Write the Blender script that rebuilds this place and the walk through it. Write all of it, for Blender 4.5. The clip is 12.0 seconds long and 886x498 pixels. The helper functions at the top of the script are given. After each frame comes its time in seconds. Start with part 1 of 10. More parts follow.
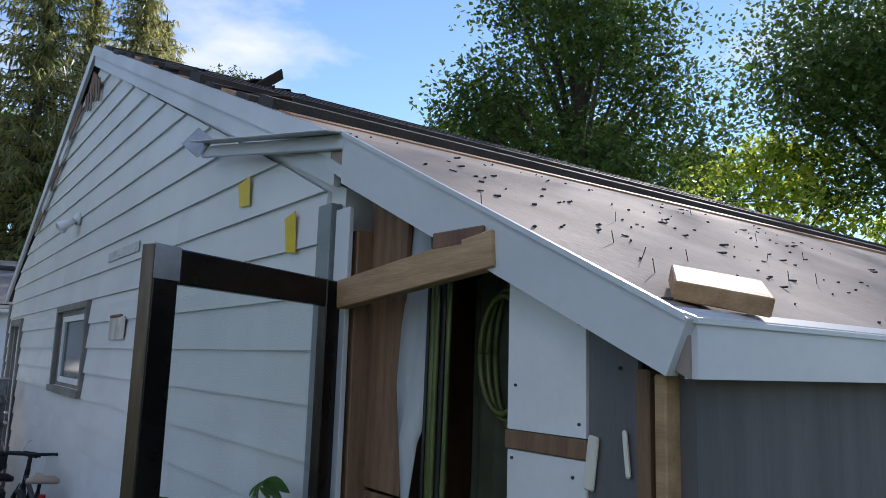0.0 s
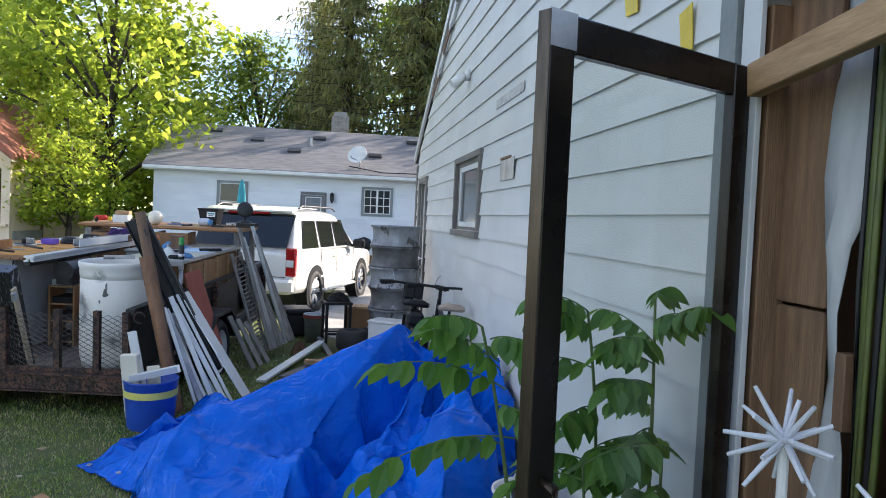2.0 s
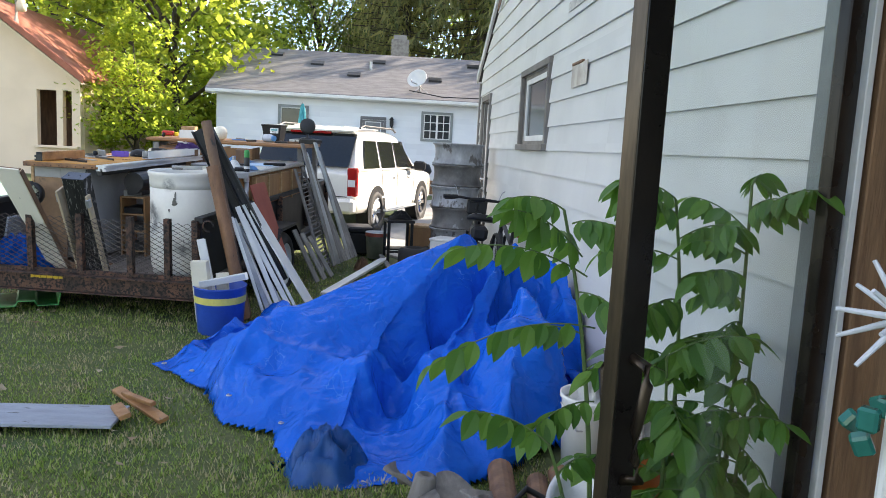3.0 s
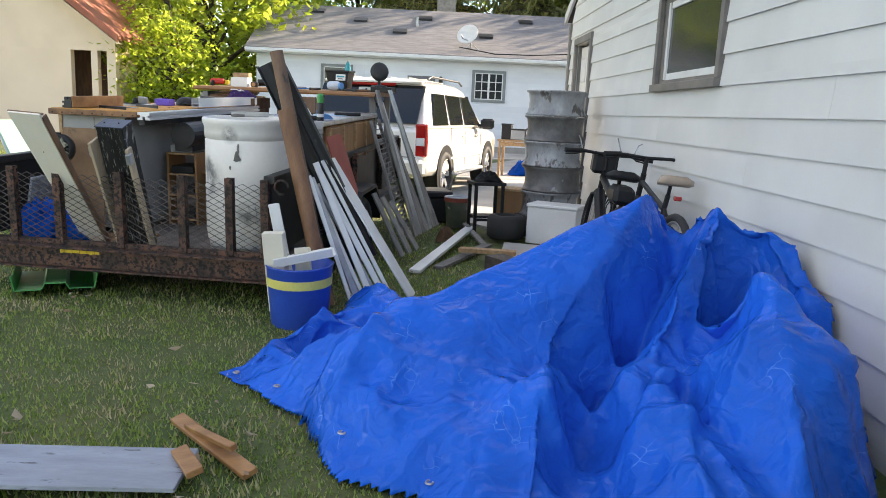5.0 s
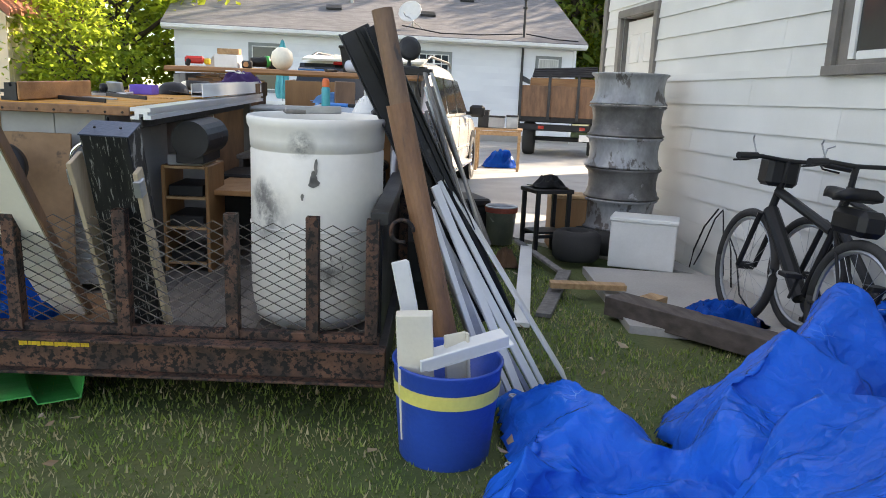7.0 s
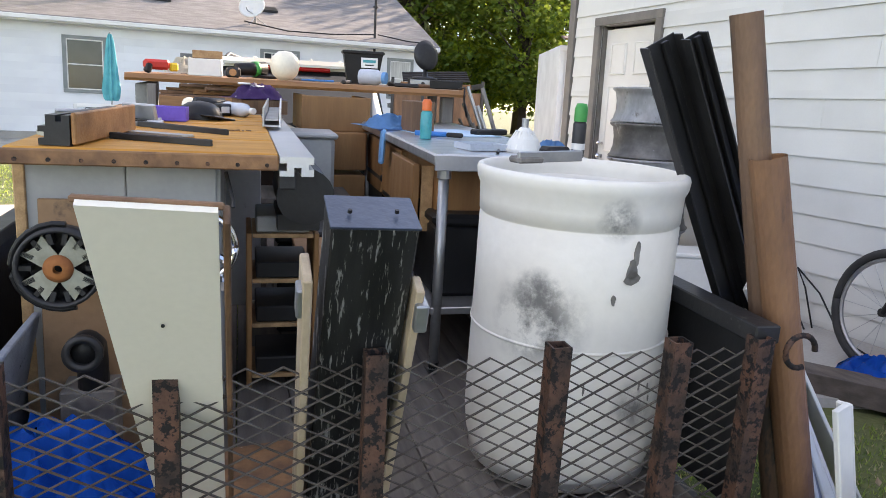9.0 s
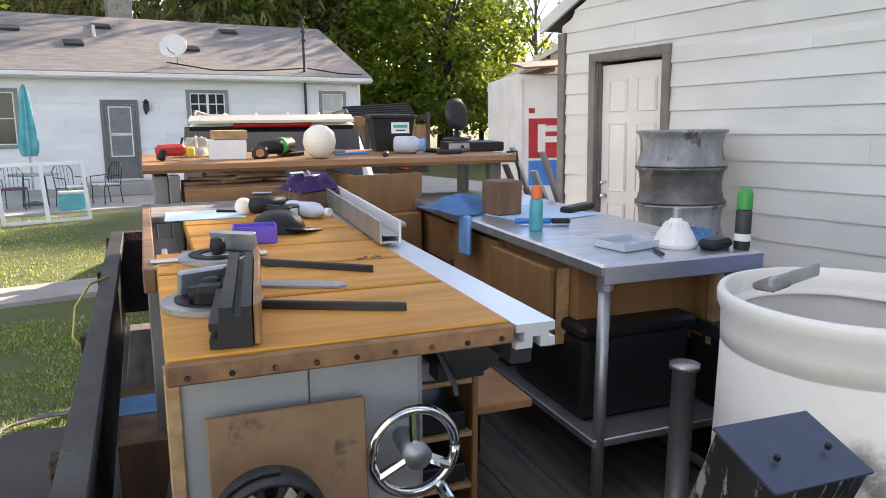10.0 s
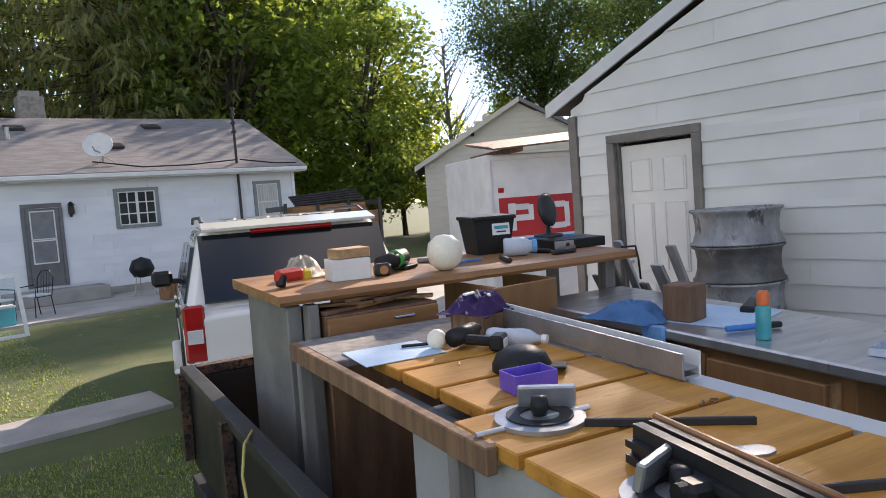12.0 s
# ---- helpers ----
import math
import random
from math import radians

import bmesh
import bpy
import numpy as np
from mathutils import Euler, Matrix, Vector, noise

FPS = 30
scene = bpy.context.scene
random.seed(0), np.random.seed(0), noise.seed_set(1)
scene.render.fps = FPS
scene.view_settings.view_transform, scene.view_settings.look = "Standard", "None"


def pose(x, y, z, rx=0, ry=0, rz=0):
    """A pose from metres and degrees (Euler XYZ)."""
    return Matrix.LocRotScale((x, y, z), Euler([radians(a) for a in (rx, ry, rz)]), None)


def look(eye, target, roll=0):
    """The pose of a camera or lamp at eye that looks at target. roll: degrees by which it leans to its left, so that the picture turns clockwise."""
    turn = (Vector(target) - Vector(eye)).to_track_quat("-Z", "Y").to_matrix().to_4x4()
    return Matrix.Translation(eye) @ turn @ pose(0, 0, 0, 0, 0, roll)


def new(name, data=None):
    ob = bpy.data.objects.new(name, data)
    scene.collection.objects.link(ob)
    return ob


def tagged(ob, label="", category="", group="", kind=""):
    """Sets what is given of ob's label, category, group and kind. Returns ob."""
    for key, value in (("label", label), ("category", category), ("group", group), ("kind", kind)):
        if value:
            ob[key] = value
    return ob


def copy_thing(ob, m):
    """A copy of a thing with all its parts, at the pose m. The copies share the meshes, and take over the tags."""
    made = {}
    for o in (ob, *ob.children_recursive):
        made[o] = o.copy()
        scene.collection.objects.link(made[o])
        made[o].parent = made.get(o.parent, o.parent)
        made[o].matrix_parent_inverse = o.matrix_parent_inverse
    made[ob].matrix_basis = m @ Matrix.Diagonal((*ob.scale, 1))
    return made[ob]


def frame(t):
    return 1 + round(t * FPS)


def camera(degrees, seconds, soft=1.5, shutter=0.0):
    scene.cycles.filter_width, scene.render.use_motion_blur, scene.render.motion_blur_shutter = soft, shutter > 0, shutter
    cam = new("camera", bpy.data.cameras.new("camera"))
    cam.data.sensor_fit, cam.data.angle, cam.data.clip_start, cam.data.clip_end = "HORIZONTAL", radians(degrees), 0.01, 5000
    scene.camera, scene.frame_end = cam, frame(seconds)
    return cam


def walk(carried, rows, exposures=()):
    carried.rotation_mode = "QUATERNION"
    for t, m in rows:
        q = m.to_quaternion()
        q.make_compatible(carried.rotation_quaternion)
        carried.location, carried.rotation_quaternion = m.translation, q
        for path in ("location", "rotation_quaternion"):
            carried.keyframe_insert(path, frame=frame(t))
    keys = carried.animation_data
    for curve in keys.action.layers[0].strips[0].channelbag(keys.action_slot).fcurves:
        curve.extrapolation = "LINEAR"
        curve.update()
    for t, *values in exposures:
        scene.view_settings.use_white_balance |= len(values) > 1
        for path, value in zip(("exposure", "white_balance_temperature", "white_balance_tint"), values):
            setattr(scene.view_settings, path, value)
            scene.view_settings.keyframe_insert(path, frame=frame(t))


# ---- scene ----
cam = camera(61.6, 12.0, 0.9)
METRES, EYE, TILT, LEAN, TURN = 8.8, 1.95, 0.0, 0.0, -35.8
ROWS = [
    (0.0, 0.0, 0.0, 0.0, -0.27, 8.71, -1.73),
    (0.5, -0.0079, 0.0056, -0.0052, 10.25, 7.52, -2.61),
    (1.0, -0.0081, 0.0114, -0.0115, 17.7, 4.41, -2.74),
    (1.5, -0.0086, 0.0164, -0.0184, 23.57, 1.12, -2.67),
    (2.0, -0.0113, 0.0195, -0.0258, 27.87, -2.2, -2.55),
    (2.5, -0.0122, 0.022, -0.0335, 30.72, -5.28, -2.77),
    (3.0, -0.0219, 0.0251, -0.044, 32.33, -7.76, -2.96),
    (3.5, -0.0469, 0.0341, -0.0568, 32.98, -10.36, -2.92),
    (5.5, -0.2278, 0.1506, -0.0701, 34.97, -10.37, -2.49),
    (6.0, -0.2866, 0.1785, -0.0701, 32.89, -10.63, -2.36),
    (6.5, -0.3472, 0.1968, -0.0699, 30.28, -11.22, -2.34),
    (8.5, -0.5893, 0.25, -0.0683, 16.45, -10.97, -2.7),
    (9.0, -0.638, 0.2666, -0.0627, 12.31, -10.76, -2.79),
    (9.5, -0.6866, 0.2926, -0.0578, 9.2, -10.05, -1.55),
    (10.0, -0.7384, 0.3121, -0.0334, 5.59, -9.17, 0.8),
    (10.5, -0.7736, 0.3295, -0.011, 0.98, -8.48, 2.67),
    (11.0, -0.8005, 0.3437, -0.0002, -3.17, -7.52, 4.12),
    (11.5, -0.8342, 0.3411, 0.0021, -4.59, -6.28, 4.85),
    (12.0, -0.869, 0.3448, -0.0111, -1.93, -3.75, 4.46),
]
EXPOSURES = [(0.0, 0.45, 6100, 16), (1.0, 0.65, 6000, 15), (1.5, 1.05, 6200, 15), (2.0, 1.35, 6600, 14), (2.5, 1.5, 7000, 14), (3.5, 1.85, 7500, 14), (5.5, 1.7, 7900, 14),
             (6.5, 1.7, 7900, 14), (8.5, 1.9, 7600, 18), (9.5, 1.85, 8000, 19), (10.5, 1.4, 8000, 20), (11.5, 0.95, 7300, 20), (12.0, 1.0, 7300, 20)]
walk(cam, [(t, pose(0, 0, EYE, TILT, LEAN, TURN) @ pose(METRES * x, METRES * y, METRES * z, 90 + pitch, roll, yaw)) for t, x, y, z, yaw, pitch, roll in ROWS], EXPOSURES)

# ---- light ----
SUN_DIR = Vector((0.757, 0.472, 0.424)).normalized()
sun = new("sun", bpy.data.lights.new("sun", "SUN"))
sun.data.energy, sun.data.angle, sun.data.color = 5.0, radians(0.6), (1.0, 0.93, 0.82)
sun.matrix_world = look(SUN_DIR * 60, (0, 0, 0))

world = bpy.data.worlds.new("sky")
scene.world = world
world.use_nodes = True
wn, wl = world.node_tree.nodes, world.node_tree.links
wn.clear()
w_out = wn.new("ShaderNodeOutputWorld")
w_bg = wn.new("ShaderNodeBackground")
w_sky = wn.new("ShaderNodeTexSky")
w_sky.sky_type, w_sky.sun_disc = "NISHITA", False
w_sky.sun_elevation, w_sky.sun_rotation = math.asin(SUN_DIR.z), math.atan2(SUN_DIR.x, SUN_DIR.y)
w_sky.air_density, w_sky.dust_density, w_sky.ozone_density = 0.85, 0.0, 2.2
w_tc = wn.new("ShaderNodeTexCoord")
w_map = wn.new("ShaderNodeMapping")
w_map.inputs["Scale"].default_value = (1.3, 1.3, 3.2)
w_noise = wn.new("ShaderNodeTexNoise")
w_noise.inputs["Scale"].default_value, w_noise.inputs["Detail"].default_value, w_noise.inputs["Roughness"].default_value = 1.7, 7, 0.55
w_ramp = wn.new("ShaderNodeValToRGB")
w_ramp.color_ramp.elements[0].position, w_ramp.color_ramp.elements[1].position = 0.49, 0.66
w_mix = wn.new("ShaderNodeMix")
w_mix.data_type = "RGBA"
w_mix.inputs["B"].default_value = (5.0, 5.1, 5.3, 1)
wl.new(w_tc.outputs["Generated"], w_map.inputs["Vector"])
wl.new(w_map.outputs["Vector"], w_noise.inputs["Vector"])
wl.new(w_noise.outputs["Fac"], w_ramp.inputs["Fac"])
wl.new(w_ramp.outputs["Color"], w_mix.inputs["Factor"])
wl.new(w_sky.outputs["Color"], w_mix.inputs["A"])
wl.new(w_mix.outputs["Result"], w_bg.inputs["Color"])
w_bg.inputs["Strength"].default_value = 0.15
wl.new(w_bg.outputs["Background"], w_out.inputs["Surface"])


# ---- materials ----
def mat(name, c, c2=None, scale=6.0, rough=0.6, metal=0.0, bump=0.15, fine=60.0, stretch=(1, 1, 1), rand=0.0, grain=0.25,
        spot=None, spot_scale=3.0, spot_at=0.62, coat=0.0, spec=0.5):
    """A painted, wooden, metal or stone surface: two tones at a broad scale, grain at a fine one, optional stains of a third colour."""
    m = bpy.data.materials.new(name)
    m.use_nodes = True
    n, l = m.node_tree.nodes, m.node_tree.links
    b = n["Principled BSDF"]
    tc = n.new("ShaderNodeTexCoord")
    mp = n.new("ShaderNodeMapping")
    mp.inputs["Scale"].default_value = stretch
    l.new(tc.outputs["Object"], mp.inputs["Vector"])
    info = n.new("ShaderNodeObjectInfo")
    off = n.new("ShaderNodeVectorMath")
    off.operation = "MULTIPLY_ADD"
    off.inputs[1].default_value = (1, 1, 1)
    sc = n.new("ShaderNodeVectorMath")
    sc.operation = "SCALE"
    sc.inputs[0].default_value = (13.1, 7.7, 21.3)
    l.new(info.outputs["Random"], sc.inputs["Scale"])
    l.new(mp.outputs["Vector"], off.inputs[0])
    l.new(sc.outputs["Vector"], off.inputs[2])
    n1 = n.new("ShaderNodeTexNoise")
    n1.inputs["Scale"].default_value, n1.inputs["Detail"].default_value = scale, 5
    n2 = n.new("ShaderNodeTexNoise")
    n2.inputs["Scale"].default_value, n2.inputs["Detail"].default_value = fine, 3
    l.new(off.outputs["Vector"], n1.inputs["Vector"])
    l.new(off.outputs["Vector"], n2.inputs["Vector"])
    r1 = n.new("ShaderNodeMapRange")
    r1.inputs["From Min"].default_value, r1.inputs["From Max"].default_value = 0.35, 0.65
    l.new(n1.outputs["Fac"], r1.inputs["Value"])
    mx = n.new("ShaderNodeMix")
    mx.data_type = "RGBA"
    c2 = c2 or tuple(v * 0.8 for v in c)
    mx.inputs["A"].default_value, mx.inputs["B"].default_value = (*c, 1), (*c2, 1)
    l.new(r1.outputs["Result"], mx.inputs["Factor"])
    last = mx.outputs["Result"]
    if spot:
        n3 = n.new("ShaderNodeTexNoise")
        n3.inputs["Scale"].default_value, n3.inputs["Detail"].default_value, n3.inputs["Roughness"].default_value = spot_scale, 8, 0.65
        l.new(off.outputs["Vector"], n3.inputs["Vector"])
        r3 = n.new("ShaderNodeMapRange")
        r3.inputs["From Min"].default_value, r3.inputs["From Max"].default_value = spot_at, spot_at + 0.05
        l.new(n3.outputs["Fac"], r3.inputs["Value"])
        m3 = n.new("ShaderNodeMix")
        m3.data_type = "RGBA"
        l.new(r3.outputs["Result"], m3.inputs["Factor"])
        l.new(last, m3.inputs["A"])
        m3.inputs["B"].default_value = (*spot, 1)
        last = m3.outputs["Result"]
    hs = n.new("ShaderNodeHueSaturation")
    v1 = n.new("ShaderNodeMath")
    v1.operation = "MULTIPLY_ADD"
    v1.inputs[1].default_value, v1.inputs[2].default_value = grain, 1 - grain / 2
    l.new(n2.outputs["Fac"], v1.inputs[0])
    v2 = n.new("ShaderNodeMath")
    v2.operation = "MULTIPLY_ADD"
    v2.inputs[1].default_value, v2.inputs[2].default_value = rand, 1 - rand / 2
    l.new(info.outputs["Random"], v2.inputs[0])
    v3 = n.new("ShaderNodeMath")
    v3.operation = "MULTIPLY"
    l.new(v1.outputs[0], v3.inputs[0])
    l.new(v2.outputs[0], v3.inputs[1])
    l.new(v3.outputs[0], hs.inputs["Value"])
    l.new(last, hs.inputs["Color"])
    l.new(hs.outputs["Color"], b.inputs["Base Color"])
    rr = n.new("ShaderNodeMapRange")
    rr.inputs["To Min"].default_value, rr.inputs["To Max"].default_value = max(0.02, rough - 0.12), min(1, rough + 0.12)
    l.new(n1.outputs["Fac"], rr.inputs["Value"])
    l.new(rr.outputs["Result"], b.inputs["Roughness"])
    b.inputs["Metallic"].default_value = metal
    b.inputs["Coat Weight"].default_value = coat
    b.inputs["Specular IOR Level"].default_value = spec
    if bump:
        bp = n.new("ShaderNodeBump")
        bp.inputs["Strength"].default_value, bp.inputs["Distance"].default_value = bump, 0.01
        l.new(n2.outputs["Fac"], bp.inputs["Height"])
        l.new(bp.outputs["Normal"], b.inputs["Normal"])
    return m


def glass(name, tint=(1, 1, 1), rough=0.0, dark=0.0):
    """A thin pane: mostly clear, with a mirror's share at grazing angles; dark: how much of a tinted body."""
    m = bpy.data.materials.new(name)
    m.use_nodes = True
    n, l = m.node_tree.nodes, m.node_tree.links
    n.clear()
    o = n.new("ShaderNodeOutputMaterial")
    t = n.new("ShaderNodeBsdfTransparent")
    t.inputs["Color"].default_value = (*[v * (1 - dark) for v in tint], 1)
    g = n.new("ShaderNodeBsdfGlossy")
    g.inputs["Roughness"].default_value = rough
    f = n.new("ShaderNodeLayerWeight")
    f.inputs["Blend"].default_value = 0.5
    pw = n.new("ShaderNodeMath")
    pw.operation = "POWER"
    pw.inputs[1].default_value = 4.0
    ad = n.new("ShaderNodeMath")
    ad.operation = "MULTIPLY_ADD"
    ad.inputs[1].default_value, ad.inputs[2].default_value = 0.7, 0.035
    l.new(f.outputs["Facing"], pw.inputs[0])
    l.new(pw.outputs[0], ad.inputs[0])
    mx = n.new("ShaderNodeMixShader")
    l.new(ad.outputs[0], mx.inputs["Fac"])
    l.new(t.outputs["BSDF"], mx.inputs[1])
    l.new(g.outputs["BSDF"], mx.inputs[2])
    l.new(mx.outputs["Shader"], o.inputs["Surface"])
    return m


def leafy(name, c, c2, trans=0.45):
    """Leaves: matt green that lets some light through, varied leaf by leaf."""
    m = bpy.data.materials.new(name)
    m.use_nodes = True
    n, l = m.node_tree.nodes, m.node_tree.links
    n.clear()
    o = n.new("ShaderNodeOutputMaterial")
    geo = n.new("ShaderNodeNewGeometry")
    mx = n.new("ShaderNodeMix")
    mx.data_type = "RGBA"
    mx.inputs["A"].default_value, mx.inputs["B"].default_value = (*c, 1), (*c2, 1)
    l.new(geo.outputs["Random Per Island"], mx.inputs["Factor"])
    d = n.new("ShaderNodeBsdfPrincipled")
    d.inputs["Roughness"].default_value = 0.5
    l.new(mx.outputs["Result"], d.inputs["Base Color"])
    t = n.new("ShaderNodeBsdfTranslucent")
    hs = n.new("ShaderNodeHueSaturation")
    hs.inputs["Value"].default_value, hs.inputs["Hue"].default_value = 2.4, 0.48
    l.new(mx.outputs["Result"], hs.inputs["Color"])
    l.new(hs.outputs["Color"], t.inputs["Color"])
    ms = n.new("ShaderNodeMixShader")
    ms.inputs["Fac"].default_value = trans
    l.new(d.outputs["BSDF"], ms.inputs[1])
    l.new(t.outputs["BSDF"], ms.inputs[2])
    l.new(ms.outputs["Shader"], o.inputs["Surface"])
    return m


M_WHITE = mat("white_siding_paint", (0.66, 0.66, 0.635), (0.58, 0.58, 0.555), 1.2, 0.45, bump=0.05, fine=90, grain=0.06, spot=(0.62, 0.58, 0.5), spot_scale=5, spot_at=0.72)
M_HWHITE = mat("house_paint", (0.74, 0.76, 0.78), (0.66, 0.68, 0.71), 0.8, 0.55, bump=0.04, grain=0.06, rand=0.05)
M_FASCIA = mat("fascia_metal", (0.60, 0.61, 0.61), (0.52, 0.53, 0.53), 2.0, 0.4, bump=0.06, fine=30, grain=0.08)
M_TRIM = mat("grey_brown_trim", (0.19, 0.17, 0.15), (0.13, 0.12, 0.11), 5, 0.55, rand=0.1)
M_GREYTRIM = mat("grey_corner_trim", (0.23, 0.25, 0.25), (0.18, 0.20, 0.20), 3, 0.5)
M_DOORWHITE = mat("door_paint", (0.72, 0.70, 0.66), (0.66, 0.64, 0.60), 2, 0.4, bump=0.03, grain=0.05)
M_SHINGLE = mat("grey_shingles", (0.215, 0.205, 0.205), (0.15, 0.142, 0.142), 2.2, 0.9, bump=0.4, fine=45, stretch=(1, 4, 4), grain=0.5)
M_DARKSHINGLE = mat("black_shingle_remains", (0.035, 0.032, 0.032), (0.07, 0.055, 0.045), 6, 0.85, bump=0.5, fine=60, rand=0.5)
M_DECK = mat("roof_sheathing", (0.37, 0.30, 0.25), (0.29, 0.235, 0.195), 2.5, 0.95, bump=0.2, fine=40, grain=0.3, spot=(0.20, 0.16, 0.13), spot_scale=7, spot_at=0.66, spec=0.15)
M_DECKWOOD = mat("roof_sheathing_orange", (0.46, 0.25, 0.12), (0.32, 0.16, 0.075), 3, 0.7, fine=40, stretch=(0.3, 4, 4), grain=0.4)
M_LUMBER = mat("new_lumber", (0.46, 0.29, 0.145), (0.31, 0.18, 0.085), 4, 0.65, fine=34, stretch=(6, 0.5, 6), grain=0.6, rand=0.2, spot=(0.20, 0.11, 0.055), spot_scale=4, spot_at=0.68)
M_OLDWOOD = mat("old_brown_wood", (0.22, 0.115, 0.06), (0.13, 0.07, 0.04), 4, 0.7, fine=30, stretch=(3, 3, 0.6), grain=0.5, rand=0.3)
M_STUD = mat("stud_wood", (0.23, 0.13, 0.068), (0.135, 0.075, 0.042), 5, 0.75, bump=0.3, fine=38, stretch=(5, 5, 0.45), grain=0.6, rand=0.35, spot=(0.10, 0.06, 0.035), spot_scale=5, spot_at=0.66)
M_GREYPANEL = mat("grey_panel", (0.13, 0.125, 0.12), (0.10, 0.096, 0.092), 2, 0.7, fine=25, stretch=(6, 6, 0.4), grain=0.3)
M_BLACK = mat("black_plastic", (0.009, 0.009, 0.010), (0.016, 0.016, 0.017), 6, 0.45, bump=0.05, grain=0.2, spec=0.3)
M_RUBBER = mat("tyre_rubber", (0.02, 0.02, 0.021), (0.032, 0.031, 0.03), 5, 0.8, bump=0.2)
M_BRONZE = mat("dark_bronze_aluminium", (0.016, 0.013, 0.012), (0.03, 0.024, 0.02), 6, 0.28, metal=0.6, bump=0.03, grain=0.2)
M_BRASSED = mat("worn_bronze_edge", (0.10, 0.075, 0.055), (0.055, 0.042, 0.032), 12, 0.35, metal=0.8, bump=0.03, stretch=(3, 3, 0.4))
M_STEEL = mat("stainless_steel", (0.58, 0.58, 0.59), (0.46, 0.465, 0.475), 3, 0.32, metal=0.85, bump=0.04, fine=70, stretch=(1, 6, 1), grain=0.15, spot=(0.3, 0.28, 0.26), spot_scale=6, spot_at=0.68)
M_GALV = mat("galvanised_steel", (0.45, 0.46, 0.47), (0.33, 0.34, 0.35), 7, 0.42, metal=0.8, bump=0.05, spot=(0.2, 0.19, 0.18), spot_scale=6, spot_at=0.66)
M_CHROME = mat("chrome", (0.75, 0.75, 0.76), None, 3, 0.12, metal=1.0, bump=0)
M_RIM = mat("dirty_steel_rim", (0.36, 0.37, 0.38), (0.22, 0.225, 0.235), 6, 0.5, metal=0.4, bump=0.15, fine=45, spot=(0.11, 0.10, 0.095), spot_scale=7, spot_at=0.55, stretch=(1, 1, 0.5), grain=0.45)
M_RIMDARK = mat("blackened_steel_rim", (0.17, 0.165, 0.16), (0.09, 0.085, 0.082), 6, 0.5, metal=0.4, bump=0.15, fine=45, spot=(0.28, 0.28, 0.28), spot_scale=7, spot_at=0.6, grain=0.45)
M_RUST = mat("rusted_black_steel", (0.14, 0.07, 0.047), (0.04, 0.03, 0.026), 9, 0.65, metal=0.2, bump=0.4, fine=70, spot=(0.016, 0.014, 0.014), spot_scale=38, spot_at=0.50, grain=0.6, spec=0.3)
M_MESH = mat("weathered_mesh_steel", (0.12, 0.105, 0.095), (0.065, 0.052, 0.045), 12, 0.6, metal=0.3, bump=0.1, grain=0.4)
M_RUSTPIPE = mat("rust_brown_pipe", (0.23, 0.135, 0.085), (0.14, 0.09, 0.065), 4, 0.6, metal=0.3, bump=0.2, stretch=(2, 2, 0.6), grain=0.4, spot=(0.07, 0.06, 0.055), spot_scale=4, spot_at=0.58)
M_DARKMETAL = mat("charcoal_metal", (0.040, 0.040, 0.042), (0.024, 0.024, 0.025), 4, 0.5, metal=0.4, bump=0.1, grain=0.35, spot=(0.11, 0.105, 0.10), spot_scale=9, spot_at=0.66)
M_SCRATCH = mat("scratched_black_steel", (0.015, 0.015, 0.016), (0.03, 0.03, 0.03), 4, 0.45, metal=0.4, bump=0.15, spot=(0.30, 0.30, 0.29), spot_scale=13, spot_at=0.565, stretch=(8, 2, 0.9))
M_TRAILERWOOD = mat("grey_trailer_planks", (0.17, 0.145, 0.125), (0.10, 0.085, 0.075), 5, 0.8, fine=40, stretch=(5, 0.5, 5), grain=0.5, rand=0.4)
M_BARREL = mat("white_plastic_drum", (0.74, 0.72, 0.67), (0.66, 0.63, 0.57), 2.2, 0.5, bump=0.08, fine=30, grain=0.12, spot=(0.32, 0.30, 0.28), spot_scale=2.6, spot_at=0.71)


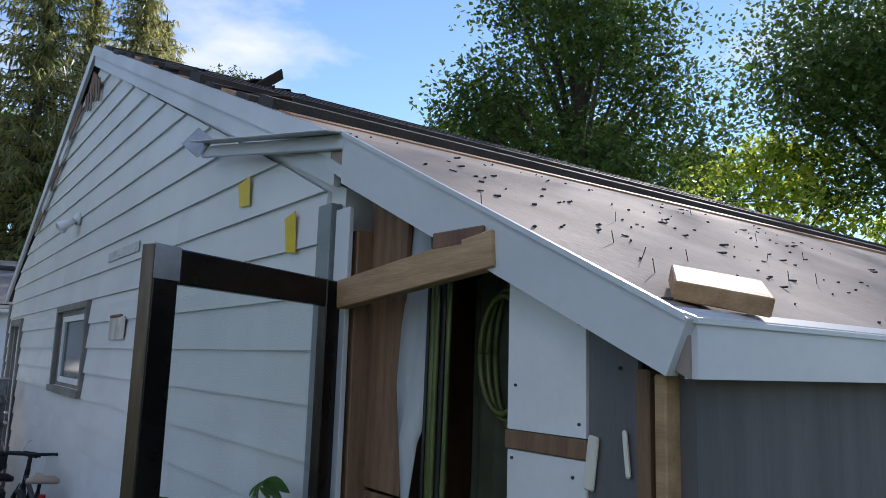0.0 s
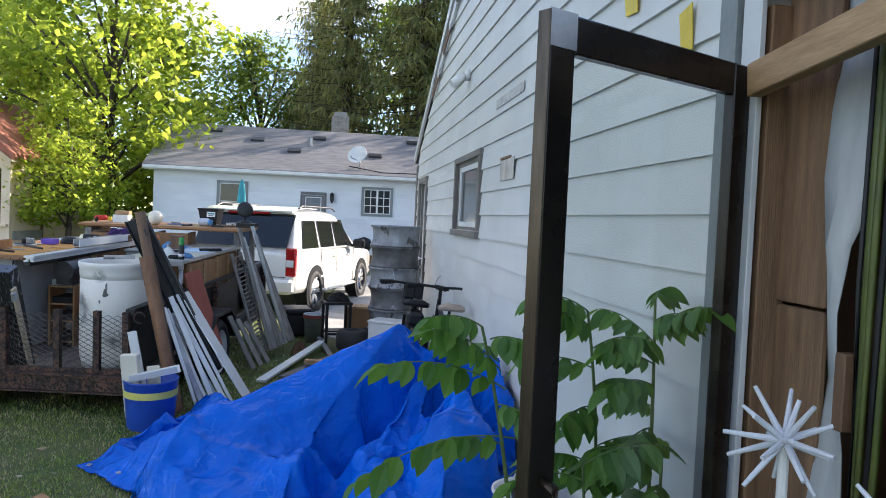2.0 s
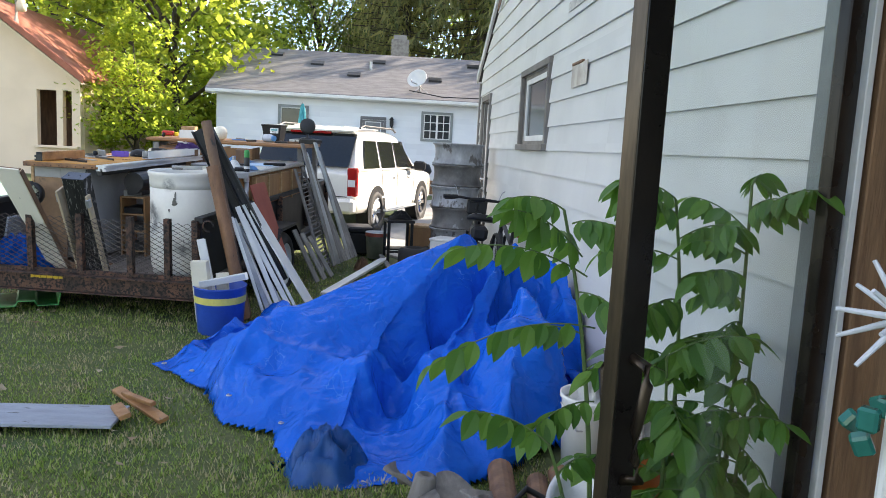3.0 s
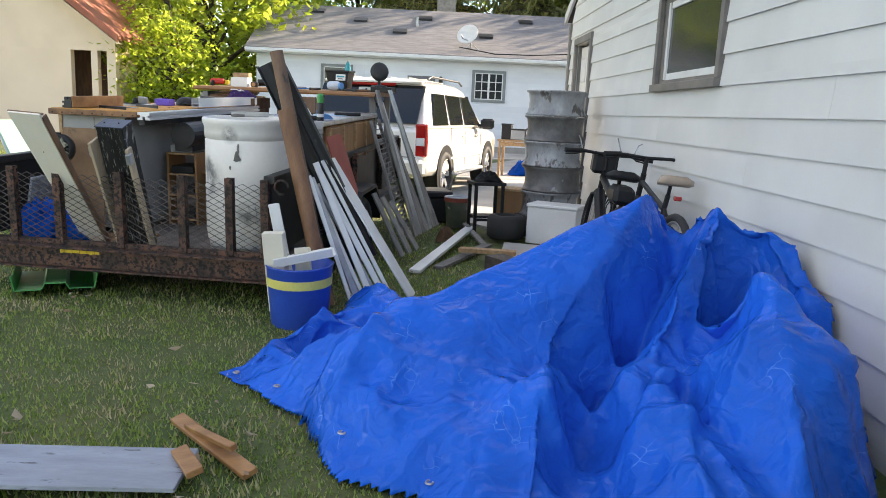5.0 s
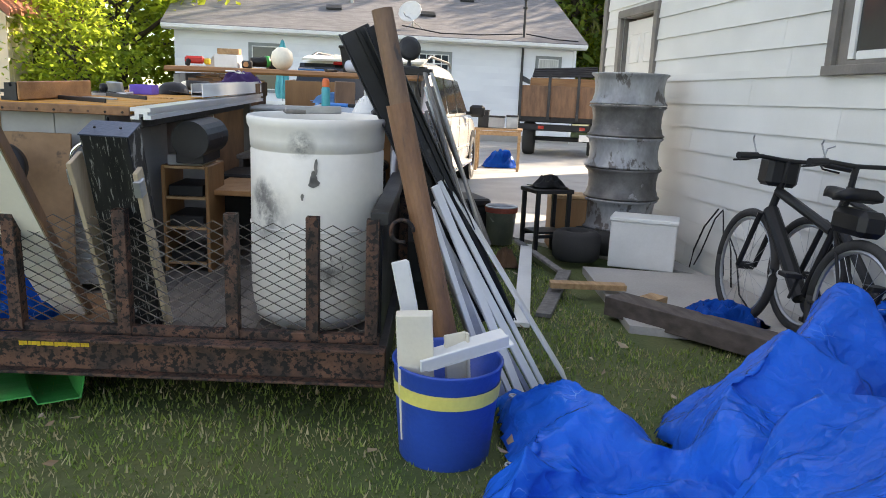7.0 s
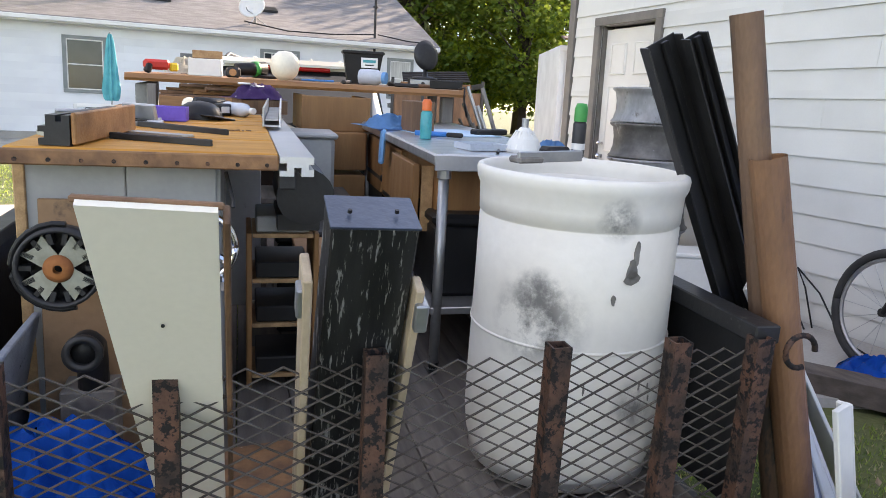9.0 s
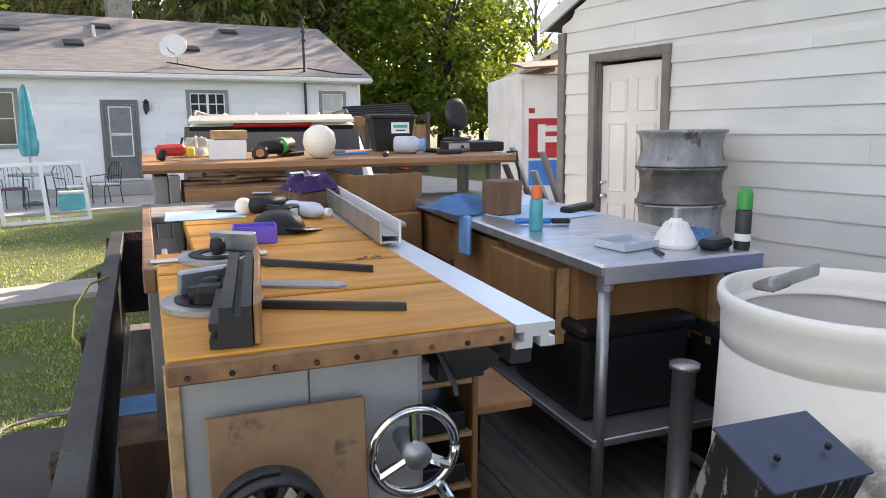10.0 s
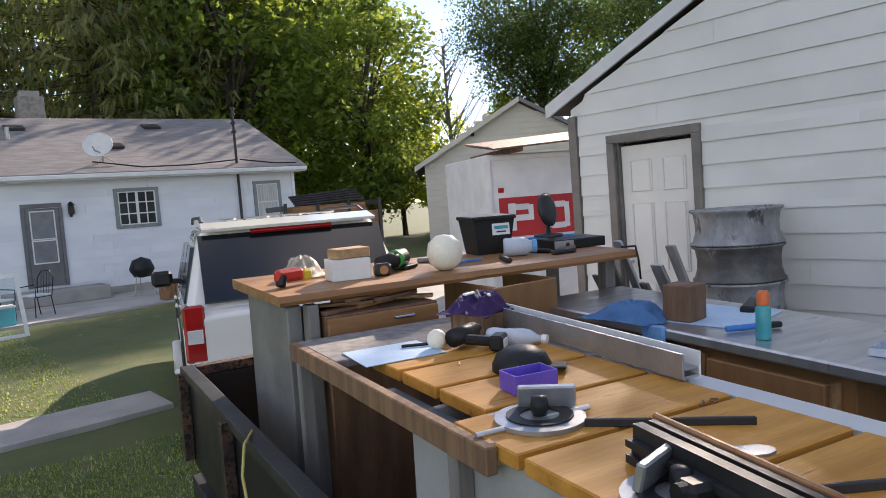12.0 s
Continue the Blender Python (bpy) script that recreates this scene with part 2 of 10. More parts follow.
def drum_stains(m):
    """Grey rubbed smudges at three places on the drum, broken up by noise."""
    n, l = m.node_tree.nodes, m.node_tree.links
    base = n["Principled BSDF"].inputs["Base Color"]
    last = base.links[0].from_socket
    tc = n.new("ShaderNodeTexCoord")
    nz = n.new("ShaderNodeTexNoise")
    nz.inputs["Scale"].default_value, nz.inputs["Detail"].default_value, nz.inputs["Roughness"].default_value = 9, 8, 0.7
    l.new(tc.outputs["Object"], nz.inputs["Vector"])
    for at, size in (((-0.20, -0.225, 0.54), 0.16), ((-0.205, -0.22, 0.62), 0.08), ((0.10, -0.28, 0.30), 0.10), ((-0.02, -0.30, 0.84), 0.07)):
        vm = n.new("ShaderNodeVectorMath")
        vm.operation = "DISTANCE"
        vm.inputs[1].default_value = at
        l.new(tc.outputs["Object"], vm.inputs[0])
        mr = n.new("ShaderNodeMapRange")
        mr.inputs["From Min"].default_value, mr.inputs["From Max"].default_value = size, size * 0.3
        l.new(vm.outputs["Value"], mr.inputs["Value"])
        th = n.new("ShaderNodeMapRange")
        th.inputs["From Min"].default_value, th.inputs["From Max"].default_value = 0.40, 0.58
        l.new(nz.outputs["Fac"], th.inputs["Value"])
        mu = n.new("ShaderNodeMath")
        mu.operation = "MULTIPLY"
        l.new(mr.outputs["Result"], mu.inputs[0])
        l.new(th.outputs["Result"], mu.inputs[1])
        mx = n.new("ShaderNodeMix")
        mx.data_type = "RGBA"
        mx.inputs["B"].default_value = (0.16, 0.155, 0.15, 1)
        l.new(mu.outputs[0], mx.inputs["Factor"])
        l.new(last, mx.inputs["A"])
        last = mx.outputs["Result"]
    l.new(last, base)
    return m


drum_stains(M_BARREL)
M_PALEPLY = mat("pale_plywood", (0.50, 0.40, 0.28), (0.42, 0.33, 0.22), 4, 0.7, fine=30, stretch=(4, 4, 0.5), grain=0.3)
M_FLAKED = mat("flaked_white_paint", (0.30, 0.33, 0.38), (0.23, 0.25, 0.29), 6, 0.75, bump=0.3, spot=(0.05, 0.047, 0.045), spot_scale=9, spot_at=0.62, stretch=(0.5, 2, 2))
M_ORANGEWOOD = mat("orange_varnished_board", (0.60, 0.285, 0.055), (0.46, 0.205, 0.035), 3, 0.55, bump=0.12, fine=28, stretch=(0.5, 5, 5), grain=0.45, rand=0.22, spot=(0.27, 0.125, 0.035), spot_scale=5, spot_at=0.63, spec=0.25)
M_EDGEWOOD = mat("worn_board_edge", (0.30, 0.15, 0.065), (0.15, 0.075, 0.04), 12, 0.65, bump=0.25, grain=0.4, spot=(0.4, 0.36, 0.3), spot_scale=14, spot_at=0.68)
M_SHELFWOOD = mat("stained_slab", (0.36, 0.175, 0.065), (0.24, 0.11, 0.04), 3, 0.5, bump=0.15, fine=28, stretch=(0.5, 5, 5), grain=0.4)
M_DRAWER = mat("drawer_plywood", (0.30, 0.15, 0.055), (0.24, 0.115, 0.042), 2.5, 0.6, fine=25, stretch=(4, 4, 0.6), grain=0.25, rand=0.3)
M_CAB = mat("saw_grey_enamel", (0.38, 0.385, 0.38), (0.30, 0.305, 0.305), 3, 0.5, bump=0.06, grain=0.15, spot=(0.15, 0.14, 0.135), spot_scale=5, spot_at=0.68)
M_BEIGE = mat("beige_laminate", (0.84, 0.79, 0.68), (0.78, 0.73, 0.62), 1.5, 0.55, bump=0.05, grain=0.08, spot=(0.66, 0.60, 0.48), spot_scale=3, spot_at=0.66)
M_VINYL = mat("white_vinyl", (0.72, 0.72, 0.70), (0.63, 0.63, 0.61), 3, 0.45, bump=0.05, rand=0.15, grain=0.1, spot=(0.45, 0.42, 0.37), spot_scale=7, spot_at=0.7)
M_CREAM = mat("cream_vinyl", (0.66, 0.62, 0.52), (0.6, 0.56, 0.46), 3, 0.5, rand=0.1, grain=0.1)
M_DARKWOOD = mat("dark_weathered_timber", (0.11, 0.088, 0.075), (0.065, 0.052, 0.045), 5, 0.85, fine=40, stretch=(4, 1, 4), grain=0.5)
M_GREYWOOD = mat("weathered_grey_wood", (0.22, 0.205, 0.19), (0.14, 0.13, 0.12), 5, 0.85, fine=40, stretch=(4, 4, 0.5), grain=0.5, rand=0.35)
M_REDBOARD = mat("dull_red_board", (0.34, 0.075, 0.045), (0.27, 0.06, 0.04), 3, 0.7, grain=0.25)
M_CONC = mat("concrete", (0.42, 0.40, 0.37), (0.34, 0.325, 0.30), 1.3, 0.85, bump=0.25, fine=55, grain=0.3, spot=(0.25, 0.235, 0.215), spot_scale=2.2, spot_at=0.64)
M_CONCSIDE = mat("weathered_concrete", (0.36, 0.345, 0.32), (0.29, 0.275, 0.255), 2, 0.9, bump=0.3, grain=0.35)
M_CAR = mat("white_car_paint", (0.78, 0.76, 0.71), (0.75, 0.73, 0.68), 1, 0.3, bump=0, grain=0.02, coat=1.0)
M_CARGLASS = mat("dark_car_glass", (0.012, 0.014, 0.015), None, 2, 0.08, bump=0, grain=0.0, spec=0.8)
M_RED = mat("red_lens", (0.42, 0.012, 0.012), (0.3, 0.01, 0.01), 6, 0.15, bump=0, coat=0.8)
M_LAMPWHITE = mat("clear_lens", (0.7, 0.7, 0.7), None, 3, 0.1, bump=0, coat=0.6)
M_PEACH = mat("peach_stucco", (0.82, 0.65, 0.48), (0.76, 0.60, 0.44), 1, 0.8, bump=0.1, grain=0.1)
M_REDROOF = mat("red_roof", (0.40, 0.14, 0.085), (0.30, 0.10, 0.06), 3, 0.8, bump=0.3, grain=0.4)
M_BEIGEHOUSE = mat("beige_siding", (0.62, 0.57, 0.48), (0.56, 0.51, 0.43), 1.5, 0.7, grain=0.1)
M_DARKGLASS = mat("window_glass", (0.02, 0.025, 0.028), (0.035, 0.042, 0.045), 1.5, 0.06, bump=0, grain=0.0, spec=0.45)
M_CURTAIN = mat("pale_curtain", (0.55, 0.55, 0.52), (0.4, 0.4, 0.38), 6, 0.8, stretch=(5, 5, 0.3))
M_BLUEPAINT = mat("bright_blue_plastic", (0.02, 0.22, 0.62), (0.015, 0.17, 0.5), 3, 0.45)
M_DARKGREYDOOR = mat("dark_grey_paint", (0.15, 0.15, 0.155), (0.12, 0.12, 0.124), 3, 0.5)
M_BARK = mat("bark", (0.10, 0.078, 0.058), (0.055, 0.043, 0.033), 6, 0.9, bump=0.6, fine=30, stretch=(4, 4, 0.7), grain=0.5)
M_GLASS = glass("clear_glass", (0.94, 0.96, 0.95))
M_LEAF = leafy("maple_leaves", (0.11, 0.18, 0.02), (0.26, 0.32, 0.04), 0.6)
M_LEAFMID = leafy("woodland_leaves", (0.06, 0.115, 0.018), (0.155, 0.21, 0.032), 0.45)
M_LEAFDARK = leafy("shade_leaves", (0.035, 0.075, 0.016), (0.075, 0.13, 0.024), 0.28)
M_NEEDLE = leafy("spruce_needles", (0.08, 0.11, 0.04), (0.27, 0.26, 0.085), 0.5)
M_SEEDLING = leafy("seedling_leaves", (0.035, 0.12, 0.018), (0.11, 0.23, 0.035), 0.35)
M_GRASS = leafy("grass_blades", (0.075, 0.14, 0.02), (0.23, 0.30, 0.075), 0.38)
M_STRAW = leafy("straw_blades", (0.24, 0.215, 0.10), (0.42, 0.37, 0.21), 0.3)


def tarp_material():
    """Woven plastic sheet: fine creases at two scales, pale crease glints painted into the colour."""
    m = mat("blue_tarpaulin", (0.0, 0.112, 0.60), (0.0, 0.084, 0.46), 2.0, 0.16, bump=0.0, fine=200, grain=0.06, spec=0.12)
    n, l = m.node_tree.nodes, m.node_tree.links
    tc = n.new("ShaderNodeTexCoord")
    warp = n.new("ShaderNodeTexNoise")
    warp.inputs["Scale"].default_value, warp.inputs["Detail"].default_value = 4.0, 4
    l.new(tc.outputs["Object"], warp.inputs["Vector"])
    addv = n.new("ShaderNodeVectorMath")
    addv.operation = "MULTIPLY_ADD"
    addv.inputs[1].default_value = (0.25, 0.25, 0.25)
    l.new(warp.outputs["Color"], addv.inputs[0])
    l.new(tc.outputs["Object"], addv.inputs[2])
    def cells(scale, kind):
        v = n.new("ShaderNodeTexVoronoi")
        v.feature = kind
        v.inputs["Scale"].default_value = scale
        l.new(addv.outputs["Vector"], v.inputs["Vector"])
        return v.outputs["Distance"]
    mixh = n.new("ShaderNodeMath")
    mixh.operation = "MULTIPLY_ADD"
    mixh.inputs[1].default_value = 0.4
    l.new(cells(13.0, "DISTANCE_TO_EDGE"), mixh.inputs[0])
    l.new(cells(4.6, "DISTANCE_TO_EDGE"), mixh.inputs[2])
    bp = n.new("ShaderNodeBump")
    bp.invert = True
    bp.inputs["Strength"].default_value, bp.inputs["Distance"].default_value = 0.55, 0.05
    l.new(mixh.outputs[0], bp.inputs["Height"])
    b = n["Principled BSDF"]
    l.new(bp.outputs["Normal"], b.inputs["Normal"])
    # thin pale lines in the base colour imitate glints along creases
    line = n.new("ShaderNodeMapRange")
    line.inputs["From Min"].default_value, line.inputs["From Max"].default_value = 0.022, 0.004
    l.new(cells(12.0, "DISTANCE_TO_EDGE"), line.inputs["Value"])
    gate = n.new("ShaderNodeTexNoise")
    gate.inputs["Scale"].default_value, gate.inputs["Detail"].default_value = 5.0, 5
    l.new(tc.outputs["Object"], gate.inputs["Vector"])
    some = n.new("ShaderNodeMapRange")
    some.inputs["From Min"].default_value, some.inputs["From Max"].default_value = 0.57, 0.80
    l.new(gate.outputs["Fac"], some.inputs["Value"])
    both = n.new("ShaderNodeMath")
    both.operation = "MULTIPLY"
    l.new(line.outputs["Result"], both.inputs[0])
    l.new(some.outputs["Result"], both.inputs[1])
    mx = n.new("ShaderNodeMix")
    mx.data_type = "RGBA"
    mx.inputs["B"].default_value = (0.12, 0.33, 0.75, 1)
    l.new(both.outputs[0], mx.inputs["Factor"])
    l.new(b.inputs["Base Color"].links[0].from_socket, mx.inputs["A"])
    l.new(mx.outputs["Result"], b.inputs["Base Color"])
    return m


M_TARP = tarp_material()


def lawn_material():
    m = mat("lawn_soil_and_grass", (0.055, 0.085, 0.02), (0.095, 0.105, 0.034), 1.6, 0.95, bump=0.8, fine=45, grain=0.7, spot=(0.19, 0.16, 0.08), spot_scale=2.4, spot_at=0.64)
    return m


M_LAWN = lawn_material()


# ---- building blocks ----
def part(name, bm, material, parent=None, label="", smooth=False):
    """Links a bmesh as one mesh object under a thing or a part."""
    me = bpy.data.meshes.new(name)
    bmesh.ops.recalc_face_normals(bm, faces=bm.faces)
    if smooth:
        for f in bm.faces:
            f.smooth = True
    bm.to_mesh(me)
    bm.free()
    for m in material if isinstance(material, (list, tuple)) else (material,):
        me.materials.append(m)
    ob = new(name, me)
    if parent:
        ob.parent = parent
    if label:
        tagged(ob, label)
    return ob


def thing(name, m, label, category, group="", kind=""):
    ob = new(name)
    ob.empty_display_size = 0.1
    ob.matrix_world = m
    return tagged(ob, label, category, group, kind)


def box(bm, size, at=(0, 0, 0), turn=(0, 0, 0), bevel=0.0, m=None):
    """A box of that size with its centre at `at`, its edges eased by bevel."""
    mt = Matrix.LocRotScale(at, Euler([radians(a) for a in turn]), None)
    if m is not None:
        mt = m @ mt
    g = bmesh.ops.create_cube(bm, size=1.0, matrix=mt @ Matrix.Diagonal((*size, 1)))
    if bevel:
        ed = list({e for v in g["verts"] for e in v.link_edges})
        bmesh.ops.bevel(bm, geom=ed, offset=bevel, segments=1, profile=0.7, affect="EDGES")
    return bm


def B(size, at=(0, 0, 0), turn=(0, 0, 0), bevel=0.004):
    return box(bmesh.new(), size, at, turn, bevel)


def rod(bm, a, b, r, r2=None, seg=12, caps=True):
    a, b = Vector(a), Vector(b)
    d = b - a
    mt = Matrix.Translation((a + b) / 2) @ d.to_track_quat("Z", "Y").to_matrix().to_4x4()
    bmesh.ops.create_cone(bm, cap_ends=caps, segments=seg, radius1=r, radius2=r if r2 is None else r2, depth=d.length, matrix=mt)
    return bm


def R(a, b, r, r2=None, seg=12):
    return rod(bmesh.new(), a, b, r, r2, seg)


def lathe(bm, profile, seg=28, at=(0, 0, 0), turn=(0, 0, 0)):
    """Turns (radius, height) rows round the z axis."""
    mt = Matrix.LocRotScale(at, Euler([radians(a) for a in turn]), None)
    rings = []
    for r, z in profile:
        if r < 1e-5:
            rings.append([bm.verts.new(mt @ Vector((0, 0, z)))])
        else:
            rings.append([bm.verts.new(mt @ Vector((r * math.cos(2 * math.pi * i / seg), r * math.sin(2 * math.pi * i / seg), z))) for i in range(seg)])
    for p, q in zip(rings, rings[1:]):
        for i in range(seg):
            j = (i + 1) % seg
            if len(p) == 1 and len(q) == 1:
                continue
            if len(p) == 1:
                bm.faces.new((p[0], q[j], q[i]))
            elif len(q) == 1:
                bm.faces.new((p[i], p[j], q[0]))
            else:
                bm.faces.new((p[i], p[j], q[j], q[i]))
    return bm


def L(profile, seg=28, at=(0, 0, 0), turn=(0, 0, 0)):
    return lathe(bmesh.new(), profile, seg, at, turn)


def prism(bm, poly, axis, lo, hi, m=None):
    """Extrudes a 2D polygon along an axis: axis x takes (y, z), axis y takes (x, z), axis z takes (x, y)."""
    def at(u, v, w):
        p = Vector({"x": (w, u, v), "y": (u, w, v), "z": (u, v, w)}[axis])
        return m @ p if m is not None else p
    a = [bm.verts.new(at(u, v, lo)) for u, v in poly]
    b = [bm.verts.new(at(u, v, hi)) for u, v in poly]
    bm.faces.new(a)
    bm.faces.new(b[::-1])
    k = len(poly)
    for i in range(k):
        bm.faces.new((a[i], a[(i + 1) % k], b[(i + 1) % k], b[i]))
    return bm


def P(poly, axis, lo, hi):
    return prism(bmesh.new(), poly, axis, lo, hi)


def tube(bm, pts, r, seg=8, taper=1.0):
    """A round bar along points."""
    pts = [Vector(p) for p in pts]
    rings = []
    for i, p in enumerate(pts):
        d = (pts[min(i + 1, len(pts) - 1)] - pts[max(i - 1, 0)]).normalized()
        q = d.to_track_quat("Z", "Y")
        rr = r * (1 + (taper - 1) * i / max(1, len(pts) - 1))
        rings.append([bm.verts.new(p + q @ Vector((rr * math.cos(2 * math.pi * k / seg), rr * math.sin(2 * math.pi * k / seg), 0))) for k in range(seg)])
    for a, b in zip(rings, rings[1:]):
        for k in range(seg):
            bm.faces.new((a[k], a[(k + 1) % seg], b[(k + 1) % seg], b[k]))
    bm.faces.new(rings[0][::-1])
    bm.faces.new(rings[-1])
    return bm


def T(pts, r, seg=8, taper=1.0):
    return tube(bmesh.new(), pts, r, seg, taper)


def curve_pts(p0, p1, p2, n=8):
    p0, p1, p2 = Vector(p0), Vector(p1), Vector(p2)
    return [(1 - t) ** 2 * p0 + 2 * t * (1 - t) * p1 + t * t * p2 for t in [i / n for i in range(n + 1)]]


def plank_between(bm, a, b, width, thick, side=(1, 0, 0), bevel=0.003):
    """A straight board from a to b; side: the way its width runs."""
    a, b = Vector(a), Vector(b)
    z = (b - a).normalized()
    x = Vector(side)
    x = (x - z * x.dot(z)).normalized()
    y = z.cross(x)
    m = Matrix((x, y, z)).transposed().to_4x4()
    m.translation = (a + b) / 2
    return box(bm, (width, thick, (b - a).length), bevel=bevel, m=m)


def K(a, b, width, thick, side=(1, 0, 0), bevel=0.003):
    return plank_between(bmesh.new(), a, b, width, thick, side, bevel)


I4 = Matrix.Identity(4)

# ---- ground ----
def ground_sheet():
    bm = bmesh.new()
    bmesh.ops.create_grid(bm, x_segments=60, y_segments=60, size=30, matrix=Matrix.Translation((-2, 14, 0)))
    edge = [e for e in bm.edges if e.is_boundary]
    for v in bm.verts:
        v.co.z = 0.035 * noise.noise((v.co.x * 0.5, v.co.y * 0.5, 0)) if abs(v.co.x + 2) < 29 and abs(v.co.y - 14) < 29 else 0
    r = bmesh.ops.extrude_edge_only(bm, edges=edge)
    for v in [g for g in r["geom"] if isinstance(g, bmesh.types.BMVert)]:
        v.co.x, v.co.y = (v.co.x + 2) * 30 - 2, (v.co.y - 14) * 30 + 14
    return tagged(part("ground", bm, M_LAWN, smooth=True), "patchy mown lawn with bare brown earth", "lawn", kind="structure")


ground_sheet()


def slab(name, poly, top, label, m=M_CONC, low=-0.06):
    return tagged(part(name, P(poly, "z", low, top), m), label, "paving", kind="structure")


slab("path", [(-9, 13.6), (-2.2, 14.45), (-2.2, 15.25), (-9, 14.7)], 0.045, "grey concrete garden path across the lawn", M_CONCSIDE)
slab("driveway", [(-0.5, 11.2), (1.15, 9.0), (1.15, 12.2), (9, 12.4), (9, 30), (4.5, 30), (0.2, 20)], 0.04, "pale sunlit concrete driveway beside the garage")
slab("patio", [(-9, 23.6), (-4, 23.3), (3.5, 24.6), (3.5, 28), (-9, 28)], 0.05, "pale concrete patio along the house")
slab("walk_slab", [(-0.05, 7.7), (0.42, 7.5), (1.2, 7.5), (1.2, 9.0), (0.2, 9.3)], 0.05, "worn concrete slab beside the garage wall")


def grass():
    """Blades over the part of the lawn that the walk passes."""
    rng = random.Random(4)
    verts, faces, straw = [], [], []
    for blade in range(290000):
        far = blade > 230000
        y = 8 + 15.5 * rng.random() if far else 2.6 + 12.5 * rng.random() ** 1.9
        x = -10.5 + 8.0 * rng.random() if far else -5.6 + 6.4 * rng.random()
        if 13.5 < y < 15.4 or (y > 23.2) or (x > -0.1 and 7.4 < y) or (x > 0.9):
            continue
        if noise.noise((x * 1.7, y * 1.7, 3)) > 0.34 + 0.3 * rng.random():
            continue
        h = rng.uniform(0.012, 0.036) * (1 + 0.7 * noise.noise((x * 7, y * 7, 2)))
        a = rng.random() * math.tau
        w = rng.uniform(0.0025, 0.007) * (2.2 if far else 1)
        z = 0.035 * noise.noise((x * 0.5, y * 0.5, 0)) - 0.004
        dx, dy = math.cos(a), math.sin(a)
        lean = rng.uniform(0.2, 0.9) * h
        i = len(verts)
        verts += [(x - dy * w, y + dx * w, z), (x + dy * w, y - dx * w, z), (x + dx * lean, y + dy * lean, z + h)]
        faces.append((i, i + 1, i + 2))
        straw.append(1 if rng.random() * (4 if far else 1) < 0.16 + 0.9 * max(0.0, noise.noise((x * 2.6, y * 2.6, 11)) + 0.06) else 0)
    me = bpy.data.meshes.new("grass")
    me.from_pydata(verts, [], faces)
    me.materials.append(M_GRASS)
    me.materials.append(M_STRAW)
    me.polygons.foreach_set("material_index", straw)
    tagged(new("grass", me), "short green and straw-coloured grass blades on the lawn", "grass", kind="stuff")


grass()


def fallen_leaves():
    rng = random.Random(40)
    verts, faces = [], []
    for _ in range(260):
        x, y = rng.uniform(-5.5, 0.6), 2.8 + 7 * rng.random()
        if x > -0.1 and y > 7.4:
            continue
        q = Euler((rng.uniform(-0.5, 0.5), rng.uniform(-0.5, 0.5), rng.random() * math.tau)).to_matrix()
        k, i = rng.uniform(0.015, 0.045), len(verts)
        for u, v, w in ((-1, 0, 0.1), (-0.2, -0.5, 0), (0.9, 0, 0.25), (-0.1, 0.5, 0)):
            verts.append(Vector((x, y, 0.05)) + q @ Vector((u * k, v * k, w * k)))
        faces.append((i, i + 1, i + 2, i + 3))
    me = bpy.data.meshes.new("fallen_leaves")
    me.from_pydata(verts, [], faces)
    me.materials.append(leafy("dry_leaves", (0.20, 0.13, 0.07), (0.42, 0.34, 0.24), 0.2))
    tagged(new("fallen_leaves", me), "dry pale brown leaves scattered on the lawn", "leaves", kind="stuff")


fallen_leaves()

# ---- garage ----
GX = 1.24          # face of the wall
Y0, Y1 = 2.36, 12.08
PEAK_Y, PEAK_Z, SLOPE = 7.40, 4.73, 0.416


def roof_z(y):
    if y < 2.36:
        return 2.669 - 0.49 * (2.36 - y)
    return PEAK_Z - (0.409 if y < PEAK_Y else 0.423) * abs(y - PEAK_Y)


WIN = (6.60, 8.00, 1.64, 2.31)
DOOR = (10.68, 11.54, 0.08, 2.26)


def garage_wall():
    wall = tagged(part("wall_garage_gable", P([(Y0, -0.1), (DOOR[0], -0.1), (DOOR[0], DOOR[3]), (DOOR[1], DOOR[3]), (DOOR[1], -0.1), (Y1, -0.1), (Y1, roof_z(Y1) - 0.1), (PEAK_Y, PEAK_Z - 0.12), (Y0, roof_z(Y0) - 0.1)], "x", GX + 0.02, GX + 0.14), M_WHITE),
                  "white clapboard gable wall of the garage", "wall", kind="structure")
    # the window's opening
    cut = B((0.5, WIN[1] - WIN[0], WIN[3] - WIN[2]), (GX + 0.08, (WIN[0] + WIN[1]) / 2, (WIN[2] + WIN[3]) / 2), bevel=0)
    cutter = part("cutter", cut, M_WHITE)
    mod = wall.modifiers.new("cut", "BOOLEAN")
    mod.operation, mod.object, mod.solver = "DIFFERENCE", cutter, "EXACT"
    dg = bpy.context.evaluated_depsgraph_get()
    me = bpy.data.meshes.new_from_object(wall.evaluated_get(dg))
    wall.modifiers.clear()
    wall.data = me
    bpy.data.objects.remove(cutter)
    return wall


wall_g = garage_wall()
EXPO = 0.198


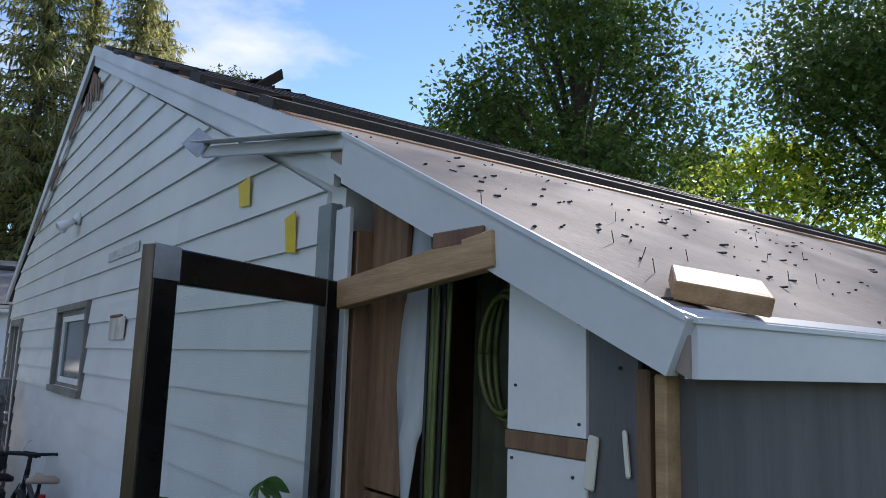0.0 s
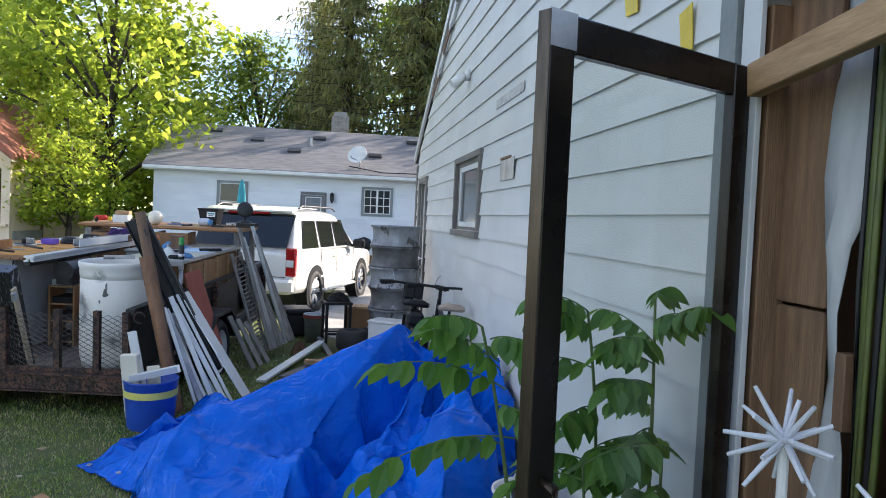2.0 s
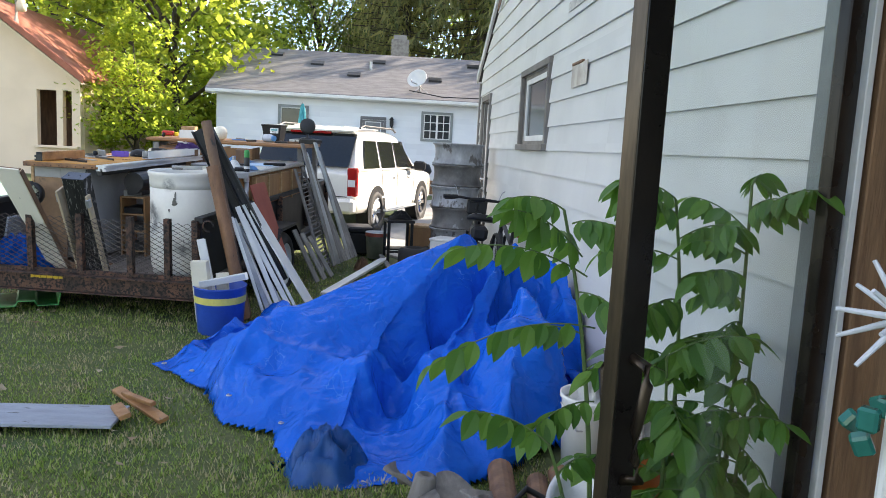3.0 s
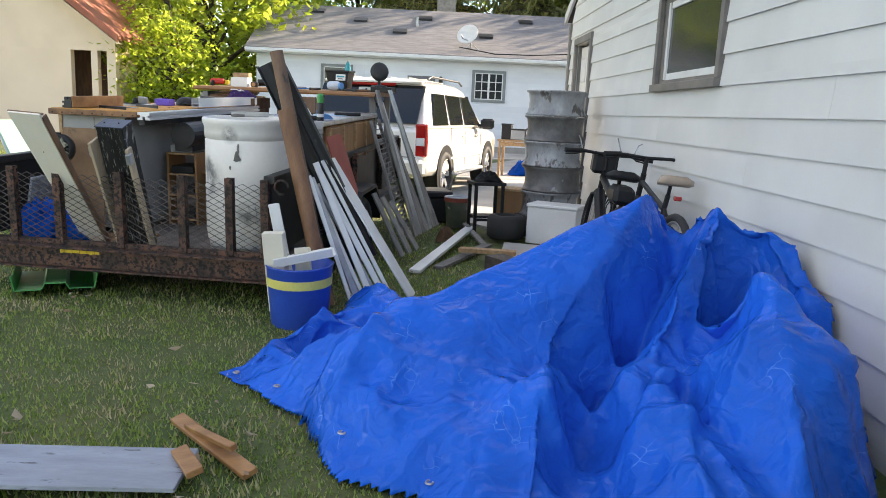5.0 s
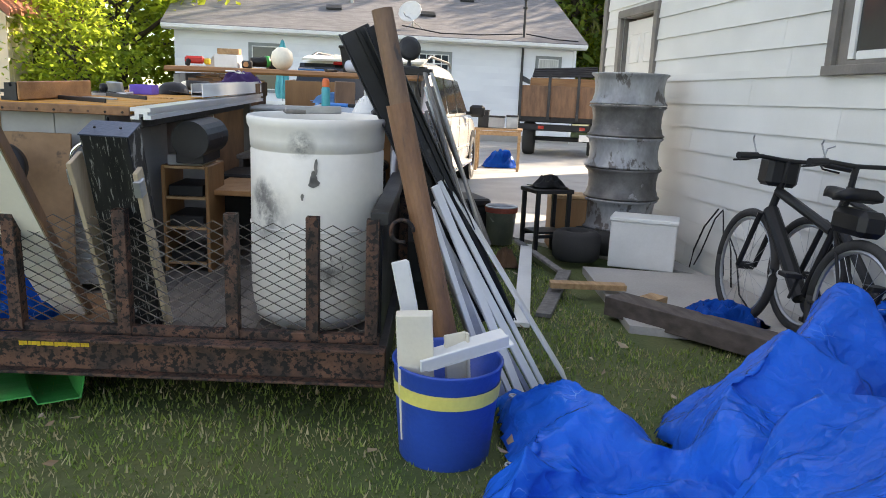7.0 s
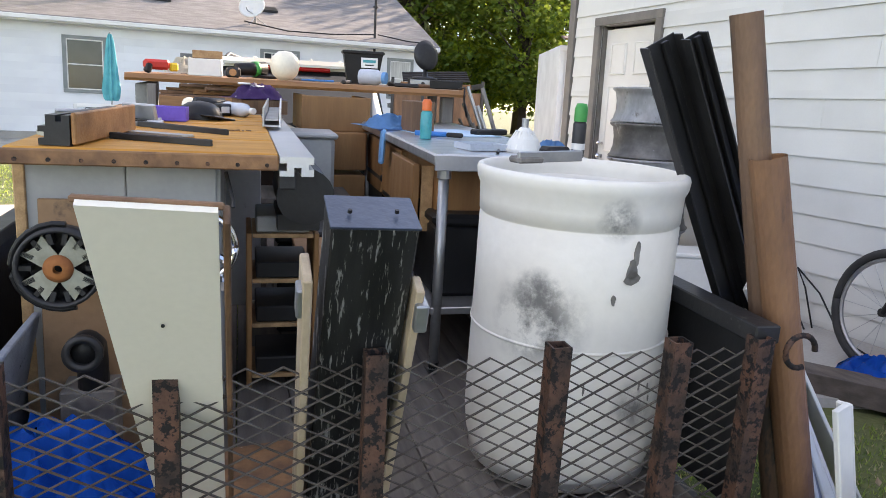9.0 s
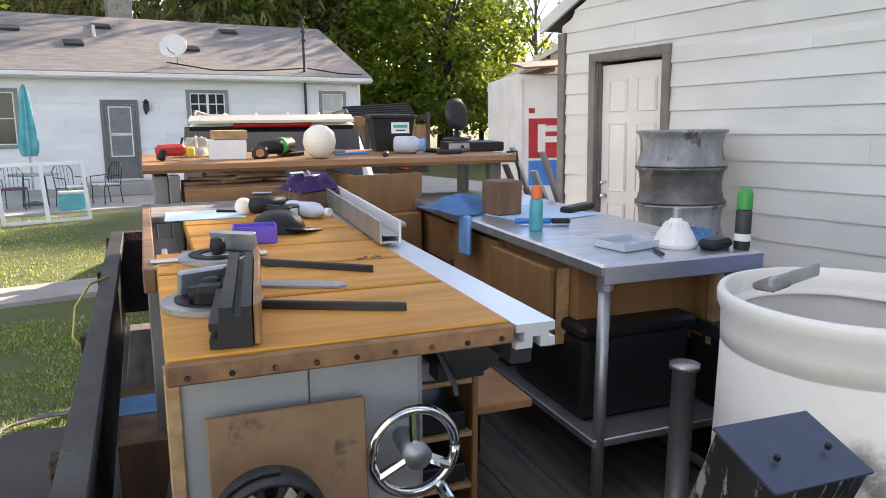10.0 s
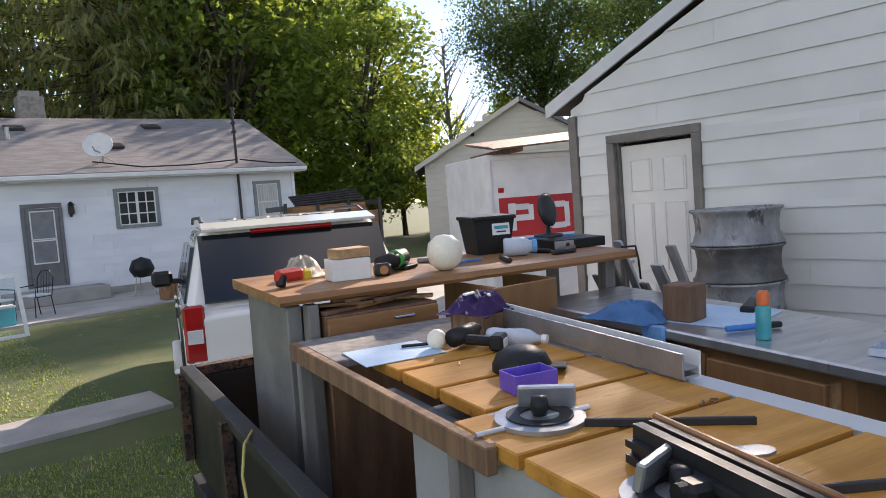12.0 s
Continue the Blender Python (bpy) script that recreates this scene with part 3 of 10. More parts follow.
def clap(y0a, y1a, y0b, y1b, z0, z1, base):
    """One clapboard piece: bottom edge proud, top edge tucked in. (y0a, y1a) at the bottom, (y0b, y1b) at the top."""
    bm = bmesh.new()
    def xs(z):
        return GX + 0.002 - 0.016 * (1 - (z - base) / EXPO)
    f = [bm.verts.new(p) for p in ((xs(z0), y0a, z0), (xs(z0), y1a, z0), (xs(z1), y1b, z1), (xs(z1), y0b, z1))]
    k = [bm.verts.new(p) for p in ((GX + 0.03, y0a, z0), (GX + 0.03, y1a, z0), (GX + 0.03, y1b, z1), (GX + 0.03, y0b, z1))]
    bm.faces.new(f)
    bm.faces.new(k[::-1])
    for i in range(4):
        bm.faces.new((f[i], f[(i + 1) % 4], k[(i + 1) % 4], k[i]))
    part("clapboard", bm, M_WHITE, wall_g)


def span_at(z):
    d = (PEAK_Z - 0.1 - z) / SLOPE
    return max(Y0 + 0.11, PEAK_Y - d), min(Y1 - 0.1, PEAK_Y + d)


def clad():
    rng = random.Random(8)
    z = 0.0
    row = 0
    while z < PEAK_Z - 0.25:
        z1 = z + EXPO
        cuts = sorted({z, z1} | {v for o in (WIN, DOOR) for v in (o[2] - 0.0, o[3] + 0.0) if z < v < z1})
        for a, b in zip(cuts, cuts[1:]):
            lo_a, hi_a = span_at(a)
            lo_b, hi_b = span_at(b)
            if hi_a - lo_a < 0.15:
                continue
            stops = [(lo_a, lo_b)]
            y = lo_a + rng.uniform(1.2, 3.6)
            while y < hi_a - 0.8:
                stops.append((y, y))
                y += 3.66
            stops.append((hi_a, max(hi_b, lo_b + 0.01)))
            for (p, pb), (q, qb) in zip(stops, stops[1:]):
                segs = [(p, q, pb, qb)]
                for o in (WIN, DOOR):
                    if a < o[3] - 1e-4 and b > o[2] + 1e-4:
                        nxt = []
                        for s in segs:
                            if s[1] <= o[0] or s[0] >= o[1]:
                                nxt.append(s)
                                continue
                            if s[0] < o[0]:
                                nxt.append((s[0], o[0], s[2], o[0]))
                            if s[1] > o[1]:
                                nxt.append((o[1], s[1], o[1], s[3]))
                        segs = nxt
                for s in segs:
                    if s[1] - s[0] > 0.02:
                        clap(s[0] + 0.001, s[1] - 0.001, s[2] + 0.001, s[3] - 0.001, a, b, z)
        z = z1
        row += 1


def garage_shell():
    tagged(part("wall_garage_north", B((9, 0.12, 2.7), (GX + 0.14 + 4.5, Y1 - 0.06, 1.25), bevel=0), M_WHITE), "white garage wall towards the driveway", "wall", kind="structure")
    tagged(part("wall_garage_east", P([(0.93, -0.1), (Y1, -0.1), (Y1, roof_z(Y1) - 0.1), (PEAK_Y, PEAK_Z - 0.12), (0.93, roof_z(0.93) - 0.1)], "x", GX + 9.0, GX + 9.12), M_WHITE), "plain closing wall of the garage", "wall", kind="structure")
    tagged(part("garage_floor", B((9, 11, 0.1), (GX + 4.6, 6.5, 0.0), bevel=0), M_CONCSIDE), "dark concrete floor inside the garage", "floor", kind="structure")
    # roof sheets: near slope stripped to boards, far slope shingled
    e = 0.10
    near = [(0.86, roof_z(0.86)), (2.36, roof_z(2.36)), (PEAK_Y, PEAK_Z), (PEAK_Y, PEAK_Z + e), (2.36, roof_z(2.36) + e), (0.86, roof_z(0.86) + e)]
    far = [(PEAK_Y, PEAK_Z), (12.36, roof_z(12.36)), (12.36, roof_z(12.36) + e), (PEAK_Y, PEAK_Z + e)]
    roof = thing("garage_roof", I4, "low garage roof stripped to bare grey sheathing with shingle remains", "roof", kind="structure")
    part("sheathing", P(near, "x", GX - 0.05, GX + 9.3), M_DECK, roof)
    part("shingles", P(far, "x", GX - 0.05, GX + 9.3), M_DARKSHINGLE, roof)
    rng = random.Random(2)
    # bare orange boards and torn shingle courses left on the upper part
    slope = math.degrees(math.atan(0.409))
    for i in range(19):
        y = 2.9 + i * 0.245
        x0 = GX - 0.04 + rng.uniform(-0.03, 0.05)
        x1 = GX + 9.2 - rng.uniform(0, 1)
        dark = i % 3 != 0
        thick = rng.uniform(0.03, 0.06) if dark else 0.02
        part("shingle_strip", B((x1 - x0, rng.uniform(0.16, 0.25), thick), ((x0 + x1) / 2, y, roof_z(y) + e + thick / 2 - 0.004), (slope, 0, rng.uniform(-0.4, 0.4)), bevel=0), M_DARKSHINGLE if dark else M_DECKWOOD, roof)
    # curled tabs along the torn edge
    for i in range(46):
        y = rng.uniform(3.2, 7.3)
        x = GX + rng.uniform(-0.06, 2.5) ** 1.0
        part("shingle_tab", K((x, y, roof_z(y) + e + 0.02), (x + rng.uniform(-0.05, 0.05), y - 0.08, roof_z(y - 0.08) + e + rng.uniform(0.02, 0.05)), rng.uniform(0.08, 0.3), 0.006, (1, 0, 0.05), 0), M_DARKSHINGLE if i % 3 else M_OLDWOOD, roof)
    for i in range(150):
        y, x = rng.uniform(0.95, 2.6), GX + rng.uniform(0.0, 3.0)
        k = rng.uniform(0.004, 0.011)
        part("shingle_scrap", B((k * rng.uniform(0.8, 4.0), k * 0.7, 0.004), (x, y, roof_z(y) + e + 0.003), (26.1, 0, rng.uniform(0, 180)), bevel=0), M_DARKSHINGLE, roof)
    for i in range(14):
        y, x = rng.uniform(0.95, 2.4), GX + rng.uniform(0.0, 2.4)
        part("nail", R((x, y, roof_z(y) + e), (x + rng.uniform(-0.02, 0.02), y, roof_z(y) + e + 0.035), 0.0014, seg=5), M_RUST, roof)
    for a, b in (((GX + 0.55, 5.02, 0.09), (GX + 0.60, 4.86, 0.20)), ((GX + 0.58, 4.9, 0.10), (GX + 0.78, 4.84, 0.29)), ((GX + 0.70, 4.95, 0.09), (GX + 0.66, 4.8, 0.16))):
        part("ridge_flap", K((a[0], a[1], roof_z(a[1]) + a[2]), (b[0], b[1], roof_z(b[1]) + b[2]), 0.11, 0.012, (1, 0.3, 0.4)), M_DARKSHINGLE, roof)
    # barge boards on the gable
    def barge(name, ya, yb, depth, xo, label):
        pts = [(ya, roof_z(ya) + e), (yb, roof_z(yb) + e), (yb, roof_z(yb) + e - depth), (ya, roof_z(ya) + e - depth)]
        return part(name, P(pts, "x", xo, xo + 0.03), M_FASCIA, roof, label)
    barge("barge_board", 2.36, 7.40, 0.10, GX - 0.052, "white metal barge board")
    barge("barge_board", 7.40, 12.36, 0.13, GX - 0.052, "white metal barge board")
    part("barge_backing", P([(2.36, roof_z(2.36) - 0.002), (7.40, PEAK_Z - 0.002), (7.40, PEAK_Z - 0.10), (2.36, roof_z(2.36) - 0.10)], "x", GX - 0.034, GX - 0.006), M_FASCIA, roof)
    part("barge_board", P([(0.846, 2.045), (2.235, 2.728), (2.235, 2.552), (0.896, 1.938)], "x", GX - 0.07, GX - 0.035), M_FASCIA, roof, "wide white barge board of the lean-to")
    part("barge_lip", P([(0.85, 2.055), (2.24, 2.738), (2.24, 2.724), (0.85, 2.041)], "x", GX - 0.078, GX - 0.0705), M_FASCIA, roof)
    part("barge_filler", P([(2.24, 2.70), (2.40, 2.775), (2.40, 2.64), (2.24, 2.56)], "x", GX - 0.045, GX - 0.02), M_FASCIA, roof)
    fas = part("eave_fascia", P([(0.846, 2.052), (0.876, 2.052), (0.876, 1.934), (0.846, 1.934)], "x", GX - 0.04, GX + 9.25), M_FASCIA, roof, "white eave fascia")
    part("drip_edge", P([(0.838, 2.047), (0.90, 2.072), (0.90, 2.045), (0.838, 2.036)], "x", GX - 0.05, GX + 9.25), M_FASCIA, fas)
    # broken gutter return on the gable
    gut = thing("loose_gutter_piece", Matrix.Identity(4), "bent white metal gutter piece sticking out of the gable", "gutter")
    part("trough", K((GX - 0.06, 2.235, 2.70), (GX - 0.12, 3.60, 2.945), 0.055, 0.02, (0.2, 0, 1)), M_FASCIA, gut)
    part("lip", K((GX - 0.09, 2.24, 2.732), (GX - 0.15, 3.58, 2.985), 0.11, 0.006, (1, 0, 0.1)), M_FASCIA, gut)
    part("torn_end", K((GX - 0.13, 3.55, 2.95), (GX - 0.16, 3.72, 3.05), 0.12, 0.008, (0.5, 0, 1)), M_GALV, gut)
    # rotten patch under the peak
    rot = thing("rotten_gable_tip", I4, "torn peak of the gable showing rotten brown boards", "damage", kind="structure")
    part("dark_board", P([(7.0, 4.32), (7.75, 4.32), (7.42, 4.58)], "x", GX - 0.03, GX - 0.012), M_OLDWOOD, rot)
    for i in range(6):
        part("splinter", K((GX - 0.035, 7.0 + 0.12 * i, 4.18 + 0.03 * (i % 3)), (GX - 0.036, 7.06 + 0.12 * i, 4.4), 0.05, 0.01, (0, 1, 0)), (M_OLDWOOD, M_GREYWOOD)[i % 2], rot)
    for i in range(5):
        y = 7.9 + 0.45 * i
        part("peeled_strip", K((GX - 0.03, y, roof_z(y) - 0.16), (GX - 0.05, y + 0.42, roof_z(y + 0.42) - 0.2), 0.1, 0.012, (0, 0.3, 1)), (M_OLDWOOD, M_FASCIA)[i % 2], rot)


garage_shell()


def trim_piece(parent, name, y0, y1, z0, z1, m, x0=GX - 0.035, x1=GX + 0.005):
    return part(name, B((x1 - x0, y1 - y0, z1 - z0), ((x0 + x1) / 2, (y0 + y1) / 2, (z0 + z1) / 2), bevel=0.003), m, parent)


def garage_window():
    y0, y1, z0, z1 = WIN
    w = thing("window_1", I4, "small garage window with brown trim and a white sash", "window", kind="structure")
    trim_piece(w, "trim", y0 - 0.015, y0 + 0.05, z0, z1, M_TRIM)
    trim_piece(w, "trim", y1 - 0.05, y1 + 0.015, z0, z1, M_TRIM)
    trim_piece(w, "trim", y0 - 0.015, y1 + 0.015, z1 + 0.002, z1 + 0.06, M_TRIM)
    trim_piece(w, "window_sill", y0 - 0.015, y1 + 0.015, z0 - 0.06, z0 - 0.002, M_TRIM, GX - 0.055)
    for a, b in ((y0 + 0.05, y0 + 0.09), (y1 - 0.14, y1 - 0.05)):
        part("reveal", B((0.1, b - a, z1 - z0), (GX + 0.055, (a + b) / 2, (z0 + z1) / 2), bevel=0), M_TRIM, w)
    part("reveal", B((0.1, y1 - y0 - 0.23, 0.04), (GX + 0.055, (y0 + y1) / 2 - 0.025, z1 - 0.02), bevel=0), M_TRIM, w)
    part("reveal", B((0.1, y1 - y0 - 0.23, 0.03), (GX + 0.055, (y0 + y1) / 2 - 0.025, z0 + 0.015), bevel=0), M_TRIM, w)
    fr = part("window_frame", B((0.03, 0.05, z1 - z0 - 0.07), (GX + 0.02, y1 - 0.165, (z0 + z1) / 2), bevel=0.002), M_VINYL, w, "white sash")
    part("rail", B((0.03, y1 - y0 - 0.33, 0.05), (GX + 0.02, (y0 + y1) / 2 - 0.05, z0 + 0.055), bevel=0.002), M_VINYL, w)
    part("rail", B((0.03, y1 - y0 - 0.33, 0.05), (GX + 0.02, (y0 + y1) / 2 - 0.05, z1 - 0.065), bevel=0.002), M_VINYL, w)
    part("rail", B((0.03, 0.05, z1 - z0 - 0.07), (GX + 0.02, y0 + 0.115, (z0 + z1) / 2), bevel=0.002), M_VINYL, w)
    part("pane", B((0.006, y1 - y0 - 0.3, z1 - z0 - 0.14), (GX + 0.024, (y0 + y1) / 2 - 0.02, (z0 + z1) / 2), bevel=0), M_DARKGLASS, w)


garage_window()


def garage_door():
    y0, y1, z0, z1 = DOOR
    d = thing("door_1", I4, "off-white six-panel entry door in grey-brown trim", "door", kind="structure")
    trim_piece(d, "trim", y0 - 0.075, y0 + 0.01, z0, z1, M_TRIM)
    trim_piece(d, "trim", y1 - 0.01, y1 + 0.075, z0, z1, M_TRIM)
    trim_piece(d, "trim", y0 - 0.075, y1 + 0.075, z1 + 0.002, z1 + 0.08, M_TRIM)
    part("jamb", B((0.12, 0.03, z1 - z0), (GX + 0.075, y1 - 0.016, (z0 + z1) / 2), bevel=0), M_TRIM, d)
    part("jamb", B((0.12, 0.03, z1 - z0), (GX + 0.075, y0 + 0.016, (z0 + z1) / 2), bevel=0), M_TRIM, d)
    leaf = part("door_leaf", B((0.04, y1 - y0 - 0.07, z1 - z0 - 0.05), (GX + 0.07, (y0 + y1) / 2, (z0 + z1) / 2 - 0.01), bevel=0.002), M_DOORWHITE, d)
    for cy in (y0 + 0.25, y1 - 0.25):
        for za, zb in ((0.25, 0.85), (0.98, 1.6), (1.72, 2.0)):
            pa = B((0.012, 0.2, zb - za), (GX + 0.046, cy, z0 + (za + zb) / 2), bevel=0.005)
            part("panel", pa, M_DOORWHITE, leaf)
            for dz in (za, zb):
                part("moulding", B((0.018, 0.24, 0.018), (GX + 0.046, cy, z0 + dz), bevel=0.006), M_DOORWHITE, leaf)
            for dy in (-0.115, 0.115):
                part("moulding", B((0.018, 0.018, zb - za), (GX + 0.046, cy + dy, z0 + (za + zb) / 2), bevel=0.006), M_DOORWHITE, leaf)
    for z, r in ((1.0, 0.03), (1.13, 0.022)):
        part("door_handle", L([(0, 0), (r * 0.7, 0), (r * 0.5, 0.02), (r, 0.035), (r * 0.9, 0.06), (0, 0.065)], 16, (GX + 0.05, y1 - 0.1, z), (0, -90, 0)), M_CHROME, leaf, "chrome knob", smooth=True)
    part("threshold", B((0.2, y1 - y0, 0.04), (GX + 0.05, (y0 + y1) / 2, z0 - 0.022), bevel=0.004), M_GALV, d)


garage_door()
tagged(part("corner_trim", B((0.05, 0.10, 2.62), (GX - 0.005, Y1 - 0.04, 1.27), bevel=0.004), M_TRIM), "grey-brown corner board of the garage", "trim", kind="structure")
tagged(part("corner_trim", B((0.05, 0.10, 2.42), (GX - 0.01, Y0 + 0.06, 1.30), bevel=0.004), M_GREYTRIM), "grey corner trim beside the lean-to", "trim", kind="structure")


def lean_to():
    """The opened end of the garage: studs, torn lining, hanging hoses."""
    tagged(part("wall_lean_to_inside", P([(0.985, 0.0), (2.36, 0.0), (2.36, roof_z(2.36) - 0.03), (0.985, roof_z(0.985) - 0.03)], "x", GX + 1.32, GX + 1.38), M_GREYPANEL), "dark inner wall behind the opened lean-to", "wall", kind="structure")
    tagged(part("wall_lean_to_side", B((1.3, 0.05, 2.5), (GX + 0.72, 2.40, 1.25), bevel=0), M_OLDWOOD), "brown wooden side wall inside the lean-to", "wall", kind="structure")
    tagged(part("post_white", B((0.02, 0.10, 2.48), (GX - 0.012, 2.30 + 0.0, 1.24), bevel=0.003), M_FASCIA), "narrow pale metal strip on the corner post", "trim", kind="structure")
    f = thing("stud_frame", I4, "rough brown studs and boards framing the lean-to opening", "framing", kind="structure")
    part("stud", B((0.09, 0.10, 2.4), (GX + 0.06, 2.30, 1.2)), M_STUD, f)
    part("board", B((0.02, 0.24, 0.98), (GX + 0.09, 2.15, 2.02)), M_STUD, f)
    part("board", B((0.02, 0.24, 1.50), (GX + 0.09, 2.15, 0.77)), M_STUD, f)
    part("stud", B((0.05, 0.03, 1.94), (GX + 0.05, 0.985, 0.97)), M_LUMBER, f)
    part("stud", B((0.05, 0.035, 1.95), (GX + 0.05, 1.03, 0.975)), M_STUD, f)
    part("header", K((GX - 0.05, 2.22, 2.165), (GX - 0.06, 1.40, 2.235), 0.095, 0.045, (0, 0.05, 1)), M_LUMBER, f, "new yellow lumber brace")
    part("header_back", K((GX + 0.3, 2.3, 2.45), (GX + 0.3, 1.2, 2.05), 0.09, 0.04, (0, 0.05, 1)), M_OLDWOOD, f)
    part("torn_edge", K((GX - 0.075, 1.66, 2.28), (GX - 0.075, 1.44, 2.275), 0.045, 0.012, (0, 0.2, 1)), M_OLDWOOD, f)
    p = thing("white_wall_panel", I4, "white painted panel with a brown batten closing part of the lean-to", "panel", kind="structure")
    part("upper_panel", P([(1.20, 1.79), (1.47, 1.79), (1.47, roof_z(1.47) - 0.02), (1.20, roof_z(1.20) - 0.02)], "x", GX + 0.04, GX + 0.06), M_VINYL, p)
    part("lower_panel", B((0.02, 0.27, 1.72), (GX + 0.05, 1.335, 0.88), bevel=0.002), M_VINYL, p)
    part("batten", B((0.03, 0.28, 0.045), (GX + 0.05, 1.335, 1.765), bevel=0.002), M_STUD, p)
    part("dark_panel", P([(1.055, 0.0), (1.195, 0.0), (1.195, roof_z(1.195) - 0.02), (1.055, roof_z(1.055) - 0.02)], "x", GX + 0.045, GX + 0.06), M_GREYPANEL, p)
    for y, z in ((1.22, 1.82), (1.44, 1.9), (1.24, 1.7), (1.45, 1.72), (1.22, 2.05), (1.1, 1.95)):
        part("screw", R((GX + 0.042, y, z), (GX + 0.036, y, z), 0.004, seg=8), M_DARKMETAL, p)
    part("torn_paper", B((0.012, 0.03, 0.12), (GX + 0.035, 1.18, 1.74), (8, 0, 0)), M_CREAM, p)
    part("torn_paper", B((0.012, 0.012, 0.10), (GX + 0.035, 1.08, 1.77), (-6, 0, 0)), M_CREAM, p)
    tagged(part("wall_lean_to_front", B((8.8, 0.05, 1.96), (GX + 0.07 + 4.4, 0.955, 0.98), bevel=0), M_GREYPANEL), "grey ribbed panel wall under the lean-to eave", "wall", kind="structure")
    bm = bmesh.new()
    rows = []
    for i in range(14):
        z = 0.1 + i * 0.178
        wide = 0.055 if i > 9 else 0.03 + 0.008 * math.sin(i * 1.3)
        rows.append([bm.verts.new((GX + 0.085 + 0.025 * math.sin(i * 1.1 + j), 2.03 - j * wide - 0.006 * math.sin(i * 0.9), z)) for j in range(4)])
    for a, b in zip(rows, rows[1:]):
        for j in range(3):
            bm.faces.new((a[j], a[j + 1], b[j + 1], b[j]))
    # wrap toned in two greys, mottled along its height
    wrap = part("torn_wrap", bm, mat("grey_house_wrap", (0.46, 0.47, 0.47), (0.32, 0.33, 0.34), 4, 0.6, bump=0.2, fine=20, stretch=(2, 2, 0.5), grain=0.15), smooth=True)
    wrap.modifiers.new("thick", "SOLIDIFY").thickness = 0.004
    tagged(wrap, "torn white house wrap hanging in the opening", "sheet")
    m_hose = mat("olive_hose", (0.10, 0.12, 0.022), (0.06, 0.075, 0.016), 6, 0.5)
    for i, (y, c) in enumerate(((1.875, M_BLACK), (1.855, m_hose), (1.835, m_hose), (1.80, M_BLACK), (1.775, m_hose))):
        tagged(part("hanging_hose", T([(GX + 0.12, y, 2.30), (GX + 0.08, y + 0.01, 2.22), (GX + 0.07, y + 0.006, 1.6), (GX + 0.075, y + 0.008 * i, 0.9), (GX + 0.08, y + 0.02, 0.15), (GX + 0.11, y, 0.06)], 0.010), c, smooth=True), "striped green and black garden hose hanging down", "hose", group="hanging hoses")
    for k in range(3):
        pts = [(GX + 0.18 + 0.02 * k, 1.66 + (0.10 - 0.012 * k) * math.cos(a), 1.98 + (0.17 + 0.02 * k) * math.sin(a)) for a in [i * math.tau / 26 for i in range(27)]]
        tagged(part("coiled_hose", T(pts, 0.009), m_hose, smooth=True), "coiled green hose hung on the lean-to wall", "hose", group="coiled hoses")
    tagged(part("hanging_cable", T([(GX + 0.2, 1.60, 2.2), (GX + 0.19, 1.58, 1.6), (GX + 0.19, 1.61, 0.9), (GX + 0.2, 1.58, 0.1)], 0.016), M_BLACK, smooth=True), "thick black cable hanging against the wall", "cable")
    bm = bmesh.new()
    rows = []
    for i in range(25):
        z = 0.06 + 2.2 * i / 24
        rows.append([bm.verts.new((GX + 0.245 + (0.012 + 0.02 * (1 - i / 24)) * math.sin(j * 0.9 + 0.35 * math.sin(i * 0.3)) + 0.012 * noise.noise((j * 0.3, i * 0.2, 4)), 1.87 - 0.0105 * j, z)) for j in range(38)])
    for a, b in zip(rows, rows[1:]):
        for j in range(37):
            bm.faces.new((a[j], a[j + 1], b[j + 1], b[j]))
    cur = part("hanging_cloth", bm, mat("dark_olive_cloth", (0.05, 0.055, 0.028), (0.03, 0.033, 0.018), 5, 0.8, bump=0.15, fine=120, grain=0.3), smooth=True)
    cur.modifiers.new("thick", "SOLIDIFY").thickness = 0.003
    tagged(cur, "dark olive cloth hanging in folds in the lean-to opening", "cloth")
    tagged(part("hook_block", B((0.05, 0.04, 0.2), (GX + 0.08, 1.92, 1.33)), M_OLDWOOD), "brown wooden block on the opening's edge", "block")
    tagged(part("leaning_tool", K((GX + 0.01, 1.14, 0.9), (GX - 0.02, 1.1, 1.58), 0.035, 0.02), M_REDBOARD), "dull red handle of a leaning tool", "tool handle")


lean_to()
tagged(part("lumber_offcut", plank_between(bmesh.new(), (1.372, 0.905, 2.098), (1.50, 1.01, 2.155), 0.20, 0.042, (0.78, -0.90, -0.235), 0.003), M_LUMBER), "yellow pine lumber offcut lying on the roof edge", "lumber")


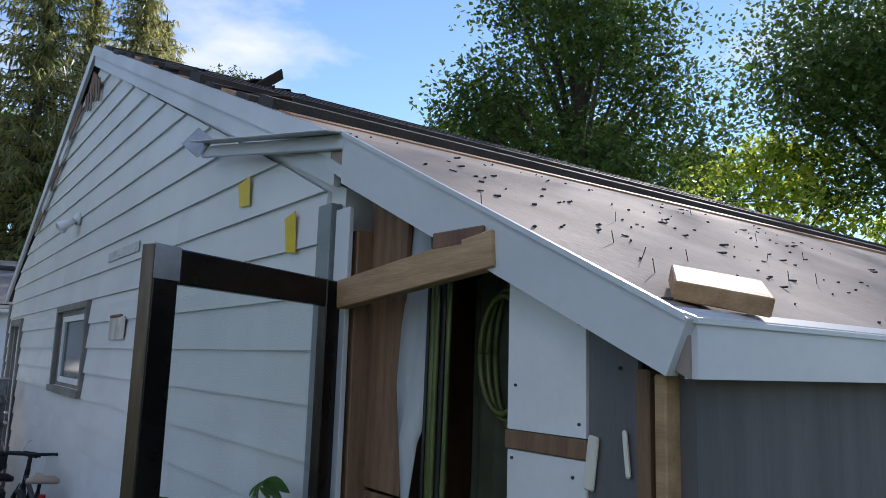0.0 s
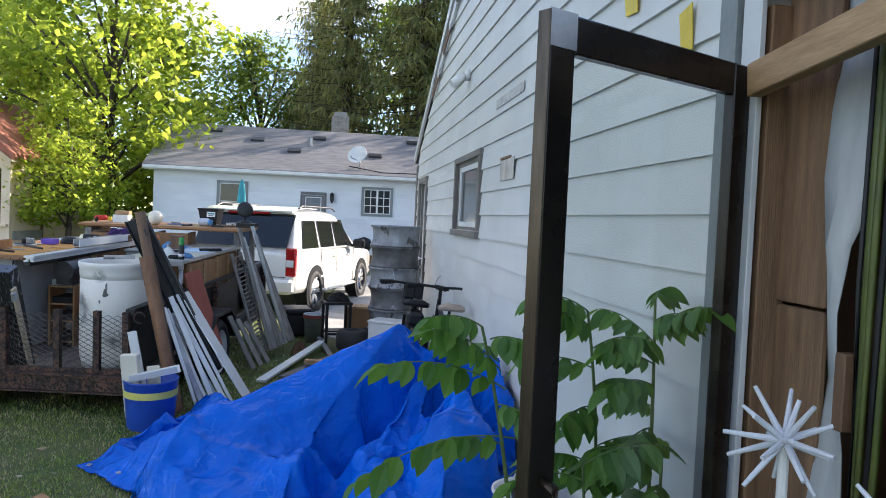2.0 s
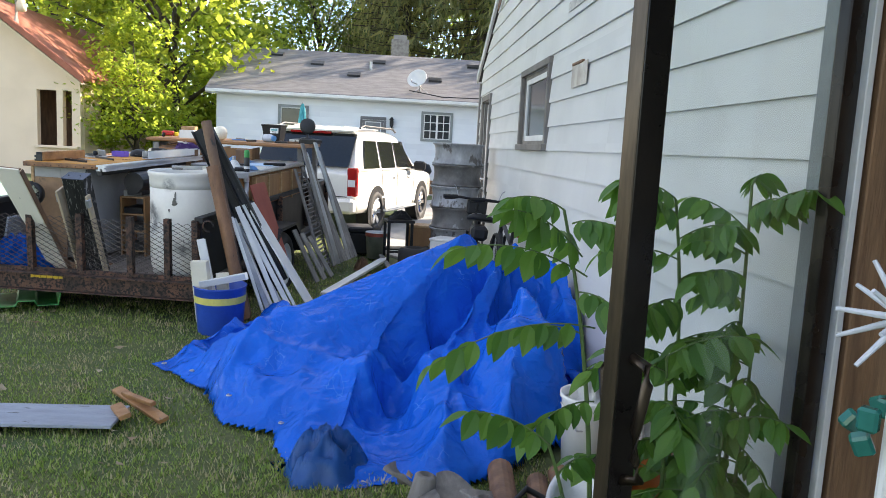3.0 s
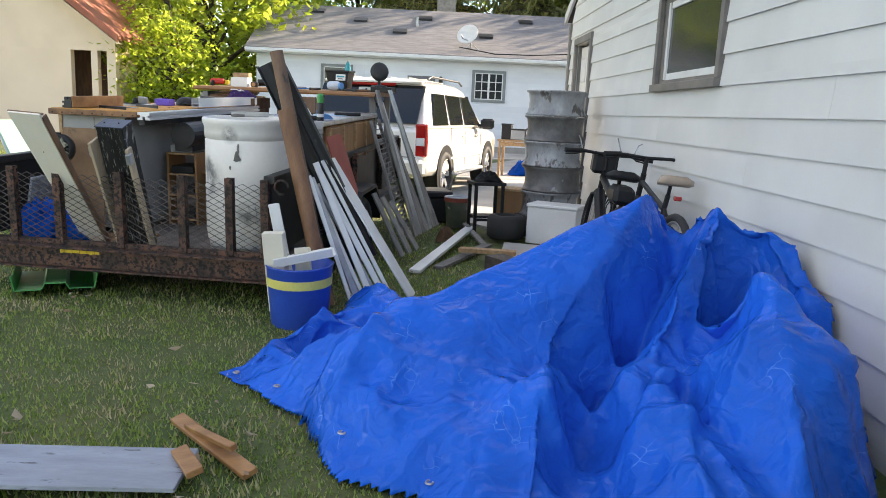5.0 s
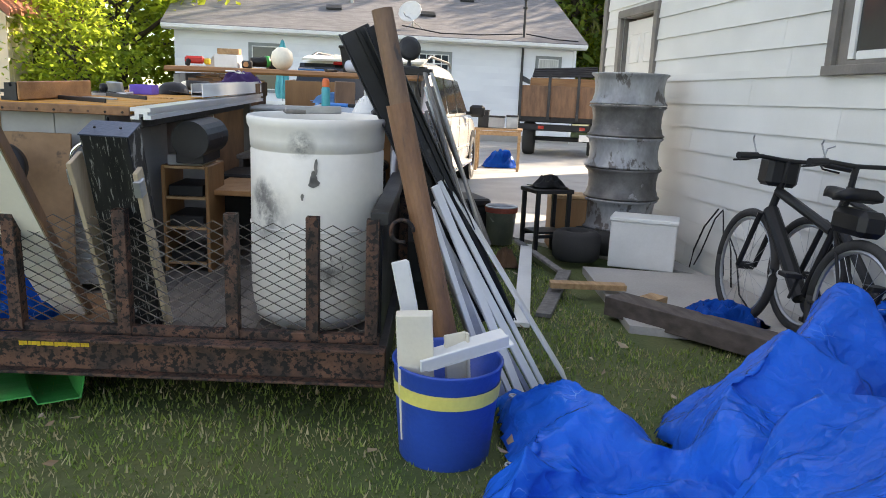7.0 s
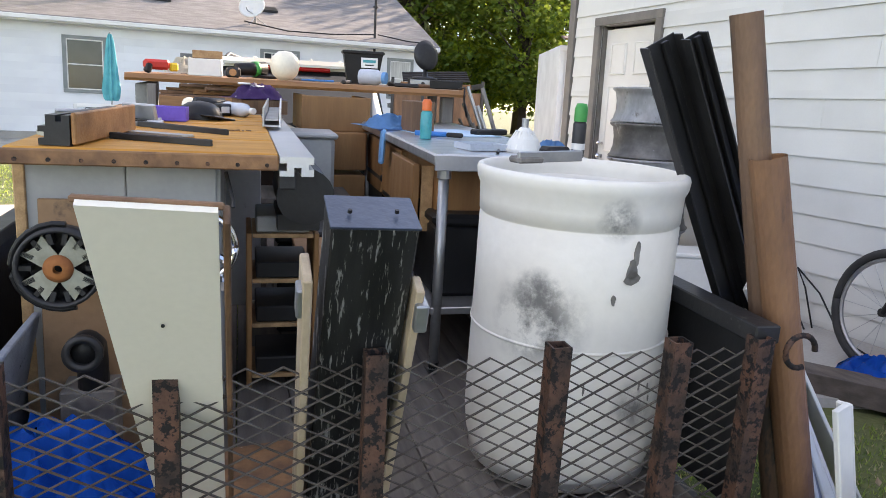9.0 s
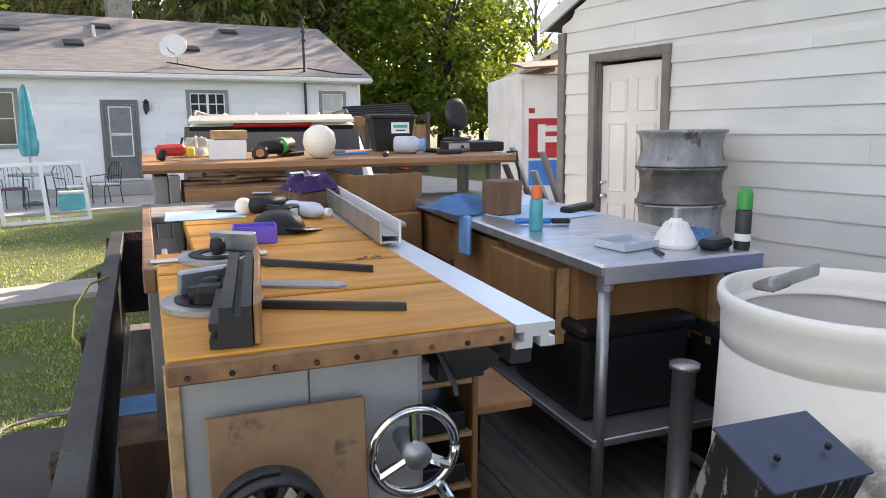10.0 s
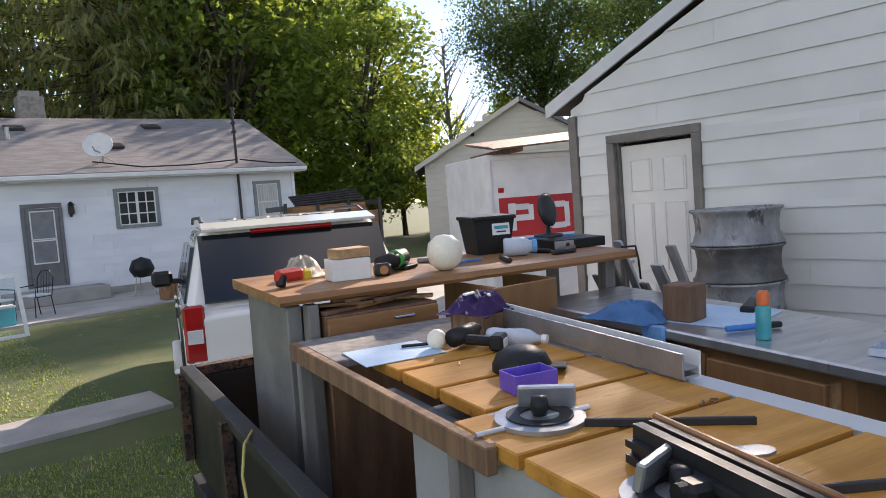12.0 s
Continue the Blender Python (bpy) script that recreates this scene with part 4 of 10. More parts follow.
def gable_things():
    for y0, y1, z0, z1 in ((3.20, 3.36, 2.63, 2.77), (2.68, 2.80, 2.36, 2.53)):
        bm = bmesh.new()
        prism(bm, [(y0, z0), (y1 - 0.03, z0 + 0.01), (y1, z1 - 0.02), (y0 + 0.02, z1)], "x", GX - 0.022, GX - 0.019)
        tagged(part("yellow_tape", bm, mat("yellow_tape", (0.75, 0.55, 0.03), (0.6, 0.42, 0.02), 8, 0.4)), "crumpled yellow tape stuck on the siding", "tape", group="tape on the gable")
    lamp = thing("flood_light", Matrix.Translation((GX, 7.45, 3.16)), "white twin flood light on the garage gable", "lamp")
    part("base", L([(0, 0), (0.06, 0), (0.06, 0.03), (0.03, 0.05), (0, 0.05)], 16, (-0.01, 0, 0), (0, -90, 0)), M_VINYL, lamp, smooth=True)
    for s in (-1, 1):
        part("head", L([(0, 0), (0.03, 0), (0.035, 0.06), (0.06, 0.13), (0.055, 0.13), (0, 0.1)], 16, (-0.07, s * 0.05, -0.02), (20 * s, -130, 0)), M_VINYL, lamp, smooth=True)
    v = thing("wall_patch", Matrix.Translation((GX, 5.55, 2.12)), "peeled rectangular patch on the siding with rust marks", "patch")
    part("plate", B((0.006, 0.44, 0.16), (-0.02, 0, 0), bevel=0.002), mat("stained_white", (0.62, 0.59, 0.52), (0.42, 0.37, 0.3), 7, 0.6, spot=(0.2, 0.15, 0.1), spot_scale=9, spot_at=0.62), v)
    part("top_strip", B((0.02, 0.3, 0.02), (-0.022, 0.04, 0.085)), M_OLDWOOD, v)
    tagged(part("peeled_scar", B((0.003, 0.9, 0.07), (GX - 0.017, 5.6, 2.66), bevel=0), mat("scar", (0.55, 0.54, 0.5), (0.42, 0.41, 0.38), 12, 0.7, spot=(0.3, 0.29, 0.27), spot_scale=14, spot_at=0.55)), "grey scar where a sign was peeled off the siding", "mark")


gable_things()


# ---- glass storm door standing open ----
def storm_door():
    H, F = Vector((1.2, 2.28, 0)), Vector((0.47, 1.87, 0))
    d = (F - H).normalized()
    W = (F - H).length
    m = Matrix(((d.x, -d.y, 0, H.x), (d.y, d.x, 0, H.y), (0, 0, 1, 0.12), (0, 0, 0, 1)))
    z1 = 2.095
    s = thing("storm_door", m, "open full-glass storm door in a dark bronze aluminium frame", "door")
    part("stile", B((0.085, 0.035, z1), (W - 0.0425, 0, z1 / 2)), M_BRONZE, s)
    part("stile", B((0.085, 0.035, z1), (0.0425, 0, z1 / 2)), M_BRONZE, s)
    part("edge_strip", B((0.006, 0.04, z1), (W + 0.0035, 0, z1 / 2), bevel=0.002), M_BRASSED, s, "worn bronze edge")
    part("top_rail", B((W - 0.172, 0.034, 0.09), (W / 2, 0, z1 - 0.045)), M_BRONZE, s)
    part("bottom_rail", B((W - 0.172, 0.034, 0.2), (W / 2, 0, 0.10)), M_BRONZE, s)
    part("corner_plate", B((0.09, 0.002, 0.085), (W - 0.04, 0.0185, z1 - 0.04), bevel=0), M_GALV, s, "bare metal corner plate")
    p = part("pane", B((W - 0.168, 0.005, z1 - 0.287), (W / 2, 0, z1 / 2 + 0.055), bevel=0), M_GLASS, s)
    p.visible_shadow = False
    for k in (-1, 1):
        part("pull_handle", T([(W - 0.045, 0.018 * k, 1.00), (W - 0.045, 0.058 * k, 0.99), (W - 0.045, 0.066 * k, 0.95), (W - 0.045, 0.045 * k, 0.84), (W - 0.045, 0.048 * k, 0.77), (W - 0.045, 0.066 * k, 0.73), (W - 0.045, 0.018 * k, 0.71)], 0.013), M_BRASSED, s, "bronze pull handle", smooth=True)


storm_door()

# ---- the white house across the yard ----
def framed_window(parent, x0, x1, z0, z1, y, glass_m, bars=(0, 0), trim=M_GREYTRIM, name="window"):
    w = part(name, B((x1 - x0, 0.05, 0.09), ((x0 + x1) / 2, y - 0.03, z1 - 0.045), bevel=0.004), trim, parent)
    part("trim", B((x1 - x0, 0.05, 0.09), ((x0 + x1) / 2, y - 0.03, z0 + 0.045), bevel=0.004), trim, w)
    for x in (x0 + 0.05, x1 - 0.05):
        part("trim", B((0.1, 0.05, z1 - z0 - 0.184), (x, y - 0.03, (z0 + z1) / 2), bevel=0.004), trim, w)
    part("pane", B((x1 - x0 - 0.2, 0.02, z1 - z0 - 0.18), ((x0 + x1) / 2, y - 0.008, (z0 + z1) / 2), bevel=0), glass_m, w)
    a, b, c, d = x0 + 0.1, x1 - 0.1, z0 + 0.09, z1 - 0.09
    for p, q in (((a, c), (b, c)), ((a, d), (b, d)), ((a, c), (a, d)), ((b, c), (b, d))):
        bm = B((abs(q[0] - p[0]) + 0.06, 0.03, abs(q[1] - p[1]) + 0.06), ((p[0] + q[0]) / 2, y - 0.024, (p[1] + q[1]) / 2), bevel=0.003)
        part("sash", bm, M_VINYL, w)
    for i in range(1, bars[0] + 1):
        x = a + (b - a) * i / (bars[0] + 1)
        part("glazing_bar", B((0.03 if i * 2 != bars[0] + 1 else 0.07, 0.024, d - c), (x, y - 0.026, (c + d) / 2), bevel=0), M_VINYL, w)
    for i in range(1, bars[1] + 1):
        z = c + (d - c) * i / (bars[1] + 1)
        part("glazing_bar", B((b - a, 0.02, 0.03), ((a + b) / 2, y - 0.027, z), bevel=0), M_VINYL, w)
    return w


HY = 28.0


def white_house():
    h = thing("white_house", I4, "long low white clapboard house with a grey shingle roof", "house")
    part("wall", B((12.7, 8, 3.3), (-0.25, HY + 4.02, 1.55), bevel=0), M_HWHITE, h)
    z = 0.25
    i = 0
    rng = random.Random(3)
    while z < 3.1:
        x = -6.6
        while x < 6.1:
            x2 = min(6.1, x + rng.uniform(3.2, 4.4))
            if 6.1 - x2 < 0.6:
                x2 = 6.1
            bm = bmesh.new()
            prism(bm, [(HY + 0.015, z), (HY - 0.018, z), (HY - 0.002, z + 0.2), (HY + 0.015, z + 0.2)], "x", x + 0.002, x2 - 0.002)
            part("clapboard", bm, M_HWHITE, h)
            x = x2
        z += 0.2
    e = 0.12
    part("roof", P([(HY - 0.45, 3.14), (HY + 4.0, 5.12), (HY + 8.5, 3.14), (HY + 8.5, 3.14 + e), (HY + 4.0, 5.12 + e), (HY - 0.45, 3.14 + e)], "x", -6.9, 6.35), M_SHINGLE, h, "grey shingle roof")
    part("gable", P([(HY, 3.1), (HY + 8, 3.1), (HY + 4, 5.08)], "x", 6.02, 6.10), M_HWHITE, h)
    part("gutter", B((13.2, 0.12, 0.12), (-0.28, HY - 0.49, 3.17), bevel=0.02), M_VINYL, h)
    part("soffit", B((13.2, 0.45, 0.03), (-0.28, HY - 0.22, 3.10), bevel=0), M_VINYL, h)
    ch = part("chimney", B((0.75, 0.6, 1.35), (-0.1, HY + 5.1, 5.35), bevel=0.01), mat("chimney_brick", (0.30, 0.28, 0.25), (0.2, 0.18, 0.16), 9, 0.9, fine=30), h)
    part("cap", B((0.55, 0.42, 0.18), (-0.1, HY + 5.1, 6.12), bevel=0.01), M_CONCSIDE, ch)
    for x, y in ((-3.3, 2.6), (-1.8, 1.6), (1.3, 1.5), (-0.9, 3.1), (2.9, 3.2), (-5.0, 3.4)):
        part("roof_vent", prism(bmesh.new(), [(-0.28, 0), (0.28, 0), (0.28, 0.13), (0.1, 0.2), (-0.28, 0.06)], "x", x - 0.25, x + 0.25, Matrix.Translation((0, HY + y, 3.36 + 0.445 * (y - 0.0)))), M_BLACK, h)
    part("vent_pipe", R((-1.2, HY + 2.2, 4.3), (-1.2, HY + 2.2, 4.75), 0.06), M_GALV, h)
    # roof edge pipe with rings
    pp = part("service_pipe", R((4.28, HY - 0.1, 0.4), (4.28, HY - 0.1, 5.0), 0.04), M_DARKMETAL, h, "dark service mast rising through the roof")
    for z in (4.3, 4.55, 4.8, 4.98):
        part("insulator", R((4.28, HY - 0.1, z), (4.28, HY - 0.1, z + 0.05), 0.075), M_DARKMETAL, pp)
    part("roof_cable", T([(0.3, HY - 0.3, 3.55), (1.5, HY - 0.5, 3.36), (2.8, HY - 0.45, 3.38), (4.2, HY - 0.2, 3.5)], 0.02, 6), M_BLACK, h)
    part("roof_cable", T([(4.3, HY - 0.3, 3.5), (5.2, HY - 0.5, 3.36), (6.0, HY - 0.45, 3.34)], 0.02, 6), M_BLACK, h)
    dish = part("satellite_dish", L([(0, 0.0), (0.16, 0.015), (0.3, 0.06), (0.38, 0.11), (0.375, 0.125), (0.29, 0.075), (0.15, 0.03), (0, 0.015)], 28, (0.62, HY + 0.2, 3.98), (62, 0, -25)), M_VINYL, h, "white satellite dish", smooth=True)
    part("mast", T([(0.72, HY + 0.3, 3.5), (0.7, HY + 0.25, 3.75), (0.62, HY + 0.2, 3.98)], 0.03), M_GALV, dish)
    part("arm", T([(0.66, HY + 0.15, 3.8), (0.4, HY - 0.25, 3.85), (0.35, HY - 0.3, 3.95)], 0.018), M_GALV, dish)
    for a in ((0.5, HY, 3.5), (1.0, HY, 3.5)):
        part("strut", T([a, (0.7, HY + 0.25, 3.75)], 0.015, 6), M_GALV, dish)
    framed_window(h, -4.40, -3.30, 1.32, 2.82, HY, M_DARKGLASS, (0, 1))
    framed_window(h, 0.80, 1.97, 1.76, 2.84, HY, M_DARKGLASS, (3, 2))
    framed_window(h, 4.74, 5.62, 1.60, 2.86, HY, M_CURTAIN, (0, 1))
    d = part("door", B((0.94, 0.05, 0.11), (-0.95, HY - 0.03, 2.50), bevel=0.004), M_DARKGREYDOOR, h, "dark grey screen door")
    for x in (-1.38, -0.52):
        part("trim", B((0.09, 0.05, 2.0), (x, HY - 0.03, 1.44), bevel=0.004), M_DARKGREYDOOR, d)
    part("leaf", B((0.76, 0.03, 1.98), (-0.95, HY - 0.02, 1.44), bevel=0.003), M_DARKGREYDOOR, d)
    for za, zb in ((1.05, 1.62), (1.66, 2.36)):
        part("screen", B((0.5, 0.014, zb - za), (-0.95, HY - 0.04, (za + zb) / 2), bevel=0), mat("insect_screen", (0.20, 0.21, 0.22), (0.16, 0.17, 0.175), 5, 0.6), d)
        for z in (za, zb):
            part("screen_frame", B((0.58, 0.024, 0.03), (-0.95, HY - 0.045, z), bevel=0), M_VINYL, d)
        for x in (-1.225, -0.675):
            part("screen_frame", B((0.03, 0.022, zb - za), (x, HY - 0.045, (za + zb) / 2), bevel=0), M_VINYL, d)
    lamp = part("wall_lantern", B((0.14, 0.14, 0.24), (-0.28, HY - 0.13, 2.35), bevel=0.03), M_DARKMETAL, h, "dark wall lantern")
    part("roof_cap", L([(0.1, 0), (0.03, 0.09), (0, 0.1)], 12, (-0.28, HY - 0.13, 2.47)), M_DARKMETAL, lamp)
    part("bracket", B((0.06, 0.1, 0.3), (-0.28, HY - 0.04, 2.32)), M_DARKMETAL, lamp)
    part("corner_board", B((0.1, 0.05, 2.9), (6.05, HY - 0.03, 1.65), bevel=0.004), M_HWHITE, h)
    part("foundation", B((12.6, 0.06, 0.25), (-0.25, HY - 0.02, 0.12), bevel=0), M_CONCSIDE, h)
    tagged(part("door_step", B((2.3, 1.0, 0.34), (-0.9, HY - 0.56, 0.22), bevel=0.02), M_CONCSIDE), "brown-edged concrete step at the house door", "step", kind="structure")


white_house()


def patio_things():
    u = thing("patio_umbrella", Matrix.Translation((-3.22, 25.6, 0.05)), "closed turquoise patio umbrella on a pole", "umbrella")
    part("pole", R((0, 0, 0), (0, 0, 2.75), 0.022), M_GALV, u)
    bm = bmesh.new()
    prof = [(0.03, 2.72), (0.07, 2.55), (0.10, 2.2), (0.13, 1.8), (0.17, 1.4), (0.15, 1.2), (0.12, 1.12)]
    rings = []
    for r, z in prof:
        rings.append([bm.verts.new((r * (1 + 0.28 * math.cos(8 * a)) * math.cos(a), r * (1 + 0.28 * math.cos(8 * a)) * math.sin(a), z)) for a in [k * math.tau / 48 for k in range(48)]])
    for p, q in zip(rings, rings[1:]):
        for k in range(48):
            bm.faces.new((p[k], p[(k + 1) % 48], q[(k + 1) % 48], q[k]))
    part("canopy", bm, mat("turquoise_cloth", (0.08, 0.42, 0.47), (0.05, 0.32, 0.37), 5, 0.75), u, "furled turquoise canopy", smooth=True)
    part("base", L([(0, 0), (0.25, 0), (0.24, 0.05), (0.05, 0.09), (0, 0.09)]), M_DARKMETAL, u)

    def chair(m, seat_m, label):
        c = thing("patio_chair", m, label, "chair", group="patio chairs")
        for x in (-0.22, 0.22):
            part("leg", T([(x, -0.22, 0), (x, -0.2, 0.42), (x, 0.2, 0.42), (x, 0.26, 0)], 0.012), M_BLACK, c)
            part("arm", T([(x * 1.15, -0.2, 0.42), (x * 1.2, -0.2, 0.64), (x * 1.15, 0.2, 0.66)], 0.012), M_BLACK, c)
        part("seat", B((0.46, 0.44, 0.05), (0, 0, 0.45), bevel=0.02), seat_m, c)
        part("back_frame", T([(-0.22, 0.22, 0.42), (-0.24, 0.28, 0.8), (-0.12, 0.3, 0.95), (0.12, 0.3, 0.95), (0.24, 0.28, 0.8), (0.22, 0.22, 0.42)], 0.012), M_BLACK, c)
        for x in (-0.12, -0.04, 0.04, 0.12):
            part("back_bar", T([(x, 0.23, 0.45), (x, 0.3, 0.93)], 0.006, 6), M_BLACK, c)
        return c
    m_cush = mat("blue_white_cushion", (0.3, 0.42, 0.5), (0.65, 0.68, 0.68), 9, 0.8)
    chair(pose(-1.75, 24.9, 0.05, 0, 0, -60), m_cush, "black metal patio chair with a blue patterned cushion")
    chair(pose(-2.5, 24.6, 0.05, 0, 0, 30), mat("white_cushion", (0.62, 0.66, 0.64), (0.5, 0.58, 0.5), 9, 0.8), "black metal patio chair with a pale cushion")
    chair(pose(-3.6, 24.7, 0.05, 0, 0, 170), mat("maroon_cushion", (0.16, 0.02, 0.04), None, 9, 0.8), "black metal patio chair with a maroon cushion")
    t = thing("patio_table", pose(-3.2, 25.2, 0.05), "round metal patio table beside the umbrella", "table")
    part("tabletop", L([(0, 0.7), (0.5, 0.7), (0.52, 0.72), (0.5, 0.74), (0, 0.74)]), M_GALV, t)
    for a in (45, 135, 225, 315):
        part("leg", T([(0.36 * math.cos(radians(a)), 0.36 * math.sin(radians(a)), 0), (0.3 * math.cos(radians(a)), 0.3 * math.sin(radians(a)), 0.7)], 0.015), M_BLACK, t)
    s = thing("screen_panel", pose(-3.1, 21.9, 0.0, -14, 0, 12), "white framed screen door panel leaning on the lawn", "door panel")
    for x in (-0.75, 0.0, 0.75):
        part("stile", B((0.07, 0.03, 1.15), (x, 0, 0.58)), M_VINYL, s)
    for z in (0.03, 1.13):
        part("rail", B((1.43, 0.028, 0.07), (0, 0, z)), M_VINYL, s)
    for x in (-0.375, 0.375):
        part("pane", B((0.67, 0.008, 1.05), (x, 0, 0.58), bevel=0), M_GLASS, s)
    b = thing("cool_box", pose(-2.55, 23.9, 0.05), "turquoise plastic cool box with a white lid", "cool box")
    part("body", B((0.5, 0.32, 0.34), (0, 0, 0.17), bevel=0.02), mat("turquoise_plastic", (0.03, 0.4, 0.45), None, 4, 0.4), b)
    part("lid", B((0.52, 0.34, 0.06), (0, 0, 0.37), bevel=0.02), M_VINYL, b)
    p = thing("brown_planter", pose(1.0, 24.6, 0.05), "square brown planter on the patio", "planter")
    part("pot", B((0.42, 0.42, 0.38), (0, 0, 0.19), bevel=0.02), M_EDGEWOOD, p)
    part("rim", B((0.46, 0.46, 0.05), (0, 0, 0.4), bevel=0.01), M_EDGEWOOD, p)
    w = thing("spare_wheel", pose(-4.25, 22.0, 0.33, 90, 0, 40), "old dark wheel leaning beside the patio", "wheel")
    part("tyre", L([(0.17, -0.09), (0.27, -0.11), (0.33, -0.07), (0.33, 0.07), (0.27, 0.11), (0.17, 0.09), (0.17, -0.09)]), M_RUBBER, w, smooth=True)
    part("rim", L([(0, 0.02), (0.06, 0.03), (0.12, 0.0), (0.17, 0.05), (0.17, -0.06), (0.0, -0.05)]), M_DRAWER, w, smooth=True)
    g = thing("covered_grill", pose(0.9, 26.4, 0.05), "round black kettle grill on the patio", "grill")
    part("bowl", L([(0, 0.45), (0.2, 0.48), (0.3, 0.65), (0.3, 0.7), (0.22, 0.9), (0, 0.98)]), M_BLACK, g, smooth=True)
    for a in (90, 210, 330):
        part("leg", T([(0.2 * math.cos(radians(a)), 0.2 * math.sin(radians(a)), 0.52), (0.3 * math.cos(radians(a)), 0.3 * math.sin(radians(a)), 0)], 0.014), M_GALV, g)


patio_things()


def peach_house():
    """The neighbour's house with its red roof and open porch."""
    h = thing("peach_house", I4, "peach stucco neighbour house with a red roof and an open porch", "house")
    y = 26.0
    ax, az, ex, ez = -13.6, 5.6, -10.7, 3.4
    lx = 2 * ax - ex
    for poly in ([(lx, 0), (-11.95, 0), (-11.95, 2.78), (lx, 2.78)], [(-11.95, 0), (ex + 0.14, 0), (ex + 0.14, 0.95), (-11.95, 0.95)], [(-11.32, 0.95), (-11.12, 0.95), (-11.12, 2.78), (-11.32, 2.78)],
                 [(-10.83, 0.95), (ex + 0.14, 0.95), (ex + 0.14, 2.78), (-10.83, 2.78)], [(lx, 2.78), (ex + 0.14, 2.78), (ex + 0.14, 3.35), (ax, az - 0.1), (lx, 3.35)]):
        part("wall", P(poly, "y", y, y + 0.25), M_PEACH, h)
    part("side_wall", B((0.2, 8, 3.2), (ex + 0.04, y + 4.3, 1.6), bevel=0), M_PEACH, h)
    part("inner_wall", B((5, 0.1, 3.2), (-13, y + 2.6, 1.6), bevel=0), M_OLDWOOD, h)
    part("porch_floor", B((5.4, 2.3, 0.3), (-13.2, y + 1.4, 0.6), bevel=0), M_CONCSIDE, h)
    part("roof", P([(lx - 0.4, 3.1), (ax, az), (ex + 0.45, 3.1), (ex + 0.45, 3.25), (ax, az + 0.16), (lx - 0.4, 3.25)], "y", y - 0.5, y + 9), M_REDROOF, h, "red shingle roof")
    part("barge_board", P([(ax, az - 0.06), (ex + 0.45, 3.02), (ex + 0.45, 3.22), (ax, az + 0.14)], "y", y - 0.54, y - 0.503), M_REDROOF, h)
    part("barge_board", P([(ax, az - 0.06), (lx - 0.45, 3.02), (lx - 0.45, 3.22), (ax, az + 0.14)], "y", y - 0.54, y - 0.503), M_REDROOF, h)
    part("soffit", P([(ax, az - 0.12), (ex + 0.4, 3.02), (ex + 0.4, 2.98), (ax, az - 0.16)], "y", y - 0.5, y), M_PEACH, h)
    part("sill", B((1.4, 0.35, 0.08), (-11.3, y, 0.93), bevel=0.01), M_PEACH, h)
    fr = part("roof_rail", T([(-14.5, y - 0.3, 5.2), (-14.4, y - 0.3, 6.2), (-12.6, y - 0.3, 6.05), (-12.35, y - 0.3, 5.6), (-12.4, y - 0.3, 4.8)], 0.09), M_VINYL, h, "white bent tube frame on the roof edge", smooth=True)
    part("finial", L([(0, 0), (0.14, 0.05), (0.16, 0.2), (0.1, 0.4), (0, 0.45)], 14, (-12.2, y - 0.35, 5.15)), M_PEACH, h, smooth=True)
    for i in range(3):
        part("window", B((0.02, 1.0, 1.2), (ex + 0.155, y + 2.2 + i * 2.2, 1.9), bevel=0), M_DARKGLASS, h)


peach_house()


def beige_house():
    h = thing("beige_house", Matrix.Translation((13.4, 31, 0)) @ Matrix.Rotation(radians(-37), 4, "Z") @ Matrix.Translation((-13.4, -31, 0)), "beige gabled house behind the storage container", "house")
    x0, x1, y = 13.4, 21.2, 31.0
    part("wall", P([(x0, 0), (x1, 0), (x1, 3.3), ((x0 + x1) / 2, 5.5), (x0, 3.3)], "y", y, y + 8), M_BEIGEHOUSE, h)
    for z in [0.3 + 0.22 * i for i in range(22)]:
        d = max(0, (z - 3.3) * 1.5)
        part("clapboard", P([(y - 0.002, z), (y - 0.02, z), (y - 0.004, z + 0.2)], "x", x0 + d, x1 - d), M_BEIGEHOUSE, h)
    part("roof", P([(x0 - 0.4, 3.1), ((x0 + x1) / 2, 5.55), (x1 + 0.4, 3.1), (x1 + 0.4, 3.25), ((x0 + x1) / 2, 5.72), (x0 - 0.4, 3.25)], "y", y - 0.35, y + 8), M_SHINGLE, h)
    part("barge_board", P([(x0 - 0.4, 3.05), ((x0 + x1) / 2, 5.5), ((x0 + x1) / 2, 5.7), (x0 - 0.4, 3.25)], "y", y - 0.39, y - 0.352), M_BEIGEHOUSE, h)
    part("lantern", B((0.14, 0.12, 0.2), (x0 + 2.0, y - 0.08, 4.4)), M_BLACK, h)


beige_house()


